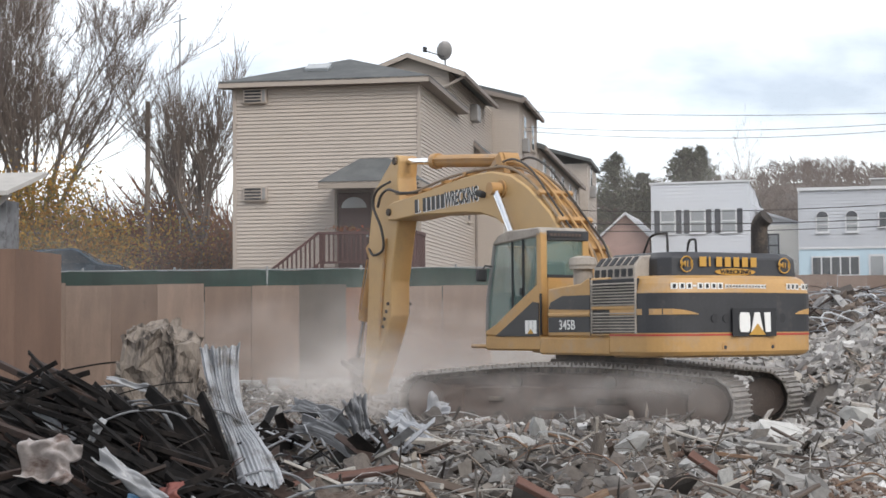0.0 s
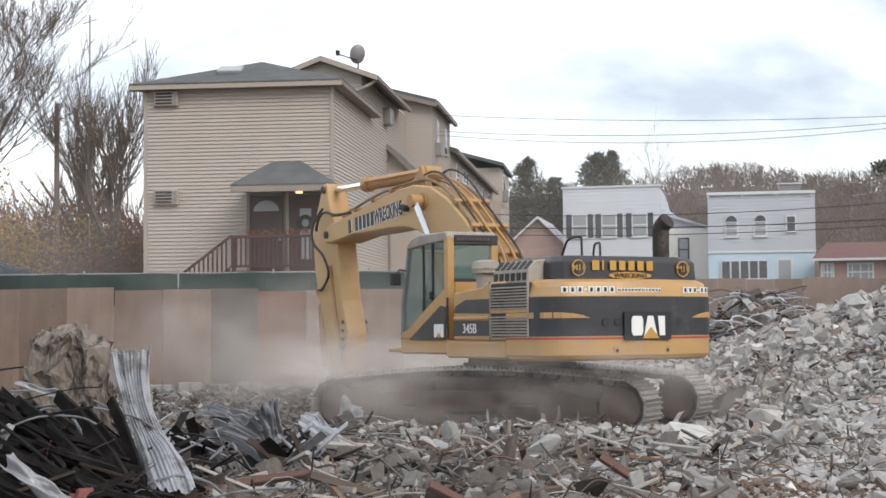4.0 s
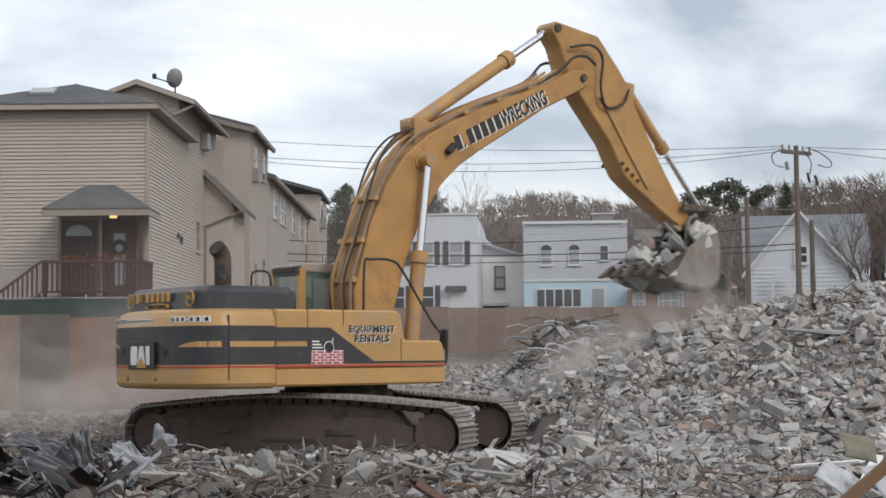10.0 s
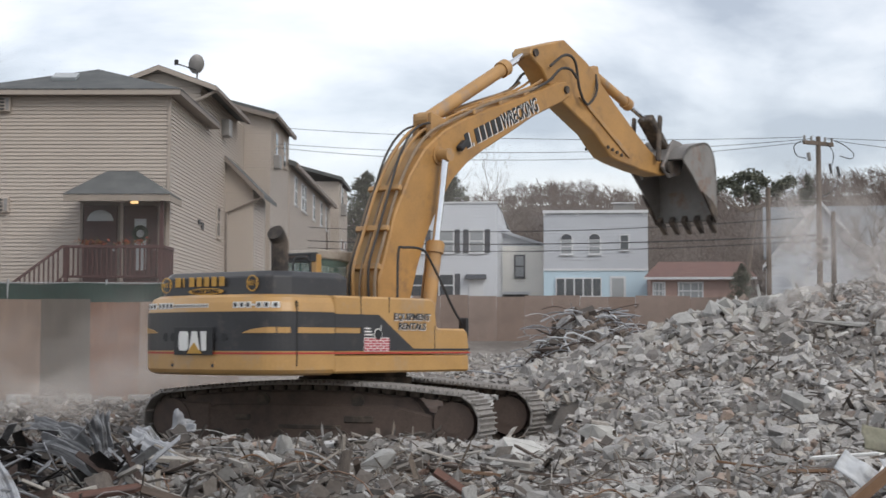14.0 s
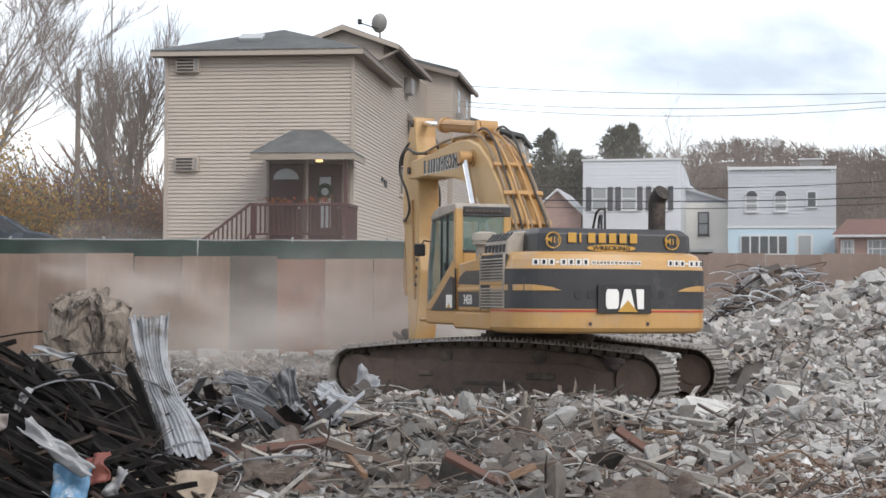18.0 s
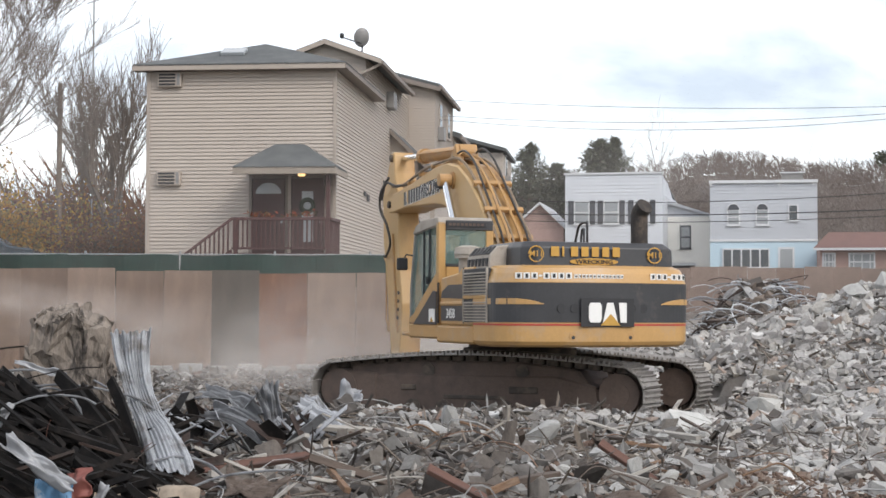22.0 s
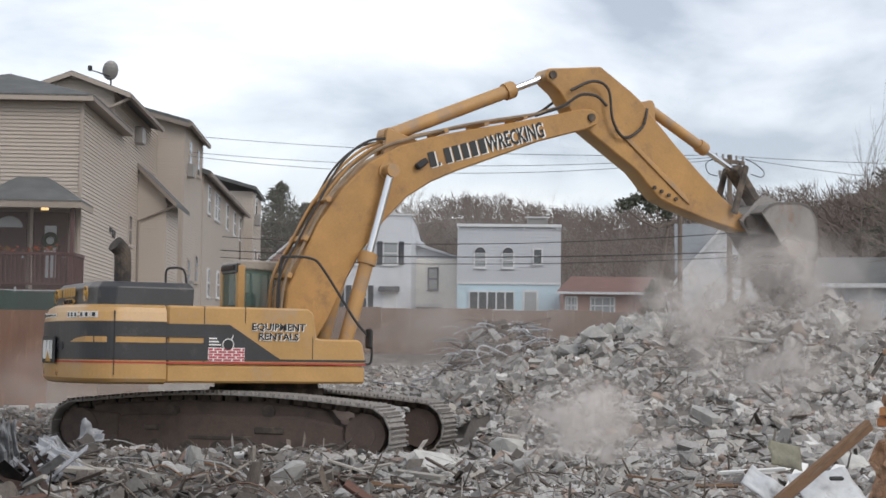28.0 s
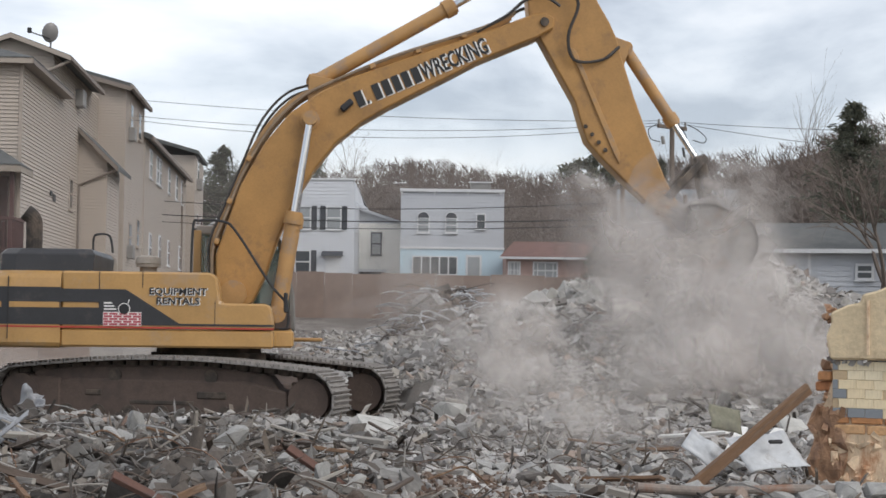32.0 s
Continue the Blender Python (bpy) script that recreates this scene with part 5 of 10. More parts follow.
for k, (x, y, l, rz, ry) in enumerate(((5.95, 17.6, 1.0, 62, -14), (5.55, 17.9, 0.9, -48, -6), (6.25, 17.5, 0.95, 48, -20))):
    ob = part("painted_lath", box(-l / 2, l / 2, -0.06, 0.06, -0.015, 0.015, 0.004), WHITE_PAINT, m=pose(x, y, rubble_z(x, y) + 0.17, 6, ry, rz))
    tagged(ob, "white-painted splintered lath lying on the rubble", "lath", "laths")
plank = part("timber_plank", prism([(-0.5 * 2.0, -0.07), (0.5 * 2.0, -0.07), (0.5 * 2.0, 0.07), (-0.5 * 2.0, 0.07)], 0.03, 0.006), OLD_WOOD, m=Matrix())
tagged(plank, "brown weathered timber plank leaning over the rubble", "plank")
SHEET_WHITE = mat("crumpled_white_sheet", (0.56, 0.575, 0.59), 0.6, 0.0, 0.25, 3, 20, 0.2, stain=((0.26, 0.24, 0.22), 3.5, 0.55, 0.7))


def crumpled(name, w, h, nx, ny, amp, corr, material, m, label, category, seed=0, group=""):
    """A bent metal sheet, with ribs when corr is set."""
    vs, fs = [], []
    for j in range(ny + 1):
        for i in range(nx + 1):
            u, v = i / nx - 0.5, j / ny - 0.5
            z = amp * noise.noise(Vector((u * 2.2 + seed, v * 2.2, seed * 1.7))) + amp * 0.35 * noise.noise(Vector((u * 6 + seed, v * 6, 9.0)))
            z += corr * math.sin(u * nx * math.pi / 2)
            vs.append((u * w + amp * 0.3 * noise.noise(Vector((v * 3, seed, 2.0))), v * h, z))
    for j in range(ny):
        for i in range(nx):
            fs.append((j * (nx + 1) + i, j * (nx + 1) + i + 1, (j + 1) * (nx + 1) + i + 1, (j + 1) * (nx + 1) + i))
    ob = part(name, mesh_of(name, vs, fs), material, m=m, smooth=not corr)
    so = ob.modifiers.new("thickness", "SOLIDIFY")
    so.thickness = 0.006
    return tagged(ob, label, category, group)


FORE = random.Random(31)
DUSTY_STONE = mat("brown_grey_concrete", (0.185, 0.167, 0.15), 0.95, 0, 0.35, 3, 25, 0.6)
EARTHY = mat("soiled_dark_masonry", (0.13, 0.11, 0.095), 0.95, 0, 0.4, 3, 25, 0.7)
DARK_BOARD = mat("dark_wet_board", (0.10, 0.075, 0.06), 0.85, 0, 0.4, 4, 30, 0.3, stretch=(0.4, 3, 3))
RED_BOARD = mat("red_brown_board", (0.15, 0.075, 0.055), 0.85, 0, 0.45, 5, 30, 0.4, stretch=(0.4, 3, 3), tint=(0.08, 0.05, 0.042))
PALE_BOARD = mat("grey_weathered_board", (0.36, 0.335, 0.30), 0.85, 0, 0.35, 4, 30, 0.3, stretch=(0.4, 3, 3))
for k in range(70):
    az, d = radians(FORE.uniform(-13, 17)), FORE.uniform(11.5, 19.0)
    x, y = d * math.sin(az), d * math.cos(az)
    if wall_near(x, y):
        continue
    L, w = FORE.uniform(0.25, 0.95), FORE.uniform(0.012, 0.035)
    o = prism([(-L / 2, -w), (L * 0.45, -w * 0.8), (L / 2, w * 0.2), (L * 0.42, w), (-L * 0.47, w * 0.9)], FORE.uniform(0.008, 0.03), 0.003, "z")
    ob = part("broken_board", o, FORE.choice((OLD_WOOD, DARK_BOARD, PALE_BOARD, PALE_BOARD)), m=pose(x, y, rubble_z(x, y) + 0.10, FORE.uniform(-30, 30), FORE.uniform(-24, 24), FORE.uniform(0, 180)))
    tagged(ob, "splintered board lying in the rubble", "board", "broken boards")
for k in range(230):
    az, d = FORE.uniform(-13, 18), 11.5 + 9.0 * FORE.random() ** 0.8
    x, y = d * math.sin(radians(az)), d * math.cos(radians(az))
    if wall_near(x, y):
        continue
    s_ = 0.07 + 0.20 * FORE.random() ** 1.6
    lump(x, y, s_ * 1.3, s_ * FORE.uniform(0.6, 1.0), s_ * FORE.uniform(0.25, 0.7), FORE.uniform(-35, 35), FORE.uniform(-35, 35), FORE.uniform(0, 180), FORE.choice((GREY_STONE, DUSTY_STONE, DUSTY_STONE, DUSTY_STONE, EARTHY, CHUNK) if az < 4 else (GREY_STONE, CHUNK, CHUNK, DUSTY_STONE)), "concrete_chunk", "broken grey concrete chunk in the rubble", "concrete", 0.06, FORE.randrange(18))
FIBRE = mat("matted_brown_fibre", (0.20, 0.16, 0.135), 0.95, 0, 0.6, 7, 60, 1.0, stretch=(0.35, 6, 6), tint=(0.11, 0.08, 0.065), stain=((0.42, 0.40, 0.38), 3.0, 0.6, 0.6))
for x, y, w, h, rx, ry, rz, sd in ((0.70, 11.6, 0.56, 0.40, 24, 4, 12, 21.0), (1.02, 12.2, 0.50, 0.30, 16, -6, -10, 26.0), (-1.86, 11.25, 0.36, 0.26, 26, 5, 8, 31.0)):
    crumpled("fibre_mat", w, h, 22, 16, 0.16, 0.0, FIBRE, pose(x, y, rubble_z(x, y) + 0.10, rx, ry, rz), "torn mat of brown fibre lying in the rubble", "fibre mat", sd, "fibre mats")
for x, y, sx, sy, sz, rx, ry, rz, c, up_, mm in ((-0.08, 13.6, 0.11, 0.06, 0.36, 4, 8, 20, EARTHY, 0.14, 3), (0.16, 11.7, 0.16, 0.08, 0.30, 12, -6, 10, DUSTY_STONE, 0.16, 5), (2.1, 19.6, 0.52, 0.40, 0.34, 4, 6, 12, PALE, 0.12, 7), (0.98, 13.4, 0.16, 0.10, 0.34, 8, -14, 40, GREY_STONE, 0.12, 9)):
    lump(x, y, sx, sy, sz, rx, ry, rz, c, "concrete_chunk", "upright broken shard of masonry in the rubble", "concrete", up_, mm)
for x, y, L, ry, rz in ((1.0, 13.5, 0.75, 34, -8), (-0.42, 11.6, 0.5, 28, 14), (-2.05, 12.6, 0.9, -8, 6)):
    ob = part("broken_board", prism([(-L / 2, -0.045), (L * 0.42, -0.04), (L / 2, 0.0), (L * 0.44, 0.035), (-L * 0.5, 0.045)], 0.02, 0.004, "z"), RED_BOARD, m=pose(x, y, rubble_z(x, y) + 0.16, 35, ry, rz))
    tagged(ob, "splintered red-brown board lying in the rubble", "board", "broken boards")
for k in range(16):
    az, d = radians(FORE.uniform(-9, 13)), FORE.uniform(11.0, 14.5)
    x, y, L, a = d * math.sin(az), d * math.cos(az), FORE.uniform(0.3, 0.9), FORE.uniform(-0.5, 0.5)
    pts = [Vector((x + L * u * math.cos(a), y + L * u * math.sin(a), 0.03 + 0.14 * math.sin(math.pi * u) * FORE.uniform(0.5, 1.2) + 0.02 * FORE.random())) for u in (0.0, 0.3, 0.6, 1.0)]
    for p in pts:
        p.z += rubble_z(p.x, p.y)
    ob = part("loose_root", tube(arc(pts, 4), FORE.uniform(0.004, 0.009), 6), FORE.choice((PALE_BOARD, FIBRE, OLD_WOOD)), m=Matrix())
    tagged(ob, "bent pale root lying across the rubble", "root", "loose roots")
# ---------------------------------------------------------------- fence
PLY = mat("weathered_plywood", (0.168, 0.116, 0.088), 0.8, 0, 0.3, 1.2, 26, 0.12, tint=(0.275, 0.20, 0.155), obrand=1, stretch=(2.5, 1, 0.6), stain=((0.16, 0.115, 0.09), 1.6, 0.56, 0.5))
PLY_RED = mat("reddish_plywood", (0.173, 0.083, 0.049), 0.8, 0, 0.3, 1.2, 26, 0.12, stretch=(2.5, 1, 0.6), stain=((0.33, 0.20, 0.12), 2.5, 0.55, 0.5))
PLY_GREY = mat("greyed_plywood", (0.113, 0.096, 0.080), 0.8, 0, 0.3, 1.2, 26, 0.12, stretch=(2.5, 1, 0.6), stain=((0.10, 0.085, 0.075), 1.6, 0.52, 0.6))
NETTING = mat("dark_green_netting", (0.018, 0.042, 0.034), 0.85, 0, 0.35, 1.5, 60, 0.1)
POST = mat("galvanised_post", (0.32, 0.33, 0.33), 0.5, 0.6, 0.15)
fence = empty("site_fence", pose(0, 40.3, 0), "plywood site fence topped with dark green netting", "fence")
sheet_me = bpy.data.meshes.new("plywood_sheet")
tmp = box(-0.606, 0.606, -0.009, 0.009, 0.0, 2.60, 0.003)
tmp.to_mesh(tmp_me := sheet_me)
tmp.free()
sheet_me.materials.append(PLY)
ply_kinds = {}
for mm in (PLY, PLY_RED, PLY_GREY):
    c = sheet_me.copy()
    c.materials.clear()
    c.materials.append(mm)
    ply_kinds[mm.name] = c
for k in range(11):
    x = -15.65 + k * 1.222
    kind = PLY_RED if k == 8 else PLY_GREY if k == 7 else PLY
    ob = new("plywood_sheet", ply_kinds[kind.name])
    ob.parent = fence
    ob.matrix_basis = pose(x, 0.012 * (k % 2), 0.11 - 0.018 * k + 0.035 * math.sin(k * 2.1), 0, 0.3 * math.sin(k * 1.3), 0)
for k in range(6):
    part("fence_post", rod((-15.8 + k * 2.42, 0.10, -0.1), (-15.8 + k * 2.42, 0.10, 3.10), 0.03, 10), POST, fence)
part("top_rail", rod((-16.3, 0.10, 3.02), (-2.75, 0.10, 3.01), 0.02, 8), POST, fence)
nv, nf = [], []
for i in range(120):
    x = -16.3 + i * 13.5 / 119
    for j, z in enumerate((2.2, 2.6, 3.0)):
        nv.append((x, 0.05 + 0.03 * math.sin(x * 2.3 + j) + 0.02 * math.sin(x * 7.1), z + (0.02 * math.sin(x * 2.6) if j == 2 else 0)))
nf = [(3 * i + j, 3 * i + 3 + j, 3 * i + 4 + j, 3 * i + 1 + j) for i in range(119) for j in range(2)]
net = part("netting", mesh_of("netting", nv, nf), NETTING, fence, "dark green windscreen netting")
net.modifiers.new("thickness", "SOLIDIFY").thickness = 0.004

# low row of blocks at the fence's foot
for k in range(9):
    b = part("footing_block", box(-0.28, 0.28, -0.1, 0.1, 0, 0.26 + 0.05 * (k % 2), 0.02), GREY_STONE, m=pose(-8.6 + k * 0.72, 38.6 + 0.1 * math.sin(k), 0.0, 0, 0, 3 * math.sin(k * 2)))
    tagged(b, "dusty grey concrete block of an old footing", "concrete block", "footing blocks")

# ---------------------------------------------------------------- houses
SIDING = mat("beige_vinyl_siding", (0.43, 0.372, 0.318), 0.55, 0, 0.06, 0.8, 30, 0.03)
SIDING_WHITE = mat("pale_blue_white_siding", (0.60, 0.62, 0.65), 0.55, 0, 0.06, 0.8, 30, 0.03)
SIDING_GREY = mat("grey_blue_siding", (0.47, 0.49, 0.52), 0.55, 0, 0.06, 0.8, 30, 0.03)
SIDING_BLUE = mat("sky_blue_siding", (0.48, 0.62, 0.70), 0.55, 0, 0.08, 0.8, 30, 0.03)
SIDING_CREAM = mat("cream_siding", (0.84, 0.82, 0.76), 0.55, 0, 0.06, 0.8, 30, 0.03)
PINK = mat("pink_brick_front", (0.40, 0.27, 0.235), 0.85, 0, 0.2, 2, 18, 0.2)
SHINGLE = mat("grey_asphalt_shingle", (0.095, 0.10, 0.10), 0.9, 0, 0.2, 2.0, 22, 0.4, tint=(0.11, 0.114, 0.112))
SHINGLE_RED = mat("red_roof_shingle", (0.17, 0.09, 0.075), 0.9, 0, 0.25, 2.0, 22, 0.4)
TRIM = mat("beige_trim", (0.38, 0.325, 0.275), 0.6, 0, 0.08)
TRIM_WHITE = mat("white_trim", (0.62, 0.63, 0.64), 0.5, 0, 0.08)
SOFFIT_PALE = mat("tan_fascia", (0.29, 0.245, 0.20), 0.6, 0, 0.12)
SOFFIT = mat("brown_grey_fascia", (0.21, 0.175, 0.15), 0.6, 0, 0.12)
DOOR_RED = mat("dark_red_door", (0.055, 0.024, 0.021), 0.5, 0, 0.15)
RAIL_RED = mat("dark_red_stained_wood", (0.075, 0.030, 0.027), 0.65, 0, 0.25, 6, 50, 0.1)
PANE = glass_mat("dark_window_glass", (0.045, 0.055, 0.065))
PANE_LIGHT = glass_mat("pale_window_glass", (0.30, 0.32, 0.33), 0.15)
SHUTTER = mat("dark_shutter", (0.055, 0.06, 0.07), 0.6, 0, 0.15)
AC_GREY = mat("grille_grey", (0.26, 0.25, 0.24), 0.5, 0.2, 0.15)
DARK_HOLE = mat("dark_opening", (0.02, 0.02, 0.022), 0.9, 0, 0.2)


board_cache = {}


def clad(wall, m, width, z0, z1, material, course=0.15, gable=None):
    """Lap siding: one board a course on the outer face (local -y) of a wall that runs along local x."""
    n = int(round((z1 - z0) / course))
    step = (z1 - z0) / n
    for k in range(n):
        w = width
        x0 = 0.0
        if gable:
            x0, x1 = gable(z0 + (k + 0.5) * step)
            w = x1 - x0
            if w < 0.1:
                continue
        key = (round(w, 3), round(step, 4), material.name)
        if key not in board_cache:
            me = mesh_of("siding_board", [(0, 0.004, 0), (w, 0.004, 0), (w, -0.034, 0), (0, -0.034, 0), (0, 0.004, step), (w, 0.004, step), (w, -0.004, step), (0, -0.004, step)], [(3, 2, 1, 0), (4, 5, 6, 7), (0, 1, 5, 4), (1, 2, 6, 5), (2, 3, 7, 6), (3, 0, 4, 7)])
            me.materials.append(material)
            board_cache[key] = me
        ob = new("siding_board", board_cache[key])
        ob.parent = wall
        ob.matrix_basis = m @ pose(x0, 0, z0 + k * step)


def wall_box(thing, m, width, depth, z0, z1, material, name="wall"):
    return part(name, box(0, width, 0, depth, z0, z1), material, thing, m=m)


def window(thing, m, w, h, pane=None, trim=None, shutters=None, arch=False, bars=True):
    """A sash window in a wall that runs along local x; m at its sill's middle, outer side local -y."""
    t = trim or TRIM_WHITE
    win = part("window", box(-w / 2 - 0.06, w / 2 + 0.06, -0.05, 0.02, -0.06, h + 0.06, 0.01), t, thing, m=m)
    if arch:
        pts = [(0.5 * w * math.cos(a), h + 0.5 * w * math.sin(a)) for a in [math.pi * i / 10 for i in range(11)]]
        part("arch_pane", prism(pts, 0.012, 0, "y", -0.055), SHUTTER, win)
        part("arch_trim", prism([(p[0] * 1.15, h + (p[1] - h) * 1.15) for p in pts], 0.02, 0, "y", -0.03), t, win)
    for z0, z1 in ((0.0, h * 0.49), (h * 0.51, h)):
        part("pane", box(-w / 2 + 0.03, w / 2 - 0.03, -0.062, -0.05, z0 + 0.03, z1 - 0.03), pane or PANE, win)
    if bars:
        part("meeting_rail", box(-w / 2, w / 2, -0.075, -0.055, h * 0.48, h * 0.52), t, win)
    part("sill", box(-w / 2 - 0.1, w / 2 + 0.1, -0.11, -0.02, -0.1, -0.05, 0.01), t, win)
    if shutters:
        for s in (-1, 1):
            x = s * (w / 2 + 0.06 + 0.17)
            part("shutter", box(x - 0.16, x + 0.16, -0.07, -0.03, -0.04, h + 0.04, 0.01), shutters, win)
    return win


def plane_roof(name, corners, thick, material, thing, label=""):
    """A flat sloping slab from its corner points."""
    bm = bmesh.new()
    up = [bm.verts.new(c) for c in corners]
    dn = [bm.verts.new((c[0], c[1], c[2] - thick)) for c in corners]
    n = len(corners)
    bm.faces.new(up)
    bm.faces.new(dn[::-1])
    for i in range(n):
        bm.faces.new((up[i], dn[i], dn[(i + 1) % n], up[(i + 1) % n]))
    bmesh.ops.recalc_face_normals(bm, faces=bm.faces)
    return part(name, bm, material, thing, label)


# --- the beige townhouses; local x along the front, y into the depth
TURN = -4.0
town = empty("townhouse", pose(-10.33, 44.42, 2.4, 0, 0, TURN), "beige vinyl-sided townhouse row with grey hip roofs", "house")
FW, Z0, ZE = 5.32, 0.0, 5.90
SIDE_W = pose(FW, 0, 0, 0, 0, 90)
wall = wall_box(town, Matrix(), FW, 14.8, Z0, ZE, SIDING)
clad(wall, Matrix(), FW, Z0, ZE, SIDING, 0.104)
clad(wall, SIDE_W, 14.6, Z0, ZE, SIDING, 0.104)
for x in (-0.03, FW - 0.05):
    part("corner_board", box(x, x + 0.09, -0.05, 0.04, Z0, ZE), TRIM, town)
ov = 0.36
e0 = [(-ov, -ov), (FW + ov, -ov), (FW + ov, 6.7), (-ov, 6.7)]
apex0, apex1 = (2.75, 2.6, 7.07), (2.75, 5.0, 7.07)
E3 = [(x, y, ZE + 0.14) for x, y in e0]
plane_roof("roof", [E3[0], E3[1], apex0], 0.05, SHINGLE, town, "grey shingled hip roof")
plane_roof("roof", [E3[1], E3[2], apex1, apex0], 0.05, SHINGLE, town)
plane_roof("roof", [E3[3], E3[0], apex0, apex1], 0.05, SHINGLE, town)
part("fascia", box(-ov, FW + ov, -ov, -ov + 0.03, ZE - 0.03, ZE + 0.12), TRIM, town)
# side fascia and soffits take a darker tone than the front fascia
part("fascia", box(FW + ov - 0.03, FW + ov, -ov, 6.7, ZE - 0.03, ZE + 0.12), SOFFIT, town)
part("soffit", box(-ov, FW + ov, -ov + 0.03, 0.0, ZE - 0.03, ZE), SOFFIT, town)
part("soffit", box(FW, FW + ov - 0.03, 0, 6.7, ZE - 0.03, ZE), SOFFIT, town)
# the pane's pale colour stands in for sky reflected in the skylight
part("skylight", box(-0.35, 0.35, -0.25, 0.25, 0, 0.12, 0.02), PANE_LIGHT, town, m=pose(2.2, 1.0, ZE + 0.62, 24, 0, 0))
# third floor behind it, with a gable to the front
UF0, UF1, UY0, UZ, UR = 2.86, FW, 5.0, 7.05, 7.57
wall3 = wall_box(town, pose(UF0, UY0, 0), UF1 - UF0, 9.6, ZE - 0.2, UZ, SIDING)
clad(wall3, Matrix(), UF1 - UF0, ZE - 0.1, UZ, SIDING, 0.104)
clad(wall3, pose(UF1 - UF0, 0, 0, 0, 0, 90), 9.6, ZE, UZ, SIDING, 0.104)
um = (UF0 + UF1) / 2
part("gable", prism([(UF0, UZ), (UF1, UZ), (um, UR - 0.1)], 0.05, 0, "y", UY0 + 0.05), SIDING, town)
plane_roof("roof", [(um, UY0 - 0.3, UR), (um, UY0 + 9.6, UR), (UF1 + 0.54, UY0 + 7.2, UZ - 0.12), (UF1 + 0.54, UY0 - 0.3, UZ - 0.12)], 0.12, SHINGLE, town)
plane_roof("roof", [(um, UY0 + 10, UR), (um, UY0 - 0.3, UR), (UF0 - 0.45, UY0 - 0.3, UZ - 0.12), (UF0 - 0.45, UY0 + 10, UZ - 0.12)], 0.12, SHINGLE, town)
part("rake_board", prism([(um, UR - 0.02), (um, UR - 0.16), (UF1 + 0.54, UZ - 0.28), (UF1 + 0.54, UZ - 0.14)], 0.02, 0, "y", UY0 - 0.31), TRIM, town)
part("rake_board", prism([(um, UR - 0.02), (um, UR - 0.16), (UF0 - 0.45, UZ - 0.28), (UF0 - 0.45, UZ - 0.14)], 0.02, 0, "y", UY0 - 0.31), TRIM, town)
part("gutter", box(UF1 + 0.47, UF1 + 0.59, UY0 - 0.3, UY0 + 7.1, UZ - 0.28, UZ - 0.16), SOFFIT, town)
part("downspout", tube(arc([(UF1 + 0.5, UY0 - 0.1, UZ - 0.25), (UF1 + 0.2, UY0 - 0.15, UZ - 0.42), (UF1 - 0.25, UY0 - 0.05, UZ - 0.62)], 3), 0.05, 8), TRIM, town)
part("vent_pipe", rod((um + 0.7, UY0 + 6, UR - 0.4), (um + 0.7, UY0 + 6, UR + 0.25), 0.05, 8), DARK_INSIDE, town)
# dish
dish = part("satellite_dish", tube([(um + 1.06, UY0 + 0.4, UR - 0.6), (um + 1.06, UY0 + 0.4, UR - 0.1)], 0.025, 8), DARK_INSIDE, town, "grey satellite dish on a mast")
db = bmesh.new()
bmesh.ops.create_uvsphere(db, u_segments=20, v_segments=10, radius=0.36)
bmesh.ops.delete(db, geom=[v for v in db.verts if v.co.z > -0.14], context="VERTS")
bmesh.ops.transform(db, matrix=pose(um + 1.06, UY0 + 0.3, UR + 0.12) @ pose(0, 0, 0, -72, 0, 24) @ Matrix.Diagonal((0.85, 1.05, 0.6, 1)) @ pose(0, 0, 0.25), verts=db.verts)
dp = part("dish_bowl", db, AC_GREY, dish)
dp.modifiers.new("thickness", "SOLIDIFY").thickness = 0.02
part("dish_arm", tube([(um + 1.06, UY0 + 0.2, UR - 0.08), (um + 0.55, UY0 - 0.25, UR + 0.04)], 0.018, 6), DARK_INSIDE, dish)
part("dish_horn", box(um + 0.48, um + 0.60, UY0 - 0.32, UY0 - 0.2, UR + 0.0, UR + 0.16, 0.02), DARK_INSIDE, dish)
# wall air conditioners
for z in (2.67, 5.43):
    ac = part("air_conditioner", box(0.30, 0.98, -0.16, 0.02, z, z + 0.42, 0.02), TRIM, town, "beige wall air conditioner with a slatted grille")
    for k in range(4):
        part("grille_slat", box(0.35, 0.82, -0.18, -0.15, z + 0.05 + k * 0.09, z + 0.10 + k * 0.09, 0.005), DARK_INSIDE, ac)
    part("side_vent", box(0.86, 0.94, -0.172, -0.15, z + 0.05, z + 0.38), AC_GREY, ac)
part("air_conditioner", box(FW, FW + 0.28, 9.2, 9.9, 6.0, 6.55, 0.02), AC_GREY, town)
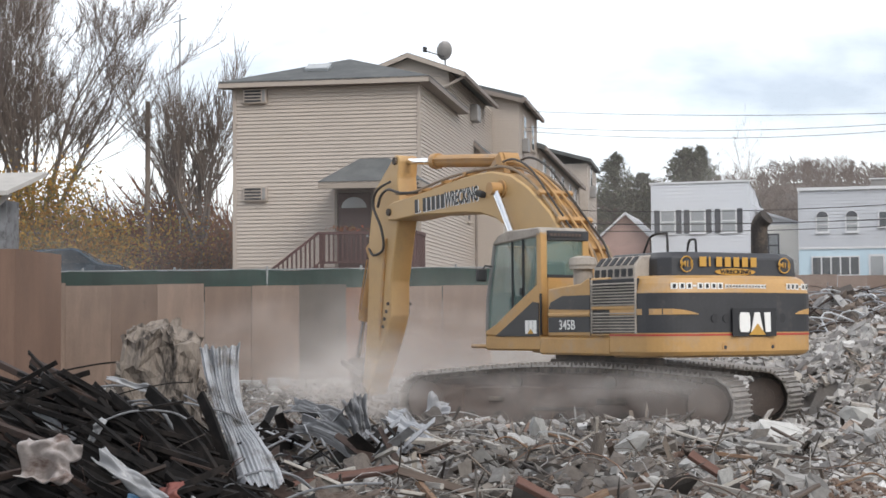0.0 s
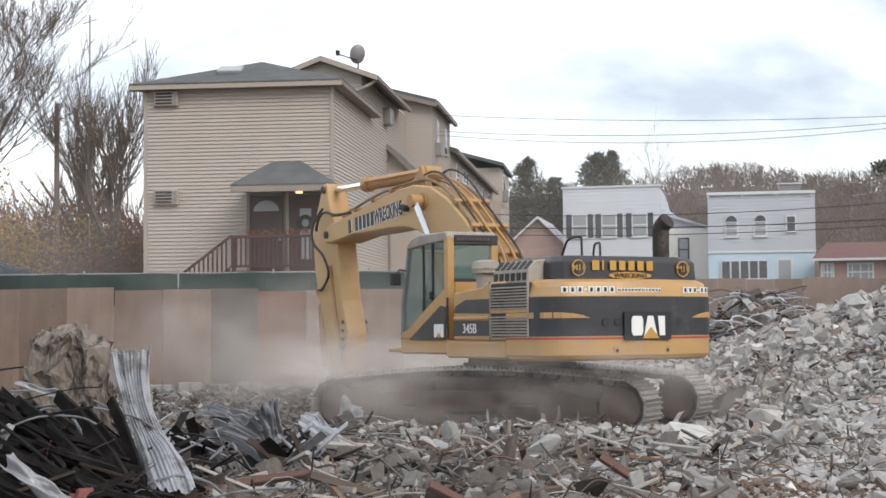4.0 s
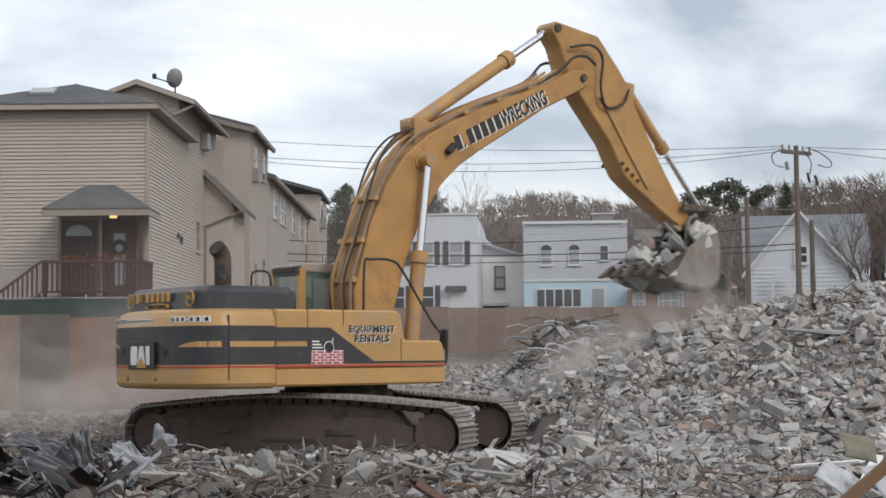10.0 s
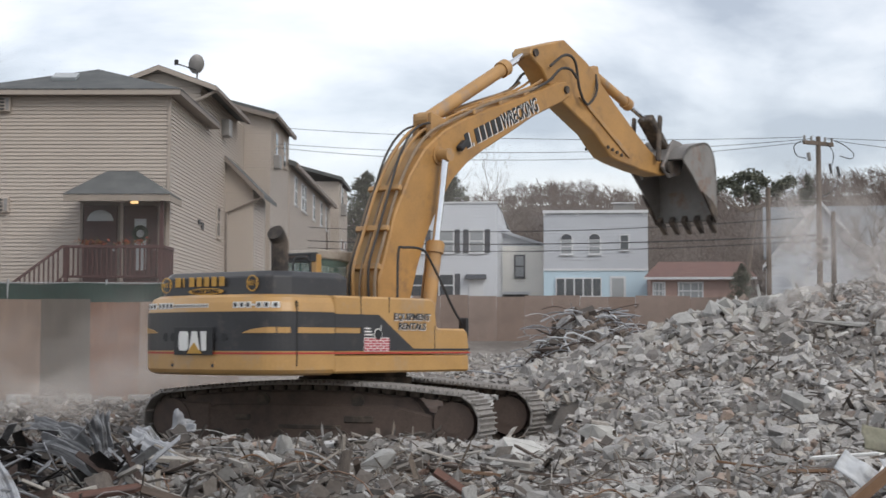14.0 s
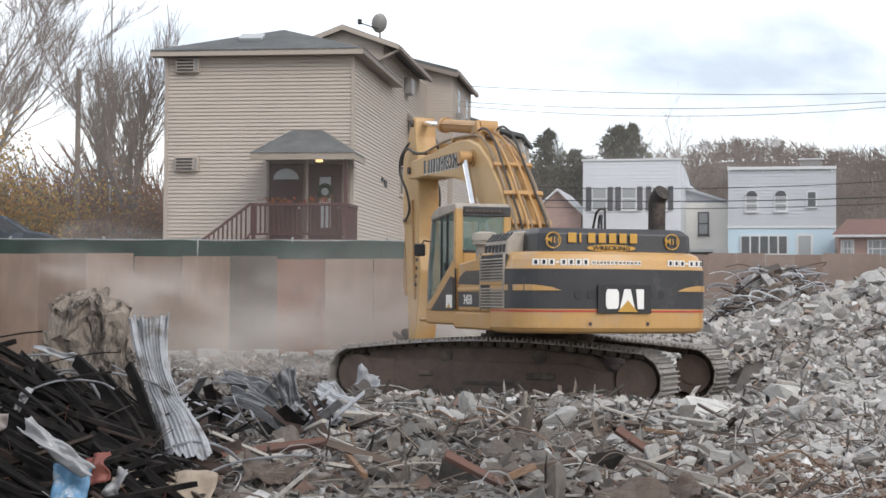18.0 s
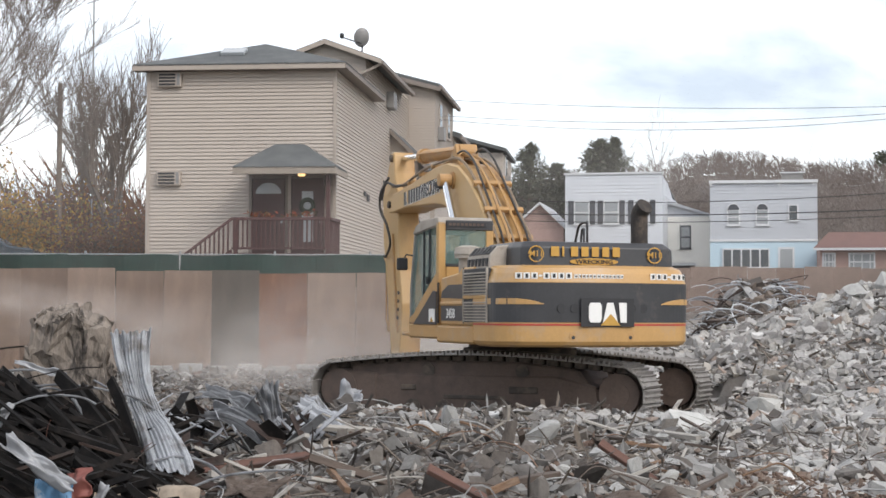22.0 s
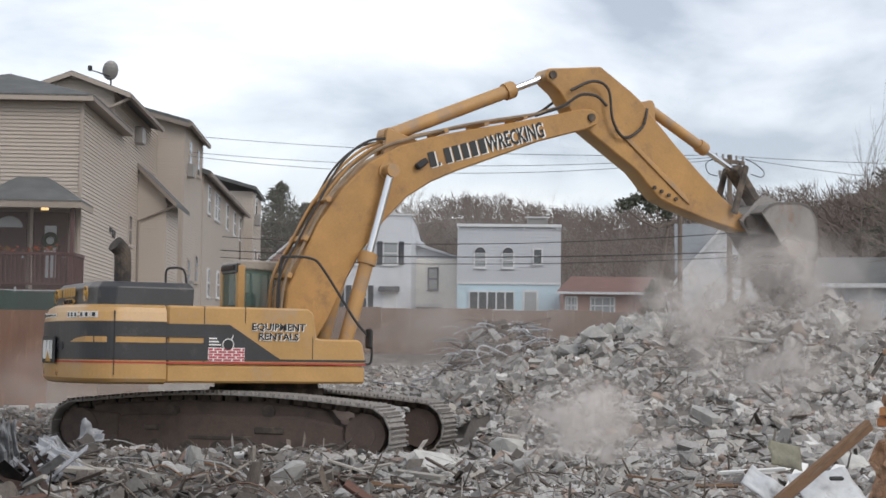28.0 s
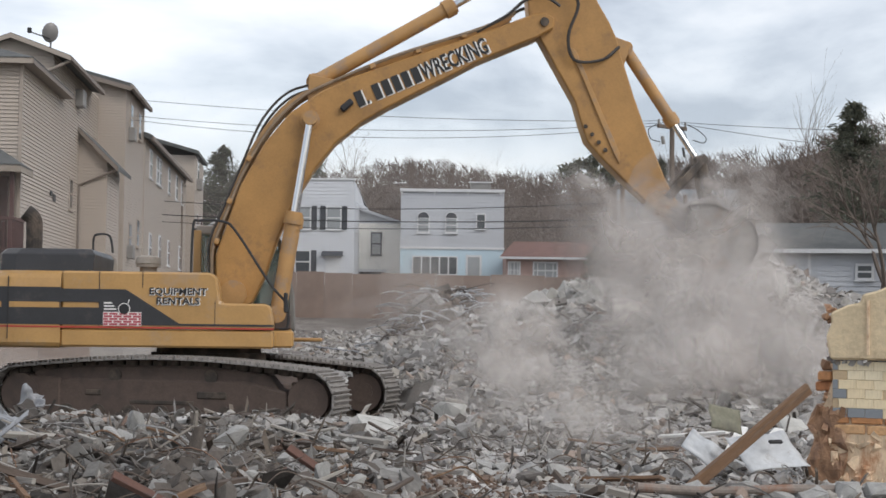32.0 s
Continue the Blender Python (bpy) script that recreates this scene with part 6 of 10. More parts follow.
# porch
PX0, PX1, PD = 2.9, 5.46, 1.5
part("porch_floor", box(PX0 - 0.1, PX1 + 0.05, -PD, -0.04, 0.62, 0.74, 0.01), RAIL_RED, town, "dark red wooden porch")
part("porch_post", box(PX1 - 0.10, PX1, -PD, -PD + 0.1, -0.3, 3.1, 0.008), RAIL_RED, town)
part("porch_post", box(PX0 - 0.05, PX0 + 0.05, -PD, -PD + 0.1, -0.3, 1.62, 0.008), RAIL_RED, town)
PR = 3.04
for nm, c in (("roof", [(PX0 - 0.02, -PD - 0.3, PR), (PX1 + 0.22, -PD - 0.3, PR), (4.55, -0.55, PR + 0.72), (3.75, -0.55, PR + 0.72)]), ("roof", [(PX1 + 0.22, -PD - 0.3, PR), (PX1 + 0.22, 0, PR), (4.55, 0, PR + 0.72), (4.55, -0.55, PR + 0.72)]), ("roof", [(PX0 - 0.02, 0, PR), (PX0 - 0.02, -PD - 0.3, PR), (3.75, -0.55, PR + 0.72), (3.75, 0, PR + 0.72)]), ("roof", [(3.75, -0.55, PR + 0.72), (4.55, -0.55, PR + 0.72), (4.55, 0, PR + 0.72), (3.75, 0, PR + 0.72)])):
    plane_roof("porch_roof", c, 0.05, SHINGLE, town)
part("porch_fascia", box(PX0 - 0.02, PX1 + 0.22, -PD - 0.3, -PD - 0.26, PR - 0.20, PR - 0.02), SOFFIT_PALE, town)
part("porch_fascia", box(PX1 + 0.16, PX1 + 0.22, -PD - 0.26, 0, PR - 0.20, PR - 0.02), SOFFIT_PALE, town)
part("porch_ceiling", box(PX0 + 0.02, PX1 + 0.15, -PD - 0.25, -0.02, PR - 0.08, PR - 0.04), TRIM, town)
lampm = bpy.data.materials.new("lit_porch_lamp")
lampm.use_nodes = True
lampm.node_tree.nodes["Principled BSDF"].inputs["Emission Color"].default_value = (1.0, 0.62, 0.25, 1)
lampm.node_tree.nodes["Principled BSDF"].inputs["Emission Strength"].default_value = 1.2
part("porch_lamp", rod((4.55, -0.8, PR - 0.18), (4.55, -0.8, PR - 0.08), 0.10, 14), lampm, town, "small lit ceiling lamp")
# flat dark panel: the porch recess's shade put into a colour
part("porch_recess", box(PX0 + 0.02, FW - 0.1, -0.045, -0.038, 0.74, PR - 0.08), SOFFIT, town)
for k, x in enumerate((3.02, 4.12)):
    dr = part("door", box(x, x + 0.92, -0.10, -0.045, 0.76, 2.86, 0.012), DOOR_RED, town, "dark red front door")
    part("door_frame", box(x - 0.09, x - 0.01, -0.12, -0.046, 0.74, 2.95), TRIM if k else SOFFIT, dr)
    if k == 0:
        fan = [(x + 0.46 + 0.36 * math.cos(a), 2.44 + 0.30 * math.sin(a)) for a in [math.pi * i / 12 for i in range(13)]]
        part("fanlight", prism(fan, 0.01, 0, "y", -0.105), PANE_LIGHT, dr)
    else:
        part("door_pane", box(x + 0.30, x + 0.62, -0.112, -0.10, 1.1, 2.5), PANE_LIGHT, dr)
        wr = bmesh.new()
        for q in range(16):
            a, b = 2 * math.pi * q / 16, 2 * math.pi * (q + 1) / 16
            rod((x + 0.46 + 0.17 * math.cos(a), -0.14, 2.1 + 0.17 * math.sin(a)), (x + 0.46 + 0.17 * math.cos(b), -0.14, 2.1 + 0.17 * math.sin(b)), 0.06, 6, wr)
        wreath = part("wreath", wr, mat("dark_wreath", (0.03, 0.045, 0.03), 0.9), dr, "dark round door wreath")
    part("door_knob", rod((x + 0.84, -0.15, 1.65), (x + 0.84, -0.10, 1.65), 0.035, 10), POST, dr)
part("top_rail", box(PX0 - 0.1, PX1 + 0.05, -PD - 0.02, -PD + 0.06, 1.62, 1.70, 0.006), RAIL_RED, town)
part("bottom_rail", box(PX0 - 0.1, PX1 + 0.05, -PD, -PD + 0.05, 0.84, 0.90, 0.006), RAIL_RED, town)
for k in range(21):
    x = PX0 - 0.05 + k * 0.125
    part("baluster", box(x - 0.02, x + 0.02, -PD, -PD + 0.04, 0.86, 1.64), RAIL_RED, town)
part("side_rail", box(PX1 - 0.04, PX1 + 0.04, -PD, -0.05, 1.62, 1.70), RAIL_RED, town)
for k in range(11):
    y = -PD + 0.1 + k * 0.13
    part("baluster", box(PX1 - 0.02, PX1 + 0.02, y - 0.02, y + 0.02, 0.72, 1.64), RAIL_RED, town)
# stair going down to the left along the wall
part("stair_rail", prism([(PX0 - 0.1, 1.62), (PX0 - 0.1, 1.70), (PX0 - 1.55, 0.62), (PX0 - 1.55, 0.54)], 0.03, 0, "y", -PD), RAIL_RED, town)
part("stair_string", prism([(PX0 - 0.1, 0.6), (PX0 - 0.1, 0.85), (PX0 - 1.55, -0.2), (PX0 - 1.55, -0.45)], 0.03, 0, "y", -PD), RAIL_RED, town)
for k in range(11):
    x = PX0 - 0.2 - k * 0.125
    zb = 0.82 - (PX0 - 0.1 - x) * 0.72
    part("baluster", box(x - 0.02, x + 0.02, -PD - 0.02, -PD + 0.02, zb - 0.1, zb + 0.85), RAIL_RED, town)
for k in range(5):
    part("step", box(PX0 - 0.4 - k * 0.28, PX0 - 0.1 - k * 0.28, -PD + 0.05, -0.1, 0.50 - k * 0.2, 0.56 - k * 0.2, 0.01), RAIL_RED, town)
MUM = ramp_mat("red_potted_flowers", [(0, (0.30, 0.06, 0.03)), (0.4, (0.22, 0.08, 0.03)), (0.7, (0.10, 0.10, 0.04))])
for x in (3.35, 3.75, 4.4, 4.85):
    fl = []
    ff = []
    for q in range(60):
        c = Vector((x, -PD + 0.12, 1.74)) + Vector((random.gauss(0, 0.12), random.gauss(0, 0.05), abs(random.gauss(0, 0.06))))
        o = [Vector((random.uniform(-1, 1), random.uniform(-1, 1), random.uniform(-1, 1))) * 0.05 for _ in range(3)]
        b = len(fl)
        fl += [(c + v)[:] for v in o]
        ff.append((b, b + 1, b + 2))
    fb = part("flowers", mesh_of("flowers", fl, ff), MUM, town, "red flowers in a railing planter")
part("wall_letters", box(FW + 0.04, FW + 0.06, 4.6, 5.0, 2.72, 2.86), DARK_INSIDE, town)
part("wall_letters", box(FW + 0.04, FW + 0.06, 5.15, 5.6, 2.60, 2.82), DARK_INSIDE, town)
window(town, pose(FW, 8.6, 2.6, 0, 0, 90), 0.5, 0.95, trim=TRIM)
# porch bump on the side, with a lean-to roof
BX = 0.95
wb = wall_box(town, pose(FW, 10.2, 0), BX, 3.2, -0.4, 4.3, SIDING)
clad(wb, Matrix(), BX, -0.3, 4.3, SIDING, 0.104)
clad(wb, pose(BX, 0, 0, 0, 0, 90), 3.2, -0.3, 4.2, SIDING, 0.104)
plane_roof("side_roof", [(FW, 9.95, 5.45), (FW + BX + 0.40, 9.95, 4.12), (FW + BX + 0.40, 13.6, 4.12), (FW, 13.6, 5.45)], 0.14, SHINGLE, town)
part("gable", prism([(FW, 4.25), (FW + BX, 4.25), (FW + BX, 4.45), (FW, 5.36)], 0.04, 0, "y", 10.22), SIDING, town)
part("rake_board", prism([(FW, 5.43), (FW, 5.26), (FW + BX + 0.40, 3.93), (FW + BX + 0.40, 4.10)], 0.03, 0, "y", 9.93), SOFFIT, town)
part("downspout", tube([(FW + BX + 0.3, 10.05, 4.0), (FW + 0.06, 10.14, 3.5), (FW + 0.06, 10.14, -0.4)], 0.045, 8), SOFFIT, town)
# second unit, further back and further out, three floors
m2 = pose(FW, 14.6, 0)
U2W, U2Z = 0.98, 7.5
w2 = wall_box(town, m2 @ pose(-4, 0, 0), U2W + 4, 6.0, -0.5, U2Z, SIDING)
clad(w2, Matrix(), U2W + 4, -0.3, U2Z, SIDING, 0.104)
clad(w2, pose(U2W + 4, 0, 0, 0, 0, 90), 6.0, -0.3, U2Z, SIDING, 0.104)
part("gable", prism([(FW - 1.3, U2Z), (FW + U2W, U2Z), (FW + U2W, U2Z + 0.02), (FW - 1.3, U2Z + 0.56)], 0.05, 0, "y", 14.65), SIDING, town)
plane_roof("roof", [(FW - 1.4, 14.25, U2Z + 0.72), (FW - 1.4, 20.8, U2Z + 0.72), (FW + U2W + 0.24, 20.8, U2Z + 0.02), (FW + U2W + 0.24, 14.25, U2Z + 0.02)], 0.12, SHINGLE, town)
part("rake_board", prism([(FW - 1.4, U2Z + 0.60), (FW - 1.4, U2Z + 0.44), (FW + U2W + 0.24, U2Z - 0.26), (FW + U2W + 0.24, U2Z - 0.10)], 0.02, 0, "y", 14.23), SOFFIT, town)
part("gutter", box(FW + U2W + 0.20, FW + U2W + 0.32, 14.2, 20.7, U2Z - 0.18, U2Z - 0.04), SOFFIT, town)
for (y, z) in ((1.6, 6.0), (4.2, 6.0), (1.8, 1.6), (4.3, 1.9)):
    window(town, m2 @ pose(U2W, y, z, 0, 0, 90), 0.7, 1.0, trim=TRIM)
part("air_conditioner", box(FW + U2W, FW + U2W + 0.25, 15.5, 16.1, 5.6, 6.1, 0.02), AC_GREY, town)
part("air_conditioner", box(FW + U2W, FW + U2W + 0.25, 15.7, 16.3, 1.3, 1.8, 0.02), AC_GREY, town)
# third unit: two floors, long eave
m3 = pose(FW + 1.02, 20.6, 0)
U3L, U3Z = 19.5, 6.4
w3 = wall_box(town, m3 @ pose(-4, 0, 0), 4.0, U3L, -0.5, U3Z, SIDING)
clad(w3, pose(4.0, 0, 0, 0, 0, 90), U3L, -0.3, U3Z, SIDING, 0.104)
plane_roof("roof", [(FW - 2.0, 20.4, U3Z + 1.05), (FW - 2.0, 40, U3Z + 1.05), (FW + 1.34, 40, U3Z), (FW + 1.34, 20.4, U3Z)], 0.2, SHINGLE, town)
part("gutter", box(FW + 1.28, FW + 1.40, 20.4, 40, U3Z - 0.22, U3Z - 0.06), SOFFIT, town)
part("vent_pipe", rod((FW + 0.3, 24, U3Z + 0.3), (FW + 0.3, 24, U3Z + 1.0), 0.06, 8), DARK_INSIDE, town)
for (y, z) in ((2.2, 4.9), (5.0, 4.9), (6.1, 4.9), (10.2, 4.9), (14.0, 4.9), (17.0, 4.9), (2.5, 1.5), (6.4, 1.6), (10.5, 1.6), (16.2, 1.6)):
    window(town, m3 @ pose(0, y, z, 0, 0, 90), 0.8, 1.1, trim=TRIM_WHITE, pane=PANE_LIGHT)
part("air_conditioner", box(FW + 1.02, FW + 1.27, 23.6, 24.3, 0.6, 1.1, 0.02), AC_GREY, town)
part("downspout", tube([(FW + 1.34, 37.5, U3Z - 0.2), (FW + 1.09, 37.6, U3Z - 0.6), (FW + 1.09, 37.6, 0)], 0.05, 8), SOFFIT, town)
# fourth unit, far end
m4 = pose(FW + 0.5, 41.0, 0)
w4 = wall_box(town, m4 @ pose(-3, 0, 0), 3.9, 6.0, -0.5, 7.7, SIDING)
clad(w4, Matrix(), 3.9, 0, 7.7, SIDING, 0.2)
clad(w4, pose(3.9, 0, 0, 0, 0, 90), 6.0, 0, 7.7, SIDING, 0.2)
plane_roof("roof", [(FW - 2.2, 40.5, 8.95), (FW - 2.2, 47.5, 8.95), (FW + 1.62, 47.5, 7.9), (FW + 1.62, 40.5, 7.9)], 0.18, SHINGLE, town)
for (y, z) in ((2, 6.6), (2, 3.6), (4.5, 3.6)):
    window(town, m4 @ pose(0.9, y, z, 0, 0, 90), 0.8, 1.1, trim=TRIM_WHITE)
part("air_conditioner", box(FW + 1.4, FW + 1.7, 42.2, 43.0, 6.0, 6.6, 0.02), AC_GREY, town)
# ---------------------------------------------------------------- the street behind the lot
ROAD_FENCE = mat("brown_board_fence", (0.21, 0.15, 0.12), 0.85, 0, 0.3, 1.0, 20, 0.15, tint=(0.26, 0.20, 0.17), obrand=1)
bf = empty("board_fence", pose(2.6, 69.8, 1.2), "weathered brown plywood fence along the street", "fence")
bf_me = bpy.data.meshes.new("fence_board")
tmp = box(-0.605, 0.605, -0.01, 0.01, 0, 2.42)
tmp.to_mesh(bf_me)
tmp.free()
bf_me.materials.append(ROAD_FENCE)
for k in range(24):
    ob = new("fence_board", bf_me)
    ob.parent = bf
    ob.matrix_basis = pose(0.6 + k * 1.22, 0.02 * (k % 2), 0.04 * math.sin(k * 1.7))


def street_house(name, x, y, z, turn, w, d, h, mats, label, course=0.2):
    th = empty(name, pose(x, y, z, 0, 0, turn), label, "house", "houses on the street")
    wl = wall_box(th, Matrix(), w, d, 0, h, mats[0])
    clad(wl, Matrix(), w, 0, h, mats[0], course)
    clad(wl, pose(w, 0, 0, 0, 0, 90), d, 0, h, mats[0], course)
    return th, wl


h1, _ = street_house("row_house", 2.85, 95.6, 3.6, -11, 5.75, 9.0, 5.2, (SIDING_WHITE,), "pale two-storey house with dark shutters and a stepped roofline")
front1 = prism([(0, 5.2), (0, 6.25), (5.75, 6.25), (5.75, 5.2)], 0.05, 0, "y", 0.05)
part("parapet", front1, SIDING_WHITE, h1)
clad(h1.children[0], pose(0, 0.0, 0), 5.75, 5.2, 6.25, SIDING_WHITE, 0.2)
part("coping", box(-0.08, 5.83, -0.1, 0.12, 6.25, 6.36), TRIM_WHITE, h1)
plane_roof("roof", [(0, 0.1, 6.2), (5.75, 0.1, 6.2), (5.75, 9.0, 5.2), (0, 9.0, 5.2)], 0.1, SHINGLE, h1)
part("side_gable", prism([(0.0, 5.2), (0.0, 6.2), (3.5, 5.9), (6.0, 5.2)], 0.04, 0, "x", 5.71), SIDING_WHITE, h1)
for x in (1.0, 2.75, 4.55):
    window(h1, pose(x, -0.03, 3.35), 0.82, 1.32, shutters=SHUTTER, pane=PANE_LIGHT)
window(h1, pose(2.75, -0.03, 0.75), 0.85, 1.3, shutters=SHUTTER)
window(h1, pose(1.0, -0.03, 0.75), 0.85, 1.3, shutters=SHUTTER)
aw = part("awning", prism([(-0.45, 1.75), (-0.03, 2.05), (-0.03, 1.75)], 0.62, 0, "x", 4.5), SHUTTER, h1, "dark metal door awning")
part("door", box(4.1, 4.95, -0.08, 0, 0.0, 1.75), TRIM_WHITE, h1)
h1b, _ = street_house("row_house", 9.0, 97.5, 3.6, -11, 2.6, 7.0, 3.9, (SIDING_CREAM,), "narrow cream house set back between its neighbours")
plane_roof("roof", [(-0.2, -0.3, 4.95), (2.9, -0.3, 3.95), (2.9, 7, 3.95), (-0.2, 7, 4.95)], 0.15, SIDING_GREY, h1b)
part("gable", prism([(0, 3.9), (2.6, 3.9), (0, 4.8)], 0.04, 0, "y", 0.04), SIDING_GREY, h1b)
window(h1b, pose(1.15, -0.03, 2.0), 0.55, 1.3, trim=SHUTTER, pane=PANE_LIGHT)
part("garage_door", box(0.1, 1.7, -0.06, 0, -0.4, 0.95), DARK_HOLE, h1b)
part("garage_lintel", box(0.0, 1.8, -0.08, 0, 0.95, 1.12), TRIM_WHITE, h1b)

h2, w_h2 = street_house("flat_roof_house", 11.25, 94.4, 3.7, -8, 6.1, 9.0, 5.55, (SIDING_GREY,), "grey-blue flat-roofed house with a sky-blue ground floor")
part("ground_floor", box(0.0, 6.1, -0.06, 0.0, -0.3, 2.15), SIDING_BLUE, h2, "sky-blue ground floor")
part("band", box(-0.05, 6.15, -0.12, 0.0, 2.15, 2.28), TRIM_WHITE, h2)
part("cornice", box(-0.05, 6.15, -0.16, 0.1, 5.55, 5.72), TRIM_WHITE, h2)
for x in (0.05, 2.0, 3.95, 5.9):
    part("cornice_bracket", box(x - 0.05, x + 0.05, -0.14, 0.0, 5.38, 5.55), TRIM_WHITE, h2)
part("roof", box(0, 6.1, 0.1, 9.0, 5.5, 5.6), SHINGLE, h2)
cage = part("roof_hatch", box(4.15, 5.35, 1.0, 2.0, 5.7, 6.2), AC_GREY, h2)
part("hatch_rail", box(4.0, 5.5, 0.9, 0.95, 6.2, 6.26), TRIM_WHITE, h2)
for x in (1.35, 3.0):
    window(h2, pose(x, -0.03, 3.15), 0.66, 0.85, arch=True, pane=PANE_LIGHT)
window(h2, pose(4.75, -0.03, 3.4), 0.5, 0.85, pane=PANE, bars=False)
bay = part("bay_window", box(0.7, 3.4, -0.16, -0.06, 0.6, 1.75), TRIM_WHITE, h2)
for k in range(5):
    part("pane", box(0.78 + k * 0.53, 1.22 + k * 0.53, -0.175, -0.16, 0.68, 1.67), PANE, bay)
part("door", box(4.0, 4.7, -0.1, -0.06, 0.0, 1.7), PANE_LIGHT, h2, "grey glazed door")
part("door_frame", box(3.88, 4.82, -0.085, -0.06, 0.0, 1.82), TRIM_WHITE, h2)

h0, _ = street_house("brick_cottage", -0.2, 97.0, 3.6, -8, 3.0, 7.0, 3.3, (PINK,), "small brick gable house with white eaves", 3.3)
part("gable", prism([(0, 3.3), (3.0, 3.3), (1.6, 4.6)], 0.06, 0, "y", 0.05), PINK, h0)
for (a, b) in (((-0.3, 3.05), (1.6, 4.72)), ((1.6, 4.72), (3.3, 3.05))):
    plane_roof("roof", [(a[0], -0.4, a[1]), (b[0], -0.4, b[1]), (b[0], 7, b[1]), (a[0], 7, a[1])], 0.14, TRIM_WHITE, h0)

hr, _ = street_house("red_roof_house", 16.6, 88.9, 3.3, -8, 5.4, 7.0, 2.0, (PINK,), "low pink house with a red shingle roof", 2.0)
plane_roof("roof", [(-0.4, -0.5, 1.95), (5.8, -0.5, 1.95), (5.4, 3.4, 3.0), (0.6, 3.4, 3.0)], 0.1, SHINGLE_RED, hr)
part("gutter", box(-0.4, 5.8, -0.56, -0.48, 1.82, 1.95), TRIM_WHITE, hr)
for x, w in ((0.45, 0.6), (2.2, 1.3)):
    wn_ = window(hr, pose(x, -0.03, 0.75), w, 0.9, pane=PANE_LIGHT, bars=False)
    for k in range(3):
        part("mullion", box(-w / 2 + (k + 0.5) * w / 3 - 0.025, -w / 2 + (k + 0.5) * w / 3 + 0.025, -0.08, -0.05, 0, 0.9), TRIM_WHITE, wn_)

h3, _ = street_house("gable_house", 17.85, 68.4, 2.6, -14, 5.2, 6.0, 2.75, (SIDING_WHITE,), "pale blue-white house with a broad grey roof and a front gable", 0.17)
plane_roof("roof", [(-0.15, -0.25, 2.7), (5.3, -0.25, 2.7), (5.3, 3.0, 5.1), (-0.15, 3.0, 5.1)], 0.12, mat("light_grey_shingle", (0.20, 0.215, 0.23), 0.9, 0, 0.2, 2, 22, 0.3), h3)
wing, ww = street_house("gable_wing", 0, 0, 0, 0, 4.0, 2.0, 2.6, (SIDING_WHITE,), "x", 0.17)
wing.parent = h3
wing.matrix_basis = pose(0.15, -1.6, 0)
for key in ("label", "category", "group"):
    del wing[key]
part("gable", prism([(0, 2.6), (4.0, 2.6), (2.0, 4.85)], 0.06, 0, "y", 0.05), SIDING_WHITE, wing)
for (a, b) in (((-0.35, 2.25), (2.0, 4.98)), ((2.0, 4.98), (4.35, 2.25))):
    plane_roof("roof", [(a[0], -0.35, a[1]), (b[0], -0.35, b[1]), (b[0], 2.6, b[1]), (a[0], 2.6, a[1])], 0.16, TRIM_WHITE, wing)
window(wing, pose(2.1, -0.03, 2.7), 0.5, 0.7, bars=False)
for x in (0.9, 1.45):
    part("pillar", box(x - 0.06, x + 0.06, -0.4, -0.28, 0, 2.2), TRIM_WHITE, wing)
h5, _ = street_house("bungalow", 18.6, 52.2, 2.2, -20, 7.0, 6.0, 1.9, (SIDING_GREY,), "low grey bungalow with a dark roof", 0.17)
plane_roof("roof", [(-0.3, -0.4, 1.9), (7.3, -0.4, 1.9), (7.3, 3.0, 3.0), (-0.3, 3.0, 3.0)], 0.12, SHINGLE, h5)
part("gutter", box(-0.3, 7.3, -0.46, -0.38, 1.78, 1.92), TRIM_WHITE, h5)
part("corner_board", box(1.45, 1.55, -0.05, 0.0, 0, 1.85), TRIM_WHITE, h5)
window(h5, pose(3.3, -0.03, 0.95), 0.5, 0.45, pane=PANE, bars=False)

# ---------------------------------------------------------------- poles and wires
POLE = mat("weathered_pole_timber", (0.16, 0.125, 0.10), 0.9, 0, 0.35, 3, 40, 0.3, stretch=(3, 3, 0.4))
WIRE = mat("black_cable", (0.02, 0.02, 0.022), 0.7, 0, 0.2)
up_ = empty("utility_pole", pose(16.95, 57.55, 2.0), "wooden utility pole with a crossarm, insulators and cables", "utility pole")
part("pole", rod((0, 0, 0), (0, 0, 7.1), 0.12, 12, None, 0.09), POLE, up_)
part("crossarm", box(-0.75, 0.75, -0.06, 0.06, 6.78, 6.92, 0.01), POLE, up_, m=pose(0, 0, 0, 0, 0, 30))
for x in (-0.7, -0.35, 0.35, 0.7):
    part("insulator", rod((x * 0.87, x * 0.5, 6.92), (x * 0.87, x * 0.5, 7.1), 0.045, 8), AC_GREY, up_)
part("transformer_fuse", rod((0.45, -0.1, 5.75), (0.38, -0.1, 6.1), 0.05, 8), DARK_INSIDE, up_)
part("transformer_fuse", rod((0.75, -0.1, 5.65), (0.66, -0.1, 6.0), 0.05, 8), DARK_INSIDE, up_)
part("transformer_fuse", rod((-0.35, -0.1, 6.2), (-0.4, -0.1, 6.5), 0.07, 8), AC_GREY, up_)
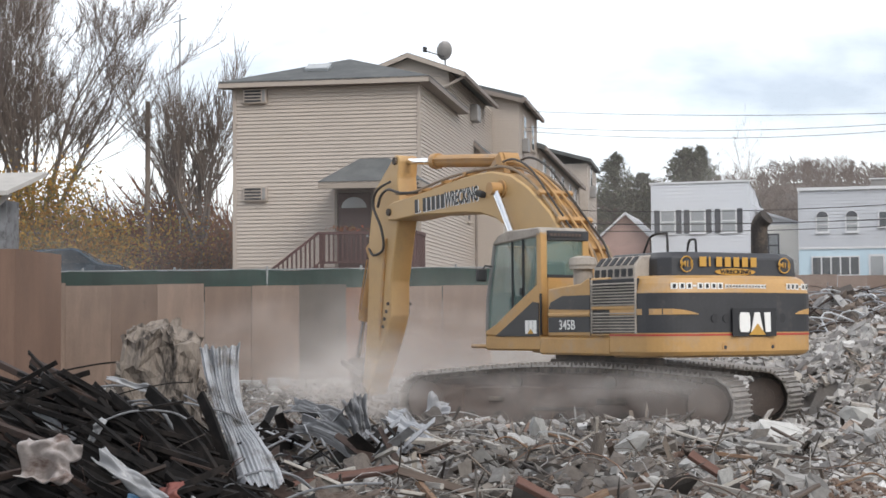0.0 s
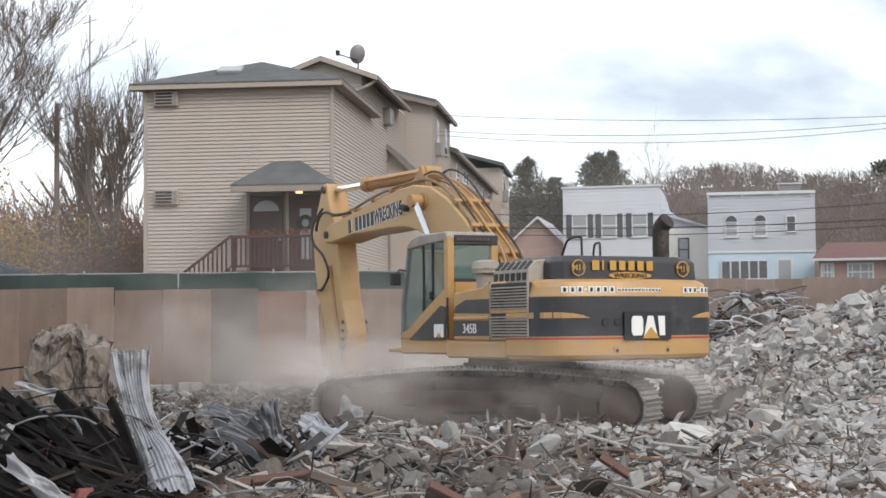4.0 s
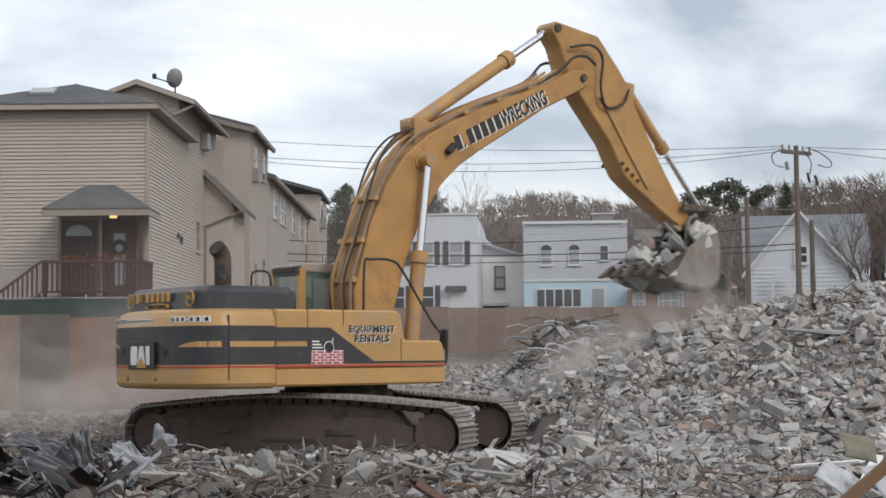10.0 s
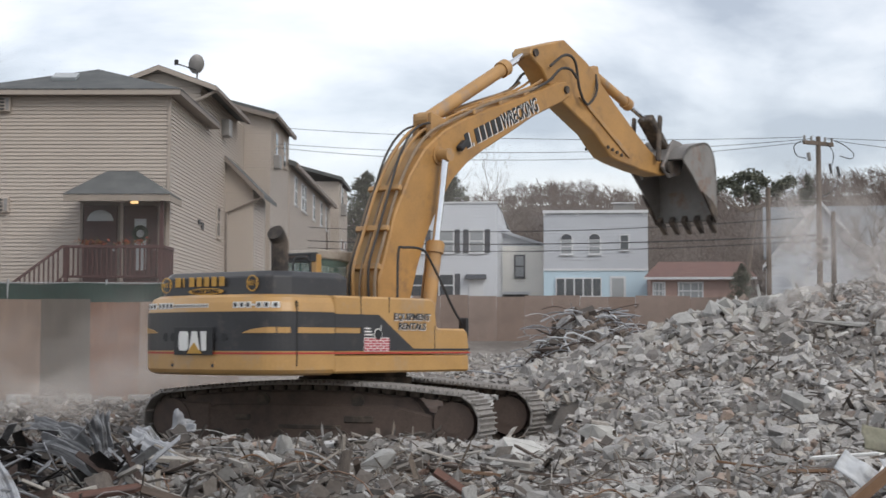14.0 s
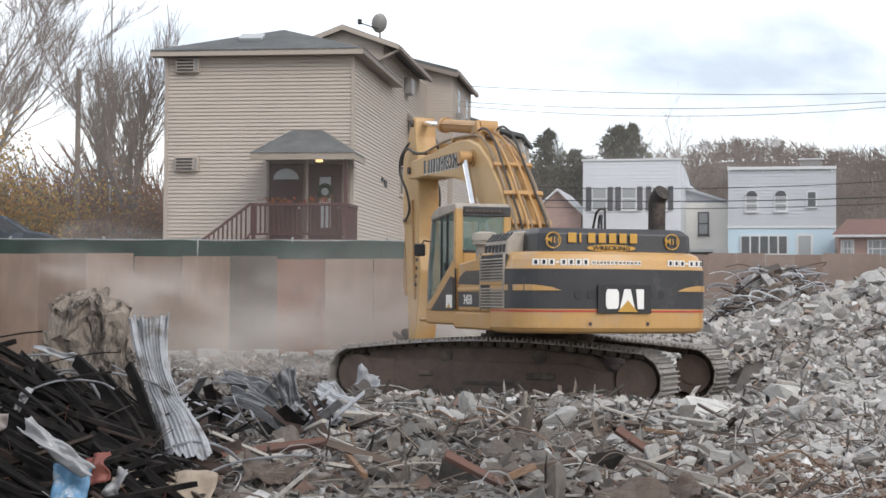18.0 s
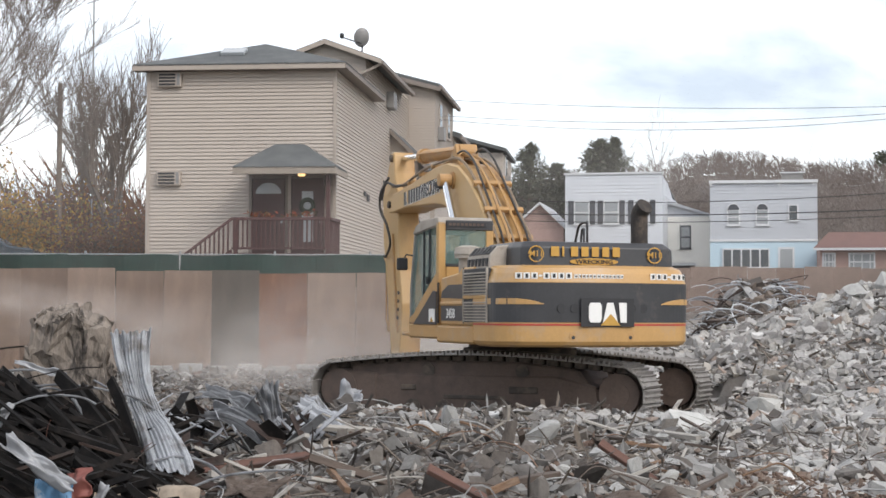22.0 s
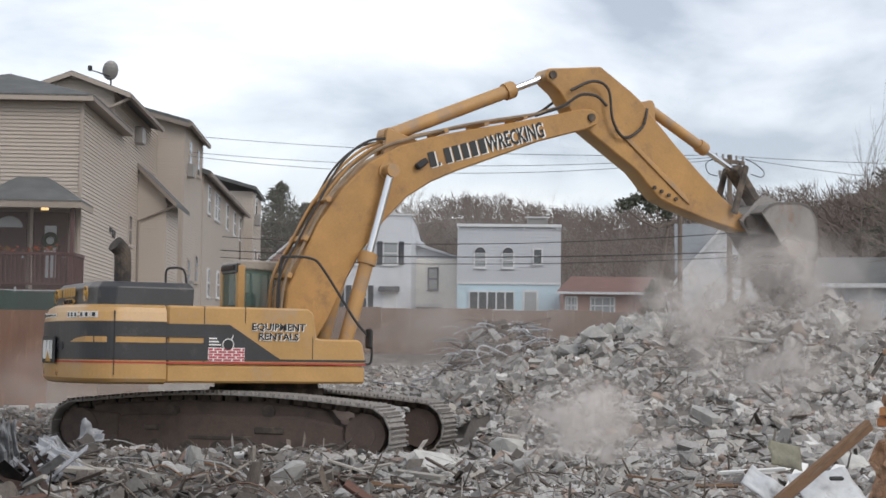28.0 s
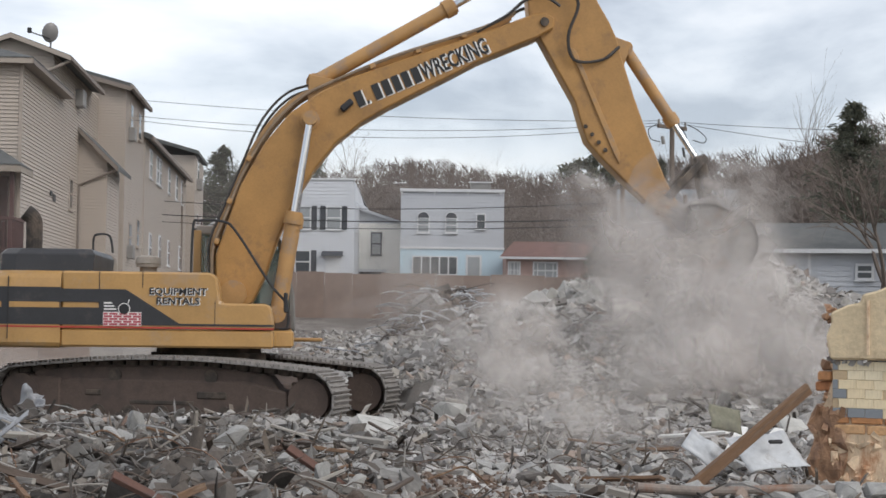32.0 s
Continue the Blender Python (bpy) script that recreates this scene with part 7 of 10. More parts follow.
for k, pts in enumerate(([(-0.6, 0, 6.95), (-0.9, 0, 6.75), (-0.8, 0, 6.4), (-0.45, 0, 6.3)], [(0.6, 0, 6.95), (0.95, 0, 6.8), (1.3, 0, 6.5), (1.2, 0, 6.3), (0.8, 0, 6.4)], [(0.3, 0, 6.9), (0.55, 0, 6.5), (0.5, 0, 6.05)], [(0.65, 0, 6.0), (0.75, 0, 5.6), (0.6, 0, 5.2), (0.12, 0, 4.9)])):
    part("loop_cable", tube(arc(pts, 4), 0.018, 5), WIRE, up_)
part("lamp_arm", tube([(-0.9, 0, 4.75), (0.4, 0, 4.75)], 0.015, 5), AC_GREY, up_)
for x, y, z0, top in ((16.48, 62.9, 2.5, 7.75), (18.88, 62.2, 2.5, 6.75)):
    p2 = part("timber_pole", rod((0, 0, 0), (0, 0, top - z0), 0.115, 12, None, 0.09), POLE, m=pose(x, y, z0))
    tagged(p2, "plain weathered timber pole without wires", "pole", "plain poles")
def wire(p, q, sag, r=0.010):
    pts = []
    for i in range(25):
        u = i / 24
        v = Vector(p).lerp(Vector(q), u)
        v.z -= 4 * sag * u * (1 - u)
        pts.append(v)
    return tagged(part("overhead_cable", tube(pts, r, 5), WIRE), "thin black overhead cable sagging between poles", "cable", "overhead cables")
wire((16.4, 57.3, 9.05), (-4.6, 61.5, 9.9), 0.3)
wire((16.6, 57.4, 9.0), (-4.6, 61.5, 9.3), 0.5)
wire((16.8, 57.5, 8.95), (-4.6, 61.5, 9.2), 0.7)
wire((17.3, 57.6, 9.05), (36, 55.0, 9.2), 0.3)
wire((17.3, 57.6, 9.0), (36, 54.0, 7.8), 0.5)
wire((17.0, 57.5, 6.2), (-6, 76.0, 7.3), 0.55, 0.016)
wire((17.0, 57.5, 5.5), (-6, 75.0, 6.5), 0.35, 0.022)
wire((17.0, 57.5, 5.3), (-6, 75.0, 6.2), 0.4, 0.016)
mast = part("antenna_mast", rod((0, 0, 0), (0, 0, 9.5), 0.03, 6), POST, m=pose(-14.6, 54.5, 3.0))
tagged(mast, "thin radio mast rising above the trees", "mast")
mt = part("antenna_head", tube([(-0.25, 0, 9.2), (0.25, 0, 9.35)], 0.02, 5), POST, mast)
lp = part("timber_pole", rod((0, 0, 0), (0, 0, 6.6), 0.11, 12, None, 0.08), POLE, m=pose(-15.26, 52.84, 2.6))
tagged(lp, "plain weathered timber pole among bare trees", "pole", "plain poles")
# ---------------------------------------------------------------- trees
BARK = mat("grey_brown_bark", (0.155, 0.125, 0.105), 0.95, 0, 0.35, 4, 30, 0.4)
BARK_LIGHT = mat("pale_bark", (0.16, 0.13, 0.11), 0.95, 0, 0.3, 4, 30, 0.3)
NEEDLE = ramp_mat("dark_needles", [(0, (0.15, 0.16, 0.125)), (0.4, (0.19, 0.195, 0.145)), (0.75, (0.12, 0.13, 0.105))], thin=0.35)
LEAF_GOLD = ramp_mat("yellow_autumn_leaves", [(0, (0.48, 0.27, 0.05)), (0.3, (0.40, 0.20, 0.04)), (0.5, (0.32, 0.24, 0.07)), (0.75, (0.19, 0.16, 0.06))], thin=0.45)
LEAF_RUST = ramp_mat("rust_brown_leaves", [(0, (0.20, 0.09, 0.05)), (0.5, (0.15, 0.085, 0.055)), (0.8, (0.11, 0.08, 0.06))], thin=0.4)
WOODS = mat("brown_leafless_woods", (0.125, 0.097, 0.083), 0.95, 0, 0.3, 1, 20, 0.0)
TWIG = mat("brown_twig_haze", (0.175, 0.14, 0.12), 0.95, 0, 0.3, 1, 20, 0.0)
trng = random.Random(11)


def limbs(start, way, length, r, depth, out, spread, up, kids=(3, 5)):
    """A bent limb of a few joints, then smaller ones on it."""
    pts = [Vector(start)]
    d = Vector(way).normalized()
    n = 5 if depth > 1 else 3
    for i in range(n):
        d = (d + Vector((trng.gauss(0, 0.10), trng.gauss(0, 0.10), trng.gauss(0, 0.05) + up * 0.05))).normalized()
        pts.append(pts[-1] + d * length / n)
    out.append((pts, r, r * (0.45 if depth else 0.3)))
    if depth <= 0:
        return
    for k in range(trng.randint(*kids) + (2 if depth > 1 else 0)):
        u = trng.uniform(0.28, 1.0)
        i = min(n - 1, int(u * n))
        base = pts[i].lerp(pts[i + 1], u * n - i)
        side = Vector((trng.gauss(0, 1), trng.gauss(0, 1), trng.gauss(0, 0.35))).normalized()
        nd = (d * (1.0 - 0.3 * spread) + side * spread * trng.uniform(0.5, 1.0) + Vector((0, 0, up * 0.35))).normalized()
        limbs(base, nd, length * trng.uniform(0.42, 0.68), r * (1 - 0.55 * u) * 0.55 + 0.002, depth - 1, out, spread, up, kids)


def tree_mesh(name, out, sides=5, least=0.0032):
    vs, fs = [], []
    for pts, r0, r1 in out:
        n = len(pts)
        k = sides if r0 > 0.03 else 3
        b = len(vs)
        for i, p in enumerate(pts):
            d = (pts[min(i + 1, n - 1)] - pts[max(i - 1, 0)]).normalized()
            s = d.cross(Vector((0.31, 0.17, 0.6)))
            s = s.normalized() if s.length > 1e-5 else Vector((1, 0, 0))
            u = s.cross(d)
            r = max(least, 0.85 * (r0 + (r1 - r0) * i / (n - 1)))
            for q in range(k):
                a = 2 * math.pi * q / k
                vs.append((p + r * (math.cos(a) * s + math.sin(a) * u))[:])
        for i in range(n - 1):
            for q in range(k):
                fs.append((b + i * k + q, b + i * k + (q + 1) % k, b + (i + 1) * k + (q + 1) % k, b + (i + 1) * k + q))
    return mesh_of(name, vs, fs)


def leaf_cloud(name, centres, spread, n, size, material, parent):
    vs, fs = [], []
    for k in range(n):
        c = Vector(trng.choice(centres)) + Vector((trng.gauss(0, spread), trng.gauss(0, spread), trng.gauss(0, spread * 0.8)))
        a = Vector((trng.gauss(0, 1), trng.gauss(0, 1), trng.gauss(0, 1))).normalized()
        b = a.cross(Vector((trng.gauss(0, 1), trng.gauss(0, 1), trng.gauss(0, 1)))).normalized()
        s = size * trng.uniform(0.6, 1.3)
        i = len(vs)
        vs += [(c + a * s)[:], (c + b * s * 0.6)[:], (c - a * s)[:], (c - b * s * 0.6)[:]]
        fs.append((i, i + 1, i + 2, i + 3))
    ob = part(name, mesh_of(name, vs, fs), material, parent)
    return tagged(ob, kind="stuff")


def bare_tree(x, y, z, height, stems, spread, up, label, material=BARK, depth=3, lean=0.35, r=0.13, kids=(3, 5), twigs=2, least=0.0032, top=0.0, wide=0.0):
    """top and wide, where given, are the crown's height and half width."""
    th = empty("bare_tree", pose(x, y, z), label, "tree", "bare trees")
    out, trunk = [], []
    limbs((0, 0, 0), (0, 0, 1), height * 0.22, r * 1.5, 0, trunk, 0, 0)
    fork = trunk[0][0][-1]
    for k in range(stems):
        a = 2 * math.pi * k / stems + trng.uniform(-0.4, 0.4)
        w = Vector((math.cos(a) * lean, math.sin(a) * lean, 1.0))
        limbs(fork * trng.uniform(0.5, 1.0), w, height * trng.uniform(0.55, 0.78), r * trng.uniform(0.55, 0.9), depth, out, spread, up, kids)
    if top:
        every = [p for pts, r0, r1 in out for p in pts]
        high = sorted(p.z for p in every)[int(len(every) * 0.995)]
        far = sorted(math.hypot(p.x, p.y) for p in every)[int(len(every) * 0.97)]
        for p in every:
            p.x, p.y, p.z = p.x * wide / far, p.y * wide / far, fork.z * 0.5 + (p.z - fork.z * 0.5) * top / high
    part("trunk", tree_mesh("trunk", trunk, 9), material, th)
    part("crown", tree_mesh("crown", out, least=least), material, th, "bare branching crown")
    vs, fs = [], []
    for pts, r0, r1 in out:
        if r0 > 0.03:
            continue
        for q in range(twigs):
            i = trng.randrange(len(pts) - 1)
            b = pts[i].lerp(pts[i + 1], trng.random())
            d = ((pts[i + 1] - pts[i]).normalized() * 0.8 + Vector((trng.gauss(0, 0.5), trng.gauss(0, 0.5), trng.gauss(0.25, 0.4)))).normalized()
            tip = b + d * height * trng.uniform(0.02, 0.05)
            w = d.cross(Vector((0.2, 1, 0.1))).normalized() * height * 0.0005
            n = len(vs)
            vs += [(b - w)[:], (b + w)[:], tip[:]]
            fs.append((n, n + 1, n + 2))
    if vs:
        tagged(part("twig", mesh_of("twig", vs, fs), TWIG, th), kind="stuff")
    return th, out


t1, _ = bare_tree(-18.8, 52.2, 2.4, 13.0, 8, 0.62, 0.55, "tall bare tree with upright branches and a few yellow leaves", BARK, depth=4, lean=0.36, r=0.15, kids=(3, 4), least=0.007, top=13.0, wide=4.3)
leaf_cloud("leaves", [(1.2, -4.0, 1.6), (2.2, -3.8, 1.3), (0.4, -3.9, 2.2), (1.7, -3.6, 2.6), (2.9, -3.6, 1.2), (-0.6, -3.8, 2.0), (2.6, -3.4, 2.4), (0.9, -3.4, 0.8), (3.4, -3.2, 2.0), (2.0, -3.4, 3.6), (0.2, -3.4, 3.4), (1.0, -3.4, 3.0), (0.4, -3.4, 1.2), (1.8, -3.4, 0.9), (3.8, -2.6, 1.4), (3.2, -3.0, 0.8)], 0.55, 15000, 0.062, LEAF_GOLD, t1)
t2, _ = bare_tree(-13.5, 53.6, 2.4, 7.6, 6, 0.55, 0.6, "bare vase-shaped tree beside the townhouse", depth=3, lean=0.24, r=0.15, kids=(4, 6), twigs=1, least=0.0085, top=8.3, wide=2.4)
leaf_cloud("leaves", [(0.3, -0.3, 1.2), (-0.8, -0.2, 1.4), (0.9, 0, 1.8), (-1.6, 0, 1.0), (-0.2, 0, 2.6), (-2.2, 0, 2.0), (-2.6, 0, 3.0)], 0.6, 2200, 0.06, LEAF_RUST, t2)
leaf_cloud("leaves", [(-0.6, -0.4, 0.6), (-1.4, -0.3, 1.6), (0.4, -0.3, 0.9), (-2.0, -0.3, 0.8), (-0.2, -0.2, 1.8), (-1.0, 0, 2.6)], 0.55, 2600, 0.055, LEAF_GOLD, t2)
bare_tree(-15.7, 57.0, 2.4, 7.2, 3, 0.65, 0.4, "slim bare tree with thin brown twigs", BARK, depth=3, lean=0.25, r=0.11, kids=(3, 5), twigs=1, least=0.006, top=7.6, wide=1.9)
bare_tree(-23.6, 60.0, 2.4, 12.0, 5, 0.6, 0.5, "tall bare tree behind the fence", depth=4, lean=0.36, r=0.12, kids=(2, 4), least=0.006, top=14.0, wide=3.6)
hedge = empty("autumn_shrub", pose(-15.6, 50.0, 2.4), "rust-brown leafy shrub behind the fence", "shrub")
leaf_cloud("leaves", [(x * 0.42, 0.3 * math.sin(x), 0.3 + 0.7 * abs(math.sin(x * 1.7)) + 0.25 * (x % 3)) for x in range(-14, 14)], 0.42, 16000, 0.055, LEAF_RUST, hedge)
st_ = []
limbs((0, 0, 0), (0, 0, 1), 1.2, 0.04, 2, st_, 0.8, 0.3)
part("stem", tree_mesh("stem", st_), BARK, hedge)

# near bare tree and conifer at the right
bare_tree(21.9, 50.2, 2.2, 5.6, 3, 0.75, 0.1, "bare crooked tree beside the bungalow", BARK_LIGHT, depth=3, lean=0.6, r=0.13)
bare_tree(20.6, 60.5, 2.8, 3.6, 4, 0.7, 0.2, "low bare tree beside the plain poles", depth=3, lean=0.7, r=0.1)
bare_tree(26.3, 68.0, 3.0, 7.2, 2, 0.4, 0.7, "slim bare tree standing over the roofs", depth=2, lean=0.15, r=0.06)


def conifer(x, y, z, h, w, label):
    th = empty("conifer", pose(x, y, z), label, "tree", "conifers")
    part("trunk", rod((0, 0, 0), (0, 0, h * 0.95), w * 0.07, 8, None, 0.03), BARK, th)
    vs, fs = [], []
    for k in range(190):
        u = trng.random() ** 0.62
        zz = h * (0.10 + 0.88 * u)
        a = trng.uniform(0, 6.283)
        reach = w * ((1 - u) ** 0.85 * trng.uniform(0.45, 1.25) + 0.03)
        way = Vector((math.cos(a), math.sin(a), trng.uniform(-0.05, 0.45)))
        for j in range(30):
            v = 0.12 + 0.88 * trng.random() ** 0.8
            c = Vector((0, 0, zz)) + way * reach * v + Vector((trng.gauss(0, 1), trng.gauss(0, 1), trng.gauss(0, 0.7))) * (0.02 * w + 0.06 * reach)
            d = (way + Vector((trng.gauss(0, 0.6), trng.gauss(0, 0.6), trng.gauss(-0.1, 0.5)))).normalized()
            s = d.cross(Vector((0.1, 0.2, 1))).normalized()
            ln, wd = w * trng.uniform(0.035, 0.09), w * trng.uniform(0.008, 0.02)
            i = len(vs)
            vs += [(c - d * ln * 0.4)[:], (c + s * wd)[:], (c + d * ln)[:], (c - s * wd + Vector((0, 0, 0.03)))[:]]
            fs.append((i, i + 1, i + 2, i + 3))
    tagged(part("crown", mesh_of("crown", vs, fs), NEEDLE, th, "dense dark needles"), kind="stuff")
    return th


conifer(0.85, 111, 4.0, 9.5, 4.2, "grey-green conifer behind the houses")
conifer(2.8, 112, 4.0, 8.1, 4.4, "grey-green conifer behind the houses")
conifer(5.75, 111, 4.0, 9.7, 5.0, "grey-green conifer behind the houses")
conifer(6.85, 113, 4.0, 10.1, 4.0, "grey-green conifer behind the houses")
conifer(23.7, 56.6, 2.4, 7.5, 3.1, "tall dark conifer beside the bungalow")
conifer(16.2, 66.2, 2.8, 2.1, 0.8, "small dark conifer in a front garden")
conifer(23.6, 82.0, 3.4, 7.0, 1.6, "dark conifer behind the gable house")
# flat-topped cedar
ced = empty("cedar", pose(20.4, 82.4, 3.4), "dark flat-topped cedar with layered branches", "tree")
cl = []
limbs((0, 0, 0), (0, 0, 1), 6.2, 0.22, 0, cl, 0, 0)
for (dx, dz) in ((-1.8, 6.2), (-1.2, 6.5), (0.0, 6.9), (0.6, 6.7), (2.3, 6.6), (1.7, 6.1), (-0.4, 6.0)):
    cl.append(([Vector((0, 0, 5.0)), Vector((dx * 0.5, 0, 5.4)), Vector((dx, 0, dz - 0.15))], 0.08, 0.03))
part("trunk", tree_mesh("trunk", cl, 7), BARK, ced)
leaf_cloud("foliage", [(-1.9, 0, 6.2), (-1.5, 0, 6.3), (-1.1, 0, 6.5), (-0.6, 0, 6.5), (-0.2, 0, 6.8), (0.2, 0, 6.9), (0.6, 0, 6.8), (0.9, 0, 6.6), (1.9, 0, 6.4), (2.3, 0, 6.6), (-0.4, 0, 6.1), (0.3, 0, 6.2), (0.5, 0, 5.8), (1.6, 0, 6.1)], 0.17, 2600, 0.11, NEEDLE, ced)

# bare trees on the skyline behind the houses
sky_trees = [(8.6, 118, 13.0), (10.5, 122, 12.5), (13.5, 125, 11.5), (16.2, 121, 11.0), (19.0, 124, 11.0), (21.5, 121, 11.8), (11.8, 119, 9.5), (24.0, 128, 10.5), (27.0, 122, 9.0), (7.4, 120, 9.0), (36.0, 118, 12.0), (40.0, 116, 12.5), (33.0, 122, 10.0)]
for x, y, h in sky_trees:
    bare_tree(x, y, ground_z(x, y) - 0.2, h * 0.74, 4, 0.85, 0.25, "leafless tree on the skyline behind the street", BARK_LIGHT if h > 11.2 else BARK, depth=3, lean=0.55, r=0.13, kids=(3, 5))

# the wooded hills: one joined mass of bare twigs
hv, hf = [], []
hr_ = random.Random(5)
for k in range(4600):
    a = radians(hr_.uniform(-9, 34))
    d = hr_.uniform(110, 222) if hr_.random() < 0.75 else hr_.uniform(96, 150)
    x, y = d * math.sin(a), d * math.cos(a)
    if y < 110 and -1.5 < x < 25:
        continue
    z = ground_z(x, y)
    h = hr_.uniform(2.6, 5.2)
    for q in range(54):
        t = hr_.uniform(0, 6.283)
        b = Vector((x + hr_.gauss(0, 0.5), y + hr_.gauss(0, 0.5), z + h * hr_.uniform(0.0, 0.6)))
        tip = b + Vector((math.cos(t) * h * hr_.uniform(0.06, 0.24), math.sin(t) * h * 0.2, h * hr_.uniform(0.03, 0.26)))
        w = Vector((0.035, 0.0, 0.025)) * hr_.uniform(0.5, 1.8)
        i = len(hv)
        hv += [(b - w)[:], (b + w)[:], tip[:]]
        hf.append((i, i + 1, i + 2))
for k in range(1500):
    a, d = radians(hr_.uniform(15.5, 30)), hr_.uniform(86, 125)
    x, y = d * math.sin(a), d * math.cos(a)
    h = hr_.uniform(4.5, 9.0) * (0.8 + 0.2 * math.sin(x * 0.35 + 2))
    for q in range(60):
        t = hr_.uniform(0, 6.283)
        b = Vector((x + hr_.gauss(0, 0.7), y + hr_.gauss(0, 0.7), 3.6 + h * hr_.uniform(0.0, 0.85)))
        tip = b + Vector((math.cos(t) * h * hr_.uniform(0.05, 0.20), math.sin(t) * h * 0.2, h * hr_.uniform(0.02, 0.20)))
        w = Vector((0.035, 0.0, 0.03)) * hr_.uniform(0.5, 1.9)
        i = len(hv)
        hv += [(b - w)[:], (b + w)[:], tip[:]]
        hf.append((i, i + 1, i + 2))
woods = part("bare_woods", mesh_of("bare_woods", hv, hf), WOODS)
tagged(woods, "leafless brown woods covering the hills", "woods", kind="stuff")

# brown thicket behind the townhouse's garden
tv, tf = [], []
for k in range(760):
    a, d = radians(hr_.uniform(-27, -9.5)), hr_.uniform(57, 90)
    x, y = d * math.sin(a), d * math.cos(a)
    h = hr_.uniform(3.0, 6.0) * (0.75 + 0.25 * math.sin(x * 0.7))
    for q in range(60):
        t = hr_.uniform(0, 6.283)
        b = Vector((x + hr_.gauss(0, 0.5), y + hr_.gauss(0, 0.5), 2.4 + h * hr_.uniform(0.0, 0.75)))
        tip = b + Vector((math.cos(t) * h * hr_.uniform(0.05, 0.25), math.sin(t) * h * 0.2, h * hr_.uniform(0.05, 0.35)))
        w = Vector((0.022, 0.0, 0.016)) * hr_.uniform(0.5, 1.8)
        i = len(tv)
        tv += [(b - w)[:], (b + w)[:], tip[:]]
        tf.append((i, i + 1, i + 2))
thicket = part("bare_thicket", mesh_of("bare_thicket", tv, tf), LEAF_RUST)
tagged(thicket, "brown leafless thicket behind the garden", "thicket", kind="stuff")
# ---------------------------------------------------------------- scrap at the left
CHAR = mat("charred_timber", (0.009, 0.008, 0.0078), 0.9, 0, 0.5, 4, 40, 0.6, tint=(0.022, 0.018, 0.016), spec=0.25)
CHAR_BROWN = mat("scorched_brown_timber", (0.05, 0.030, 0.023), 0.9, 0, 0.5, 4, 40, 0.6, tint=(0.035, 0.026, 0.022))
# dark blotches put the shade of the stump's crevices into the colour
MASONRY = mat("crevice_shade_masonry", (0.25, 0.21, 0.175), 0.95, 0, 0.4, 4.0, 26, 1.0, stretch=(2.2, 2.2, 0.6), stain=((0.03, 0.025, 0.022), 4.5, 0.48, 0.95))
ZINC = mat("galvanised_sheet", (0.36, 0.37, 0.39), 0.6, 0.10, 0.3, 3, 30, 0.15, stain=((0.13, 0.115, 0.10), 5.5, 0.50, 0.85))
ZINC_DARK = mat("sooty_sheet", (0.21, 0.215, 0.225), 0.6, 0.2, 0.35, 3, 30, 0.15, stain=((0.05, 0.045, 0.045), 4, 0.5, 0.8))
ENAMEL = mat("chipped_white_enamel", (0.30, 0.305, 0.315), 0.35, 0.1, 0.2, 4, 30, 0.1, stain=((0.15, 0.13, 0.12), 5, 0.58, 0.8))
BLUE_TIN = mat("scuffed_blue_tin", (0.12, 0.26, 0.42), 0.4, 0.2, 0.3, 6, 40, 0.1, stain=((0.55, 0.55, 0.55), 7, 0.52, 0.9))
RUST_RED = mat("rusted_red_iron", (0.12, 0.05, 0.035), 0.8, 0.1, 0.4, 6, 40, 0.2)
RED_TIN = mat("rust_red_tin", (0.22, 0.075, 0.06), 0.55, 0.2, 0.3, 6, 40, 0.1)

stump_bm = bmesh.new()
bmesh.ops.create_cube(stump_bm, size=1.0)
bmesh.ops.subdivide_edges(stump_bm, edges=list(stump_bm.edges), cuts=15, use_grid_fill=True)
for v in stump_bm.verts:
    p = v.co.copy()
    w = 1.0 - 0.14 * (p.z + 0.5) * (1 if p.x > 0 else 0.6)
    v.co = Vector((p.x * 0.60 * w - 0.10 * (p.z), p.y * 0.48 * w, p.z * 1.10 + (0.05 * math.sin(p.x * 4 + 1.0) if p.z > 0.3 else 0)))
    v.co += 0.10 * Vector((noise.noise(p * 2.6 + Vector((1, 0, 0))), noise.noise(p * 2.6 + Vector((5, 3, 0))), noise.noise(p * 2.6 + Vector((0, 7, 2)))))
    v.co += 0.055 * Vector((noise.noise(p * 7), noise.noise(p * 7 + Vector((3, 3, 3))), 0.6 * noise.noise(p * 7 + Vector((9, 1, 4)))))
    v.co += 0.035 * Vector((noise.noise(p * 17), noise.noise(p * 17 + Vector((3, 3, 3))), noise.noise(p * 17 + Vector((9, 1, 4)))))
    if p.z > 0.3:
        v.co.z += 0.10 * (noise.noise(Vector((p.x * 6, p.y * 6, 2.0))) - abs(p.x) * 0.6)
stump = part("masonry_stump", stump_bm, MASONRY, m=pose(-3.50, 12.5, 0.93, 6, 6, 14))
tagged(stump, "stump of a masonry pier standing in the scrap, crevice shade in its colour", "masonry")

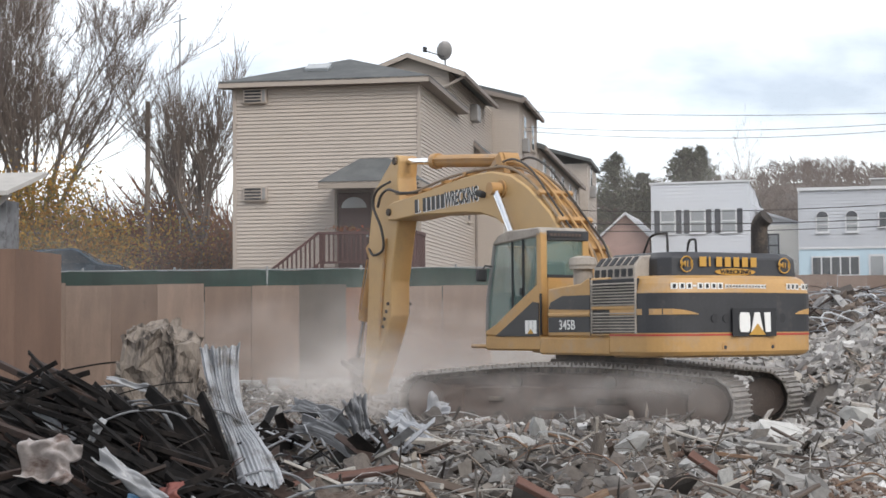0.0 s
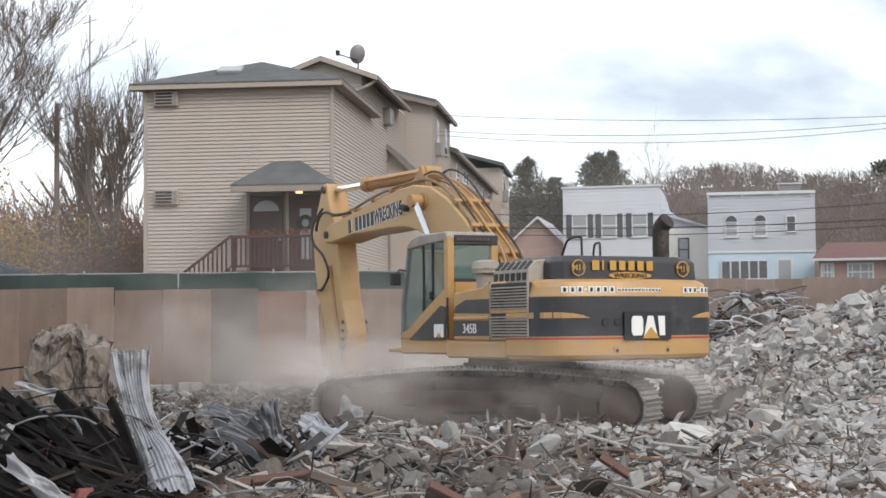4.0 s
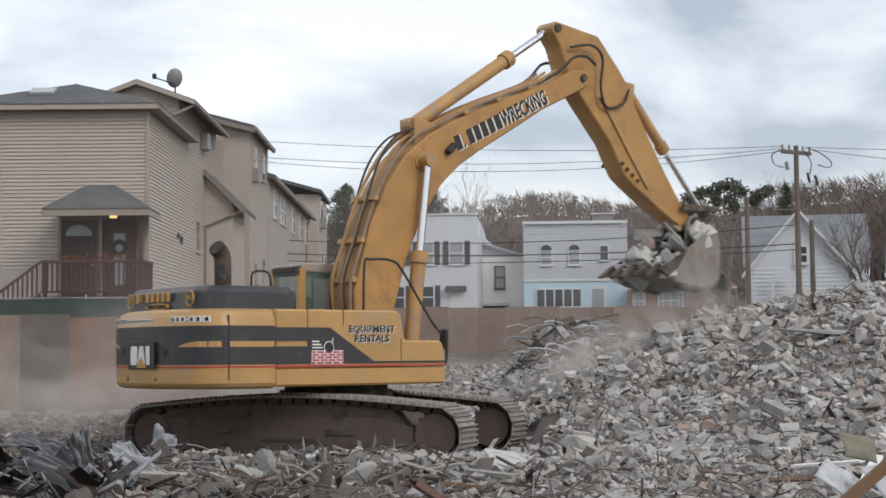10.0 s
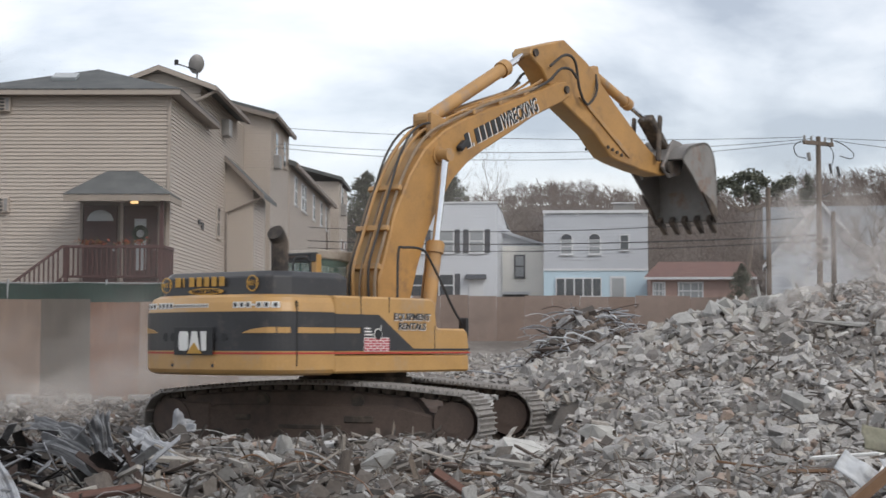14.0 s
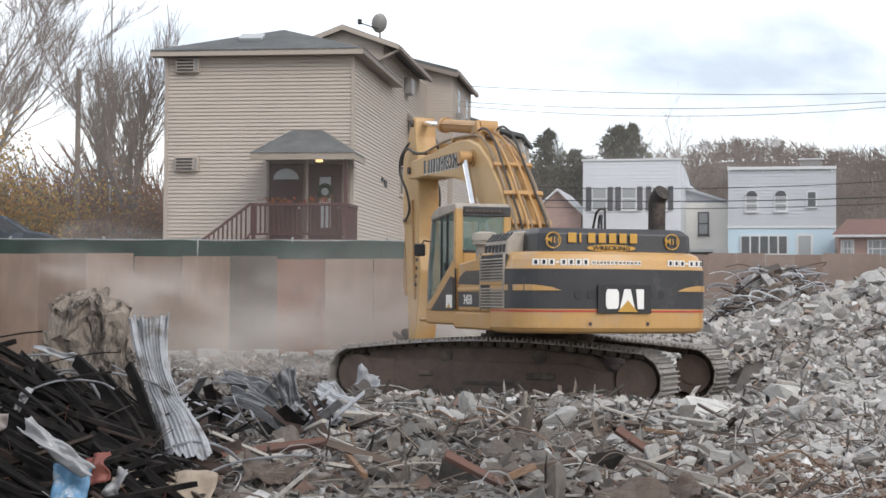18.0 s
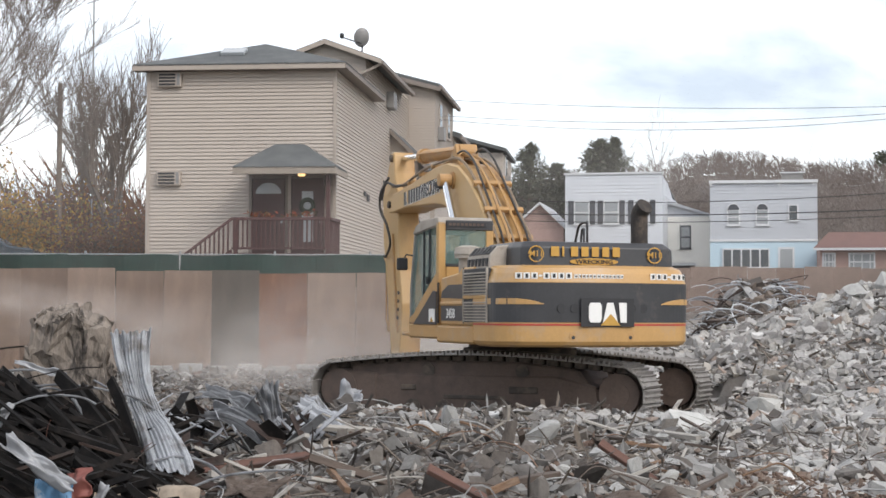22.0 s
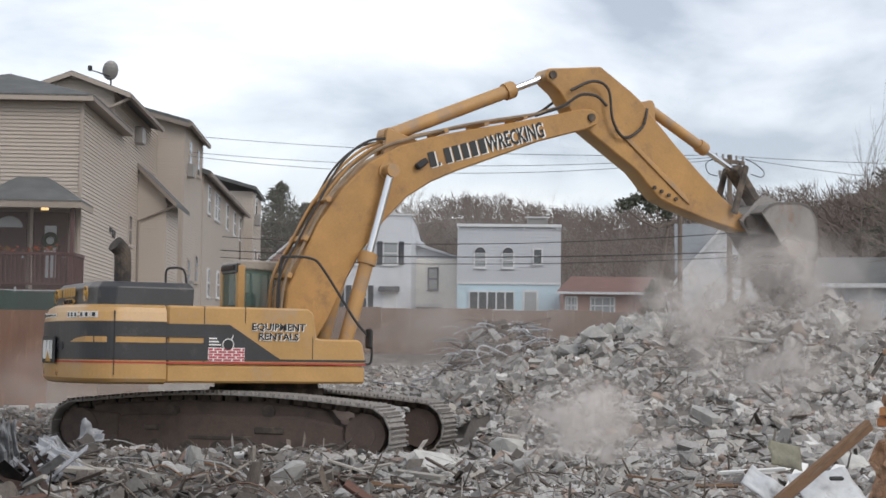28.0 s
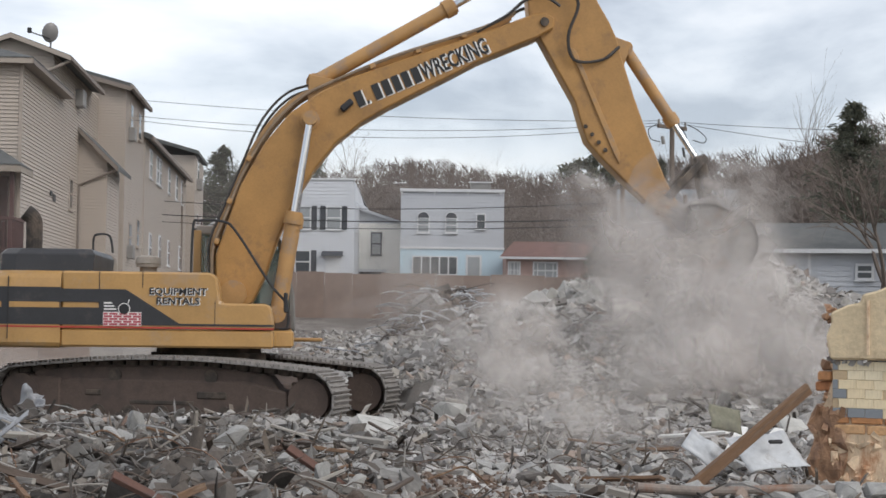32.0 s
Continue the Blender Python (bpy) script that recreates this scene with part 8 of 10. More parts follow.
# burnt heap under it
heap = empty("burnt_heap", Matrix(), "black heap of charred timber, pipes and twisted scrap", "scrap heap")
HEAP = [(-26, 1.20), (-18.4, 0.86), (-17.3, 0.76), (-15.6, 0.62), (-14.2, 0.46), (-13.45, 0.33), (-12.66, 0.20), (-11.87, 0.03), (-11.2, 0.0), (-10, 0.0)]
def heap_z(x, y):
    az, d = math.degrees(math.atan2(x, y)), math.hypot(x, y)
    h = along(HEAP, az) * math.exp(-((d - 11.9) / (0.8 if d < 11.9 else 2.4)) ** 2)
    return rubble_z(x, y) + h * (0.85 + 0.3 * noise.noise(Vector((x * 2, y * 2, 3))))
hv_, hf_ = [], []
na, nd = 46, 30
for j in range(nd):
    for i in range(na):
        a, d = radians(-26 + 16.5 * i / (na - 1)), 10.2 + 6.6 * j / (nd - 1)
        x, y = d * math.sin(a), d * math.cos(a)
        hv_.append((x, y, heap_z(x, y) - 0.05))
hf_ = [(j * na + i, j * na + i + 1, (j + 1) * na + i + 1, (j + 1) * na + i) for j in range(nd - 1) for i in range(na - 1)]
part("ash_bed", mesh_of("ash_bed", hv_, hf_), CHAR, heap, smooth=True)
jr = random.Random(21)
for k in range(290):
    a, d = radians(jr.uniform(-22.5, -12.0)), jr.uniform(10.6, 13.0)
    x, y = d * math.sin(a), d * math.cos(a)
    L, w, t_ = jr.uniform(0.2, 1.0) * (1.4 if jr.random() < 0.2 else 1.0), jr.uniform(0.006, 0.032), jr.uniform(0.005, 0.025)
    m = pose(x, y, heap_z(x, y) + jr.uniform(0.0, 0.10), jr.uniform(-25, 25), jr.uniform(12, 40) * (1 if jr.random() < 0.9 else -0.6), jr.uniform(-30, 30))
    k0, k1 = jr.uniform(-0.6, 0.6) * w, jr.uniform(0.2, 1.0)
    part("charred_beam", prism([(-L / 2, -w), (-L * 0.1, -w * 0.9 + k0), (L / 2, -w * k1), (L * 0.46, w * k1), (0.0, w + k0), (-L * 0.52, w * 0.7)], t_, 0, "z"), CHAR if jr.random() < 0.93 else CHAR_BROWN, heap, m=m)
for k in range(16):
    a, d = radians(jr.uniform(-22, -12)), jr.uniform(10.8, 14.0)
    x, y = d * math.sin(a), d * math.cos(a)
    z = heap_z(x, y)
    L = jr.uniform(0.5, 1.3)
    dx, dz = math.cos(jr.uniform(-0.6, 0.6)), jr.uniform(-0.5, 0.35)
    part("bent_pipe", tube(arc([(x, y, z + 0.05), (x + dx * L * 0.4, y + 0.05, z + 0.12 + dz * L * 0.3), (x + dx * L * 0.8, y + jr.uniform(-0.1, 0.2), z + 0.08 + dz * L * 0.7), (x + dx * L, y + 0.2, z + dz * L)], 4), jr.uniform(0.004, 0.010), 6), jr.choice((CHAR, ZINC_DARK, CHAR_BROWN, ZINC_DARK)), heap)
for k in range(16):
    x, y = jr.uniform(-4.3, -3.05), jr.uniform(11.75, 12.15)
    L, w = jr.uniform(0.5, 1.1), jr.uniform(0.01, 0.03)
    part("charred_beam", prism([(-L / 2, -w), (L * 0.1, -w * 0.8), (L / 2, -w * 0.4), (L * 0.46, w * 0.5), (-L * 0.52, w)], jr.uniform(0.006, 0.02), 0, "z"), CHAR if k % 4 else CHAR_BROWN, heap, m=pose(x, y, heap_z(x, y) + jr.uniform(0.0, 0.08), jr.uniform(-25, 25), jr.uniform(15, 45), jr.uniform(-25, 25)))
# added dark beams that stand in for the stump's shaded right side
for p, q, w, t_ in (((-2.93, 11.55, 1.02), (-2.62, 11.35, 0.36), 0.05, 0.015), ((-3.30, 11.50, 1.06), (-2.70, 11.20, 0.46), 0.06, 0.02), ((-3.50, 11.30, 1.02), (-2.95, 11.10, 0.55), 0.04, 0.02), ((-3.16, 11.62, 0.98), (-2.78, 11.45, 0.58), 0.03, 0.012)):
    p, q = Vector(p), Vector(q)
    L = (q - p).length
    m = Matrix.Translation((p + q) / 2) @ (q - p).to_track_quat("X", "Z").to_matrix().to_4x4()
    part("charred_beam", prism([(-L / 2, -w), (-L * 0.2, -w * 0.8), (L * 0.1, -w * 1.05), (L / 2, -w * 0.6), (L * 0.47, w * 0.3), (L * 0.2, w * 0.9), (-L * 0.3, w), (-L * 0.53, w * 0.5)], t_, 0.003, "y"), CHAR, heap, m=m)
for k in range(70):
    a, d = radians(jr.uniform(-19.5, -12.2)), jr.uniform(10.5, 12.0)
    x, y = d * math.sin(a), d * math.cos(a)
    z, L, up_ = heap_z(x, y), jr.uniform(0.12, 0.42), jr.uniform(-0.8, 0.6)
    side = jr.uniform(-1, 1)
    part("thin_splinter", tube(arc([(x, y, z + 0.03), (x + side * L * 0.5, y, z + 0.07 + up_ * L * 0.3), (x + side * L, y + 0.03, z + 0.05 + up_ * L)], 3), jr.uniform(0.002, 0.0055), 5), jr.choice((SPLINTER, CHAR_BROWN, ZINC_DARK, RUST_RED, SPLINTER)), heap)
SACK = mat("dirty_tan_cloth", (0.34, 0.28, 0.22), 0.95, 0, 0.35, 4, 30, 0.5)
for k, (x, y, z, w, h, rx, ry, rz, mm, what) in enumerate((
        (-3.55, 11.04, 0.80, 0.18, 0.05, 78, -58, 8, ENAMEL, "crumpled pale metal strip standing in the burnt heap"), (-3.26, 10.82, 0.52, 0.28, 0.06, 66, 34, -6, ENAMEL, "torn pale metal strip lying on the burnt heap"),
        (-3.51, 11.68, 1.10, 0.36, 0.04, 60, 16, 4, ENAMEL, "thin pale metal strip lying on the burnt heap"), (-2.71, 10.35, 0.30, 0.22, 0.08, 70, -58, 0, ENAMEL, "bent pale metal strip in the burnt heap"),
        (-3.85, 11.2, 0.78, 0.5, 0.08, 55, 40, 0, ZINC, "bent grey metal strip on the burnt heap"), (-3.05, 11.4, 0.70, 0.45, 0.05, 60, 62, 0, ZINC_DARK, "sooty metal strip on the burnt heap"),
        (-2.2, 11.5, 0.28, 0.7, 0.10, 50, 18, 6, CHAR_BROWN, "scorched rusty metal sheet lying on the burnt heap"), (-2.55, 11.9, 0.34, 0.8, 0.12, 40, -14, -6, CHAR_BROWN, "scorched rusty metal sheet lying on the burnt heap"),
        (-3.75, 11.6, 0.98, 0.7, 0.05, 60, 28, 0, CHAR_BROWN, "scorched rusty metal strip on the burnt heap"))):
    crumpled("sheet_scrap", w, h, 16, 6, 0.06, 0.0, mm, pose(x, y, z, rx, ry, rz), what, "scrap metal", k * 3.1, "metal scraps")
TORN = mat("torn_pinkish_white_sheet", (0.36, 0.325, 0.31), 0.7, 0, 0.3, 5, 30, 0.3, stain=((0.13, 0.085, 0.07), 5.0, 0.48, 0.9))
crumpled("torn_sheet", 0.34, 0.30, 26, 22, 0.24, 0.0, TORN, pose(-3.60, 10.2, 0.66, 62, 10, 14), "torn pinkish white sheet crumpled on the burnt heap", "plastic sheet", 12.4)
crumpled("torn_sheet", 0.52, 0.11, 34, 12, 0.11, 0.0, ENAMEL, pose(-3.02, 10.10, 0.55, 62, 38, 6), "bent blue-white sheet sliding off the burnt heap", "sheet metal", 17.0)
crumpled("sack", 0.66, 0.42, 20, 14, 0.16, 0.0, SACK, pose(-2.48, 10.70, 0.22, 30, 6, 6), "dirty tan cloth sack crumpled in the scrap", "sack", 4.4)
crumpled("tin_can", 0.23, 0.28, 10, 10, 0.07, 0.0, BLUE_TIN, pose(-2.96, 10.18, 0.30, 80, 4, 8), "crushed blue and white tin container", "tin", 2.0)
crumpled("tin_can", 0.17, 0.20, 10, 10, 0.07, 0.0, RED_TIN, pose(-2.83, 10.32, 0.40, 74, -20, -20), "crushed rust-red tin container", "tin", 5.0)

# the tall bent corrugated sheet leaning against the stump
def bent_sheet(name, line, width, across, ribs, depth, material, label, seed=0.0):
    """A ribbed sheet that follows a bent line; its width lies along across."""
    vs, fs = [], []
    n = ribs * 4
    pts = arc(line, 5)
    ac = Vector(across).normalized()
    for i, p in enumerate(pts):
        d = (pts[min(i + 1, len(pts) - 1)] - pts[max(i - 1, 0)]).normalized()
        nor = ac.cross(d).normalized()
        u_end = i / (len(pts) - 1)
        for k in range(n + 1):
            u = k / n - 0.5
            tear = 0.09 * noise.noise(Vector((u * 5 + seed, u_end * 3, 1.0))) + 0.05 * noise.noise(Vector((u * 2 + seed, u_end * 7, 4.0)))
            vs.append((p + ac * (u * width * (1 - 0.34 * math.sin(math.pi * min(1.0, u_end * 1.1)))) + nor * (depth * math.sin(k * math.pi / 2) + tear) + d * (0.12 * noise.noise(Vector((u * 7, seed, 5.0))) if i in (0, len(pts) - 1) else 0))[:])
    for i in range(len(pts) - 1):
        for k in range(n):
            fs.append((i * (n + 1) + k, i * (n + 1) + k + 1, (i + 1) * (n + 1) + k + 1, (i + 1) * (n + 1) + k))
    ob = part(name, mesh_of(name, vs, fs), material)
    ob.modifiers.new("thickness", "SOLIDIFY").thickness = 0.005
    return tagged(ob, label, "sheet metal", "corrugated sheets")


bent_sheet("corrugated_sheet", [(-2.88, 11.91, 1.37), (-2.86, 11.88, 1.16), (-2.80, 11.82, 0.95), (-2.69, 11.69, 0.77), (-2.57, 11.52, 0.61), (-2.41, 11.24, 0.39)], 0.31, (1, 0.2, 0.10), 11, 0.008, ZINC, "bent grey corrugated sheet leaning on the masonry stump", 1.0)
bent_sheet("corrugated_sheet", [(-2.75, 14.2, 0.62), (-2.5, 14.1, 0.62), (-2.15, 14.0, 0.42), (-1.95, 13.9, 0.30)], 0.28, (0.3, 0.6, 0.45), 8, 0.014, ZINC_DARK, "crumpled dark corrugated sheet on the rubble", 4.0)
bent_sheet("corrugated_sheet", [(-2.35, 15.0, 0.85), (-2.28, 15.0, 0.55), (-2.22, 14.95, 0.32)], 0.26, (0.8, 0.4, 0.35), 5, 0.014, ZINC_DARK, "upright sooty corrugated sheet in the rubble", 7.0)
bent_sheet("corrugated_sheet", [(-2.1, 15.6, 0.66), (-1.8, 15.5, 0.48), (-1.55, 15.3, 0.25)], 0.35, (0.3, 0.8, 0.4), 7, 0.012, ZINC, "bent pale corrugated sheet on the rubble", 9.0)
bent_sheet("corrugated_sheet", [(-3.0, 15.3, 0.75), (-2.7, 15.2, 0.70), (-2.4, 15.2, 0.5)], 0.3, (0.2, 0.8, 0.45), 6, 0.012, ZINC_DARK, "crumpled dark corrugated sheet on the rubble", 12.0)
for k, (x, y, L, ry, rz) in enumerate(((-5.1, 15.2, 1.9, 24, -6), (-4.9, 15.6, 1.8, 26, -4), (-5.4, 15.0, 1.6, 22, 4))):
    ob = part("scrap_beam", box(-L / 2, L / 2, -0.05, 0.05, -0.03, 0.03, 0.006), CHAR_BROWN, m=pose(x, y, heap_z(x, y) + 0.55, 0, ry, rz))
    tagged(ob, "scorched brown beam leaning on the heap", "beam", "scrap beams")
crumpled("plastic_sheet", 0.30, 0.27, 14, 12, 0.20, 0.0, ZINC, pose(-2.2, 21.2, rubble_z(-2.2, 21.2) + 0.22, 60, 20, 10), "crumpled pale plastic sheet caught beside the track", "plastic sheet", 3.3)

# dark torn metal spread between the stump and the tracks
tangle = empty("metal_tangle", Matrix(), "tangle of sooty torn metal strips lying on the rubble", "scrap metal")
for k in range(150):
    a, d = radians(jr.uniform(-13.8, -6.8)), 13.2 + 4.6 * jr.random()
    x, y = d * math.sin(a), d * math.cos(a)
    L, w = jr.uniform(0.18, 0.75), jr.uniform(0.012, 0.075)
    k0 = jr.uniform(-0.5, 0.5) * w
    o = prism([(-L / 2, -w), (-L * 0.1, -w * 0.9 + k0), (L / 2, -w * 0.5), (L * 0.44, w * 0.6), (0.0, w + k0), (-L * 0.5, w * 0.7)], 0.004, 0, "z")
    part("torn_strip", o, jr.choice((ZINC_DARK, CHAR, CHAR, ZINC_DARK, ZINC, CHAR_BROWN)), tangle, m=pose(x, y, rubble_z(x, y) + jr.uniform(0.06, 0.22), jr.uniform(-60, 60), jr.uniform(-45, 45), jr.uniform(0, 180)))

# ---------------------------------------------------------------- broken wall at the right
WT = pose(5.86, 14.62, 0.0, 0, 0, -32)
PLASTER = mat("stained_tan_concrete", (0.72, 0.58, 0.38), 0.9, 0, 0.3, 2.5, 26, 0.6, stain=((0.30, 0.20, 0.12), 2.2, 0.55, 0.7))
BRICKY = ramp_mat("orange_hollow_brick", [(0, (0.52, 0.25, 0.11)), (0.4, (0.44, 0.19, 0.085)), (0.7, (0.62, 0.38, 0.20))], by="object")
ROUGH_CAST = mat("rough_pale_render", (0.80, 0.62, 0.43), 0.95, 0, 0.4, 3, 22, 1.0, stretch=(1.5, 1.5, 0.7), stain=((0.46, 0.22, 0.11), 3.6, 0.50, 0.9))
TILE = mat("cream_glazed_tile", (0.92, 0.80, 0.57), 0.28, 0, 0.12, 4, 30, 0.03, obrand=1, tint=(0.88, 0.72, 0.47), stretch=(2.2, 1, 0.5), stain=((0.42, 0.26, 0.13), 6, 0.58, 0.6))
TILE_GREY = mat("grey_border_tile", (0.27, 0.29, 0.31), 0.35, 0, 0.15)
CORE = mat("exposed_brown_brick_core", (0.40, 0.235, 0.14), 0.95, 0, 0.45, 6, 26, 1.0, tint=(0.20, 0.12, 0.08), stain=((0.62, 0.47, 0.32), 4.5, 0.55, 0.8))
GROUT = mat("dirty_grout", (0.62, 0.47, 0.30), 0.95, 0, 0.3)
bw = empty("broken_wall", WT, "broken tiled wall stump with a tan concrete lintel", "wall")
core = prism([(0.0, -0.1), (0.02, 0.5), (-0.06, 0.75), (0.04, 1.05), (0.0, 1.16), (3.6, 1.16), (3.6, -0.1)], 0.16, 0.0, "y", 0.20)
part("wall_core", core, ROUGH_CAST, bw)
part("render_coat", prism([(0.06, -0.05), (0.09, 0.3), (0.04, 0.52), (3.6, 0.46), (3.6, -0.05)], 0.012, 0, "y", 0.035), ROUGH_CAST, bw)
for r in range(2):
    for k in range(12):
        x = 0.04 + k * 0.31 - (0.15 if r else 0)
        b = bmesh.new()
        box(max(x, 0.02), x + 0.29, 0.012, 0.06, 0.50 + r * 0.10 - 0.015 * k * 0.2, 0.585 + r * 0.10 - 0.015 * k * 0.2, 0.008, b)
        part("hollow_brick", b, BRICKY, bw)
part("tile_bed", prism([(0.03, 0.69), (0.03, 1.15), (3.6, 1.12), (3.6, 0.62)], 0.012, 0, "y", 0.03), GROUT, bw)
tile_me = bpy.data.meshes.new("wall_tile")
tb = box(-0.0805, 0.0805, -0.006, 0.004, -0.0432, 0.0432, 0.003)
tb.to_mesh(tile_me)
tb.free()
tile_me.materials.append(TILE)
tile_g = tile_me.copy()
tile_g.materials.clear()
tile_g.materials.append(TILE_GREY)
wr_ = random.Random(3)
for r in range(6):
    for k in range(22):
        if (k == 0 and r in (1, 4)) or wr_.random() < 0.012:
            continue
        grey = (k == 0) or (r == 0 and k in (1, 2))
        ob = new("wall_tile", tile_g if grey else tile_me)
        ob.parent = bw
        narrow = (0.3 if r % 2 else 0.8) if k == 0 else 1.0
        x = 0.03 + 0.082 * narrow if k == 0 else 0.085 + (k - 0.5) * 0.164 + (0.0 if r % 2 else 0.082)
        ob.matrix_basis = pose(x, 0.014 + wr_.uniform(-0.001, 0.001), 0.70 + r * 0.089 - k * 0.0015, wr_.uniform(-1, 1), 0, wr_.uniform(-1, 1)) @ Matrix.Diagonal((narrow, 1, 1, 1))
lint = prism([(0.02, 1.20), (0.0, 1.30), (-0.02, 1.42), (0.03, 1.55), (0.02, 1.64), (0.10, 1.68), (0.19, 1.72), (0.30, 1.74), (0.32, 1.82), (0.45, 1.85), (0.62, 1.92), (0.9, 1.97), (3.6, 2.02), (3.6, 1.18)], 0.22, 0.02, "y", 0.16)
part("lintel", lint, PLASTER, bw, "tan concrete lintel with a jagged end")
part("lintel_joint", box(0.36, 0.385, -0.075, -0.06, 1.25, 1.76), ROUGH_CAST, bw)
lv = np.stack([rng.uniform(0.0, 3.4, 150), rng.uniform(-0.06, 0.16, 150), np.full(150, 1.17)], 1)
ls = (0.02 + 0.06 * rng.random(150) ** 2)[:, None] * np.stack([np.ones(150), 0.8 * np.ones(150), 0.6 * np.ones(150)], 1) * 1.3
pieces("ledge_grit", lv, ls, CONCRETE, bw, 0.25, 0.8, 0.3)
for k in range(5):
    z = 0.70 + k * 0.098
    b = bmesh.new()
    box(-0.045 + 0.035 * math.sin(k * 2.1) + 0.025 * math.cos(k * 5.3) - (0.05 if k < 5 else 0.0), 0.02, 0.05 + 0.03 * math.sin(k * 3.3), 0.33, z, z + 0.09, 0.014, b)
    for v in b.verts:
        v.co += 0.018 * Vector((noise.noise(v.co * 9 + Vector((k, 0, 0))), noise.noise(v.co * 9 + Vector((0, k, 3))), 0))
    part("broken_brick", b, BRICKY if k % 3 != 1 else CORE, bw)
mass = bmesh.new()
bmesh.ops.create_cube(mass, size=1.0)
bmesh.ops.subdivide_edges(mass, edges=list(mass.edges), cuts=9, use_grid_fill=True)
for v in mass.verts:
    p = v.co.copy()
    v.co = Vector((p.x * (0.34 - 0.10 * p.z), p.y * 0.40, p.z * 0.84))
    q = v.co * 1.0
    v.co += 0.07 * Vector((noise.noise(q * 6), noise.noise(q * 6 + Vector((4, 0, 1))), 0.3 * noise.noise(q * 6 + Vector((0, 8, 1)))))
    v.co += 0.025 * Vector((noise.noise(q * 19), noise.noise(q * 19 + Vector((4, 0, 1))), noise.noise(q * 19 + Vector((0, 8, 1)))))
    v.co += Vector((-0.01, 0.21, 0.33))
part("broken_masonry", mass, CORE, bw, "rough broken masonry at the foot of the wall end")
ev = np.stack([rng.uniform(-0.05, 0.03, 60), rng.uniform(0.0, 0.34, 60), rng.uniform(-0.1, 1.70, 60)], 1)
es = (0.02 + 0.045 * rng.random(60))[:, None] * np.array([[1.3, 0.9, 1.0]])
pieces("broken_edge", ev, es, CORE, bw, 0.36, 1.0, 0.0)
ev = np.stack([rng.uniform(0.0, 3.4, 160), np.full(160, 0.03), rng.uniform(-0.05, 0.50, 160)], 1)
es = (0.03 + 0.07 * rng.random(160))[:, None] * np.array([[1.2, 0.45, 0.9]])
pieces("render_crumbs", ev, es, ROUGH_CAST, bw, 0.3, 0.8, 0.0)
part("pale_pipe", tube([(0.78, -0.03, 0.42), (1.1, -0.05, 0.30)], 0.025, 8), WHITE_PAINT, bw)
# low curb of broken concrete in the foreground
for k in range(10):
    lump(3.0 + k * 0.30, 13.25 - 0.02 * k, 0.30, 0.20, 0.22, 4 * math.sin(k), 5 * math.cos(k * 2), 5 * math.sin(k * 3), GREY_STONE, "curb_piece", "grey broken concrete curb piece", "concrete", 0.02, k % 14)
pipe = part("rusty_pipe", tube(arc([(3.55, 13.02, 0.16), (4.2, 13.06, 0.12), (4.9, 13.12, 0.13), (5.5, 13.2, 0.11)], 5), 0.042, 12), mat("rusty_grey_pipe", (0.26, 0.22, 0.19), 0.7, 0.2, 0.4, 5, 30, 0.3, stain=((0.22, 0.10, 0.055), 5, 0.5, 0.8)))
tagged(pipe, "rusty grey pipe lying before the broken wall", "pipe")
for k, (x, y, L, h) in enumerate(((3.95, 13.9, 0.45, 0.30), (4.7, 13.5, 0.30, 0.22), (3.3, 13.6, 0.5, 0.18))):
    ob = part("bent_rod", tube(arc([(x, y, 0.03), (x + L * 0.2, y, h), (x + L * 0.7, y + 0.05, h * 0.9), (x + L, y, 0.03)], 5), 0.008, 6), RUSTY)
    tagged(ob, "bent rusty rod looping out of the rubble", "rod", "bent rods")
# plank and sheets before the wall
a0, a1 = Vector((4.24, 13.80, 0.06)), Vector((5.50, 14.22, 0.94))
plank.matrix_basis = Matrix.Translation((a0 + a1) / 2) @ (a1 - a0).to_track_quat("X", "Z").to_matrix().to_4x4() @ Matrix.Diagonal(((a1 - a0).length / 2.0, 1, 0.75, 1))
crumpled("white_panel", 0.62, 0.5, 14, 12, 0.05, 0.0, SHEET_WHITE, pose(5.12, 14.25, 0.36, 34, -4, 12), "crumpled white appliance panel lying before the wall", "sheet metal", 6.0)
crumpled("white_panel", 0.22, 0.42, 10, 12, 0.06, 0.0, SHEET_WHITE, pose(4.55, 14.3, 0.36, 60, -50, 20), "crumpled white appliance panel lying before the wall", "sheet metal", 8.0)
hnd = part("panel_handle", box(-0.07, 0.07, -0.02, 0.02, 0, 0.03, 0.008), DARK_INSIDE, m=pose(5.16, 14.16, 0.44, 30, 0, 12))
tagged(hnd, "small dark handle plate on a white panel", "handle")
crumpled("khaki_panel", 0.38, 0.28, 10, 10, 0.03, 0.0, mat("faded_khaki_board", (0.27, 0.26, 0.19), 0.8, 0, 0.3, 4, 30, 0.2, stain=((0.16, 0.145, 0.12), 3, 0.5, 0.7)), pose(5.30, 16.0, 0.55, 62, 12, 15), "faded khaki board leaning in the rubble", "board", 10.0)

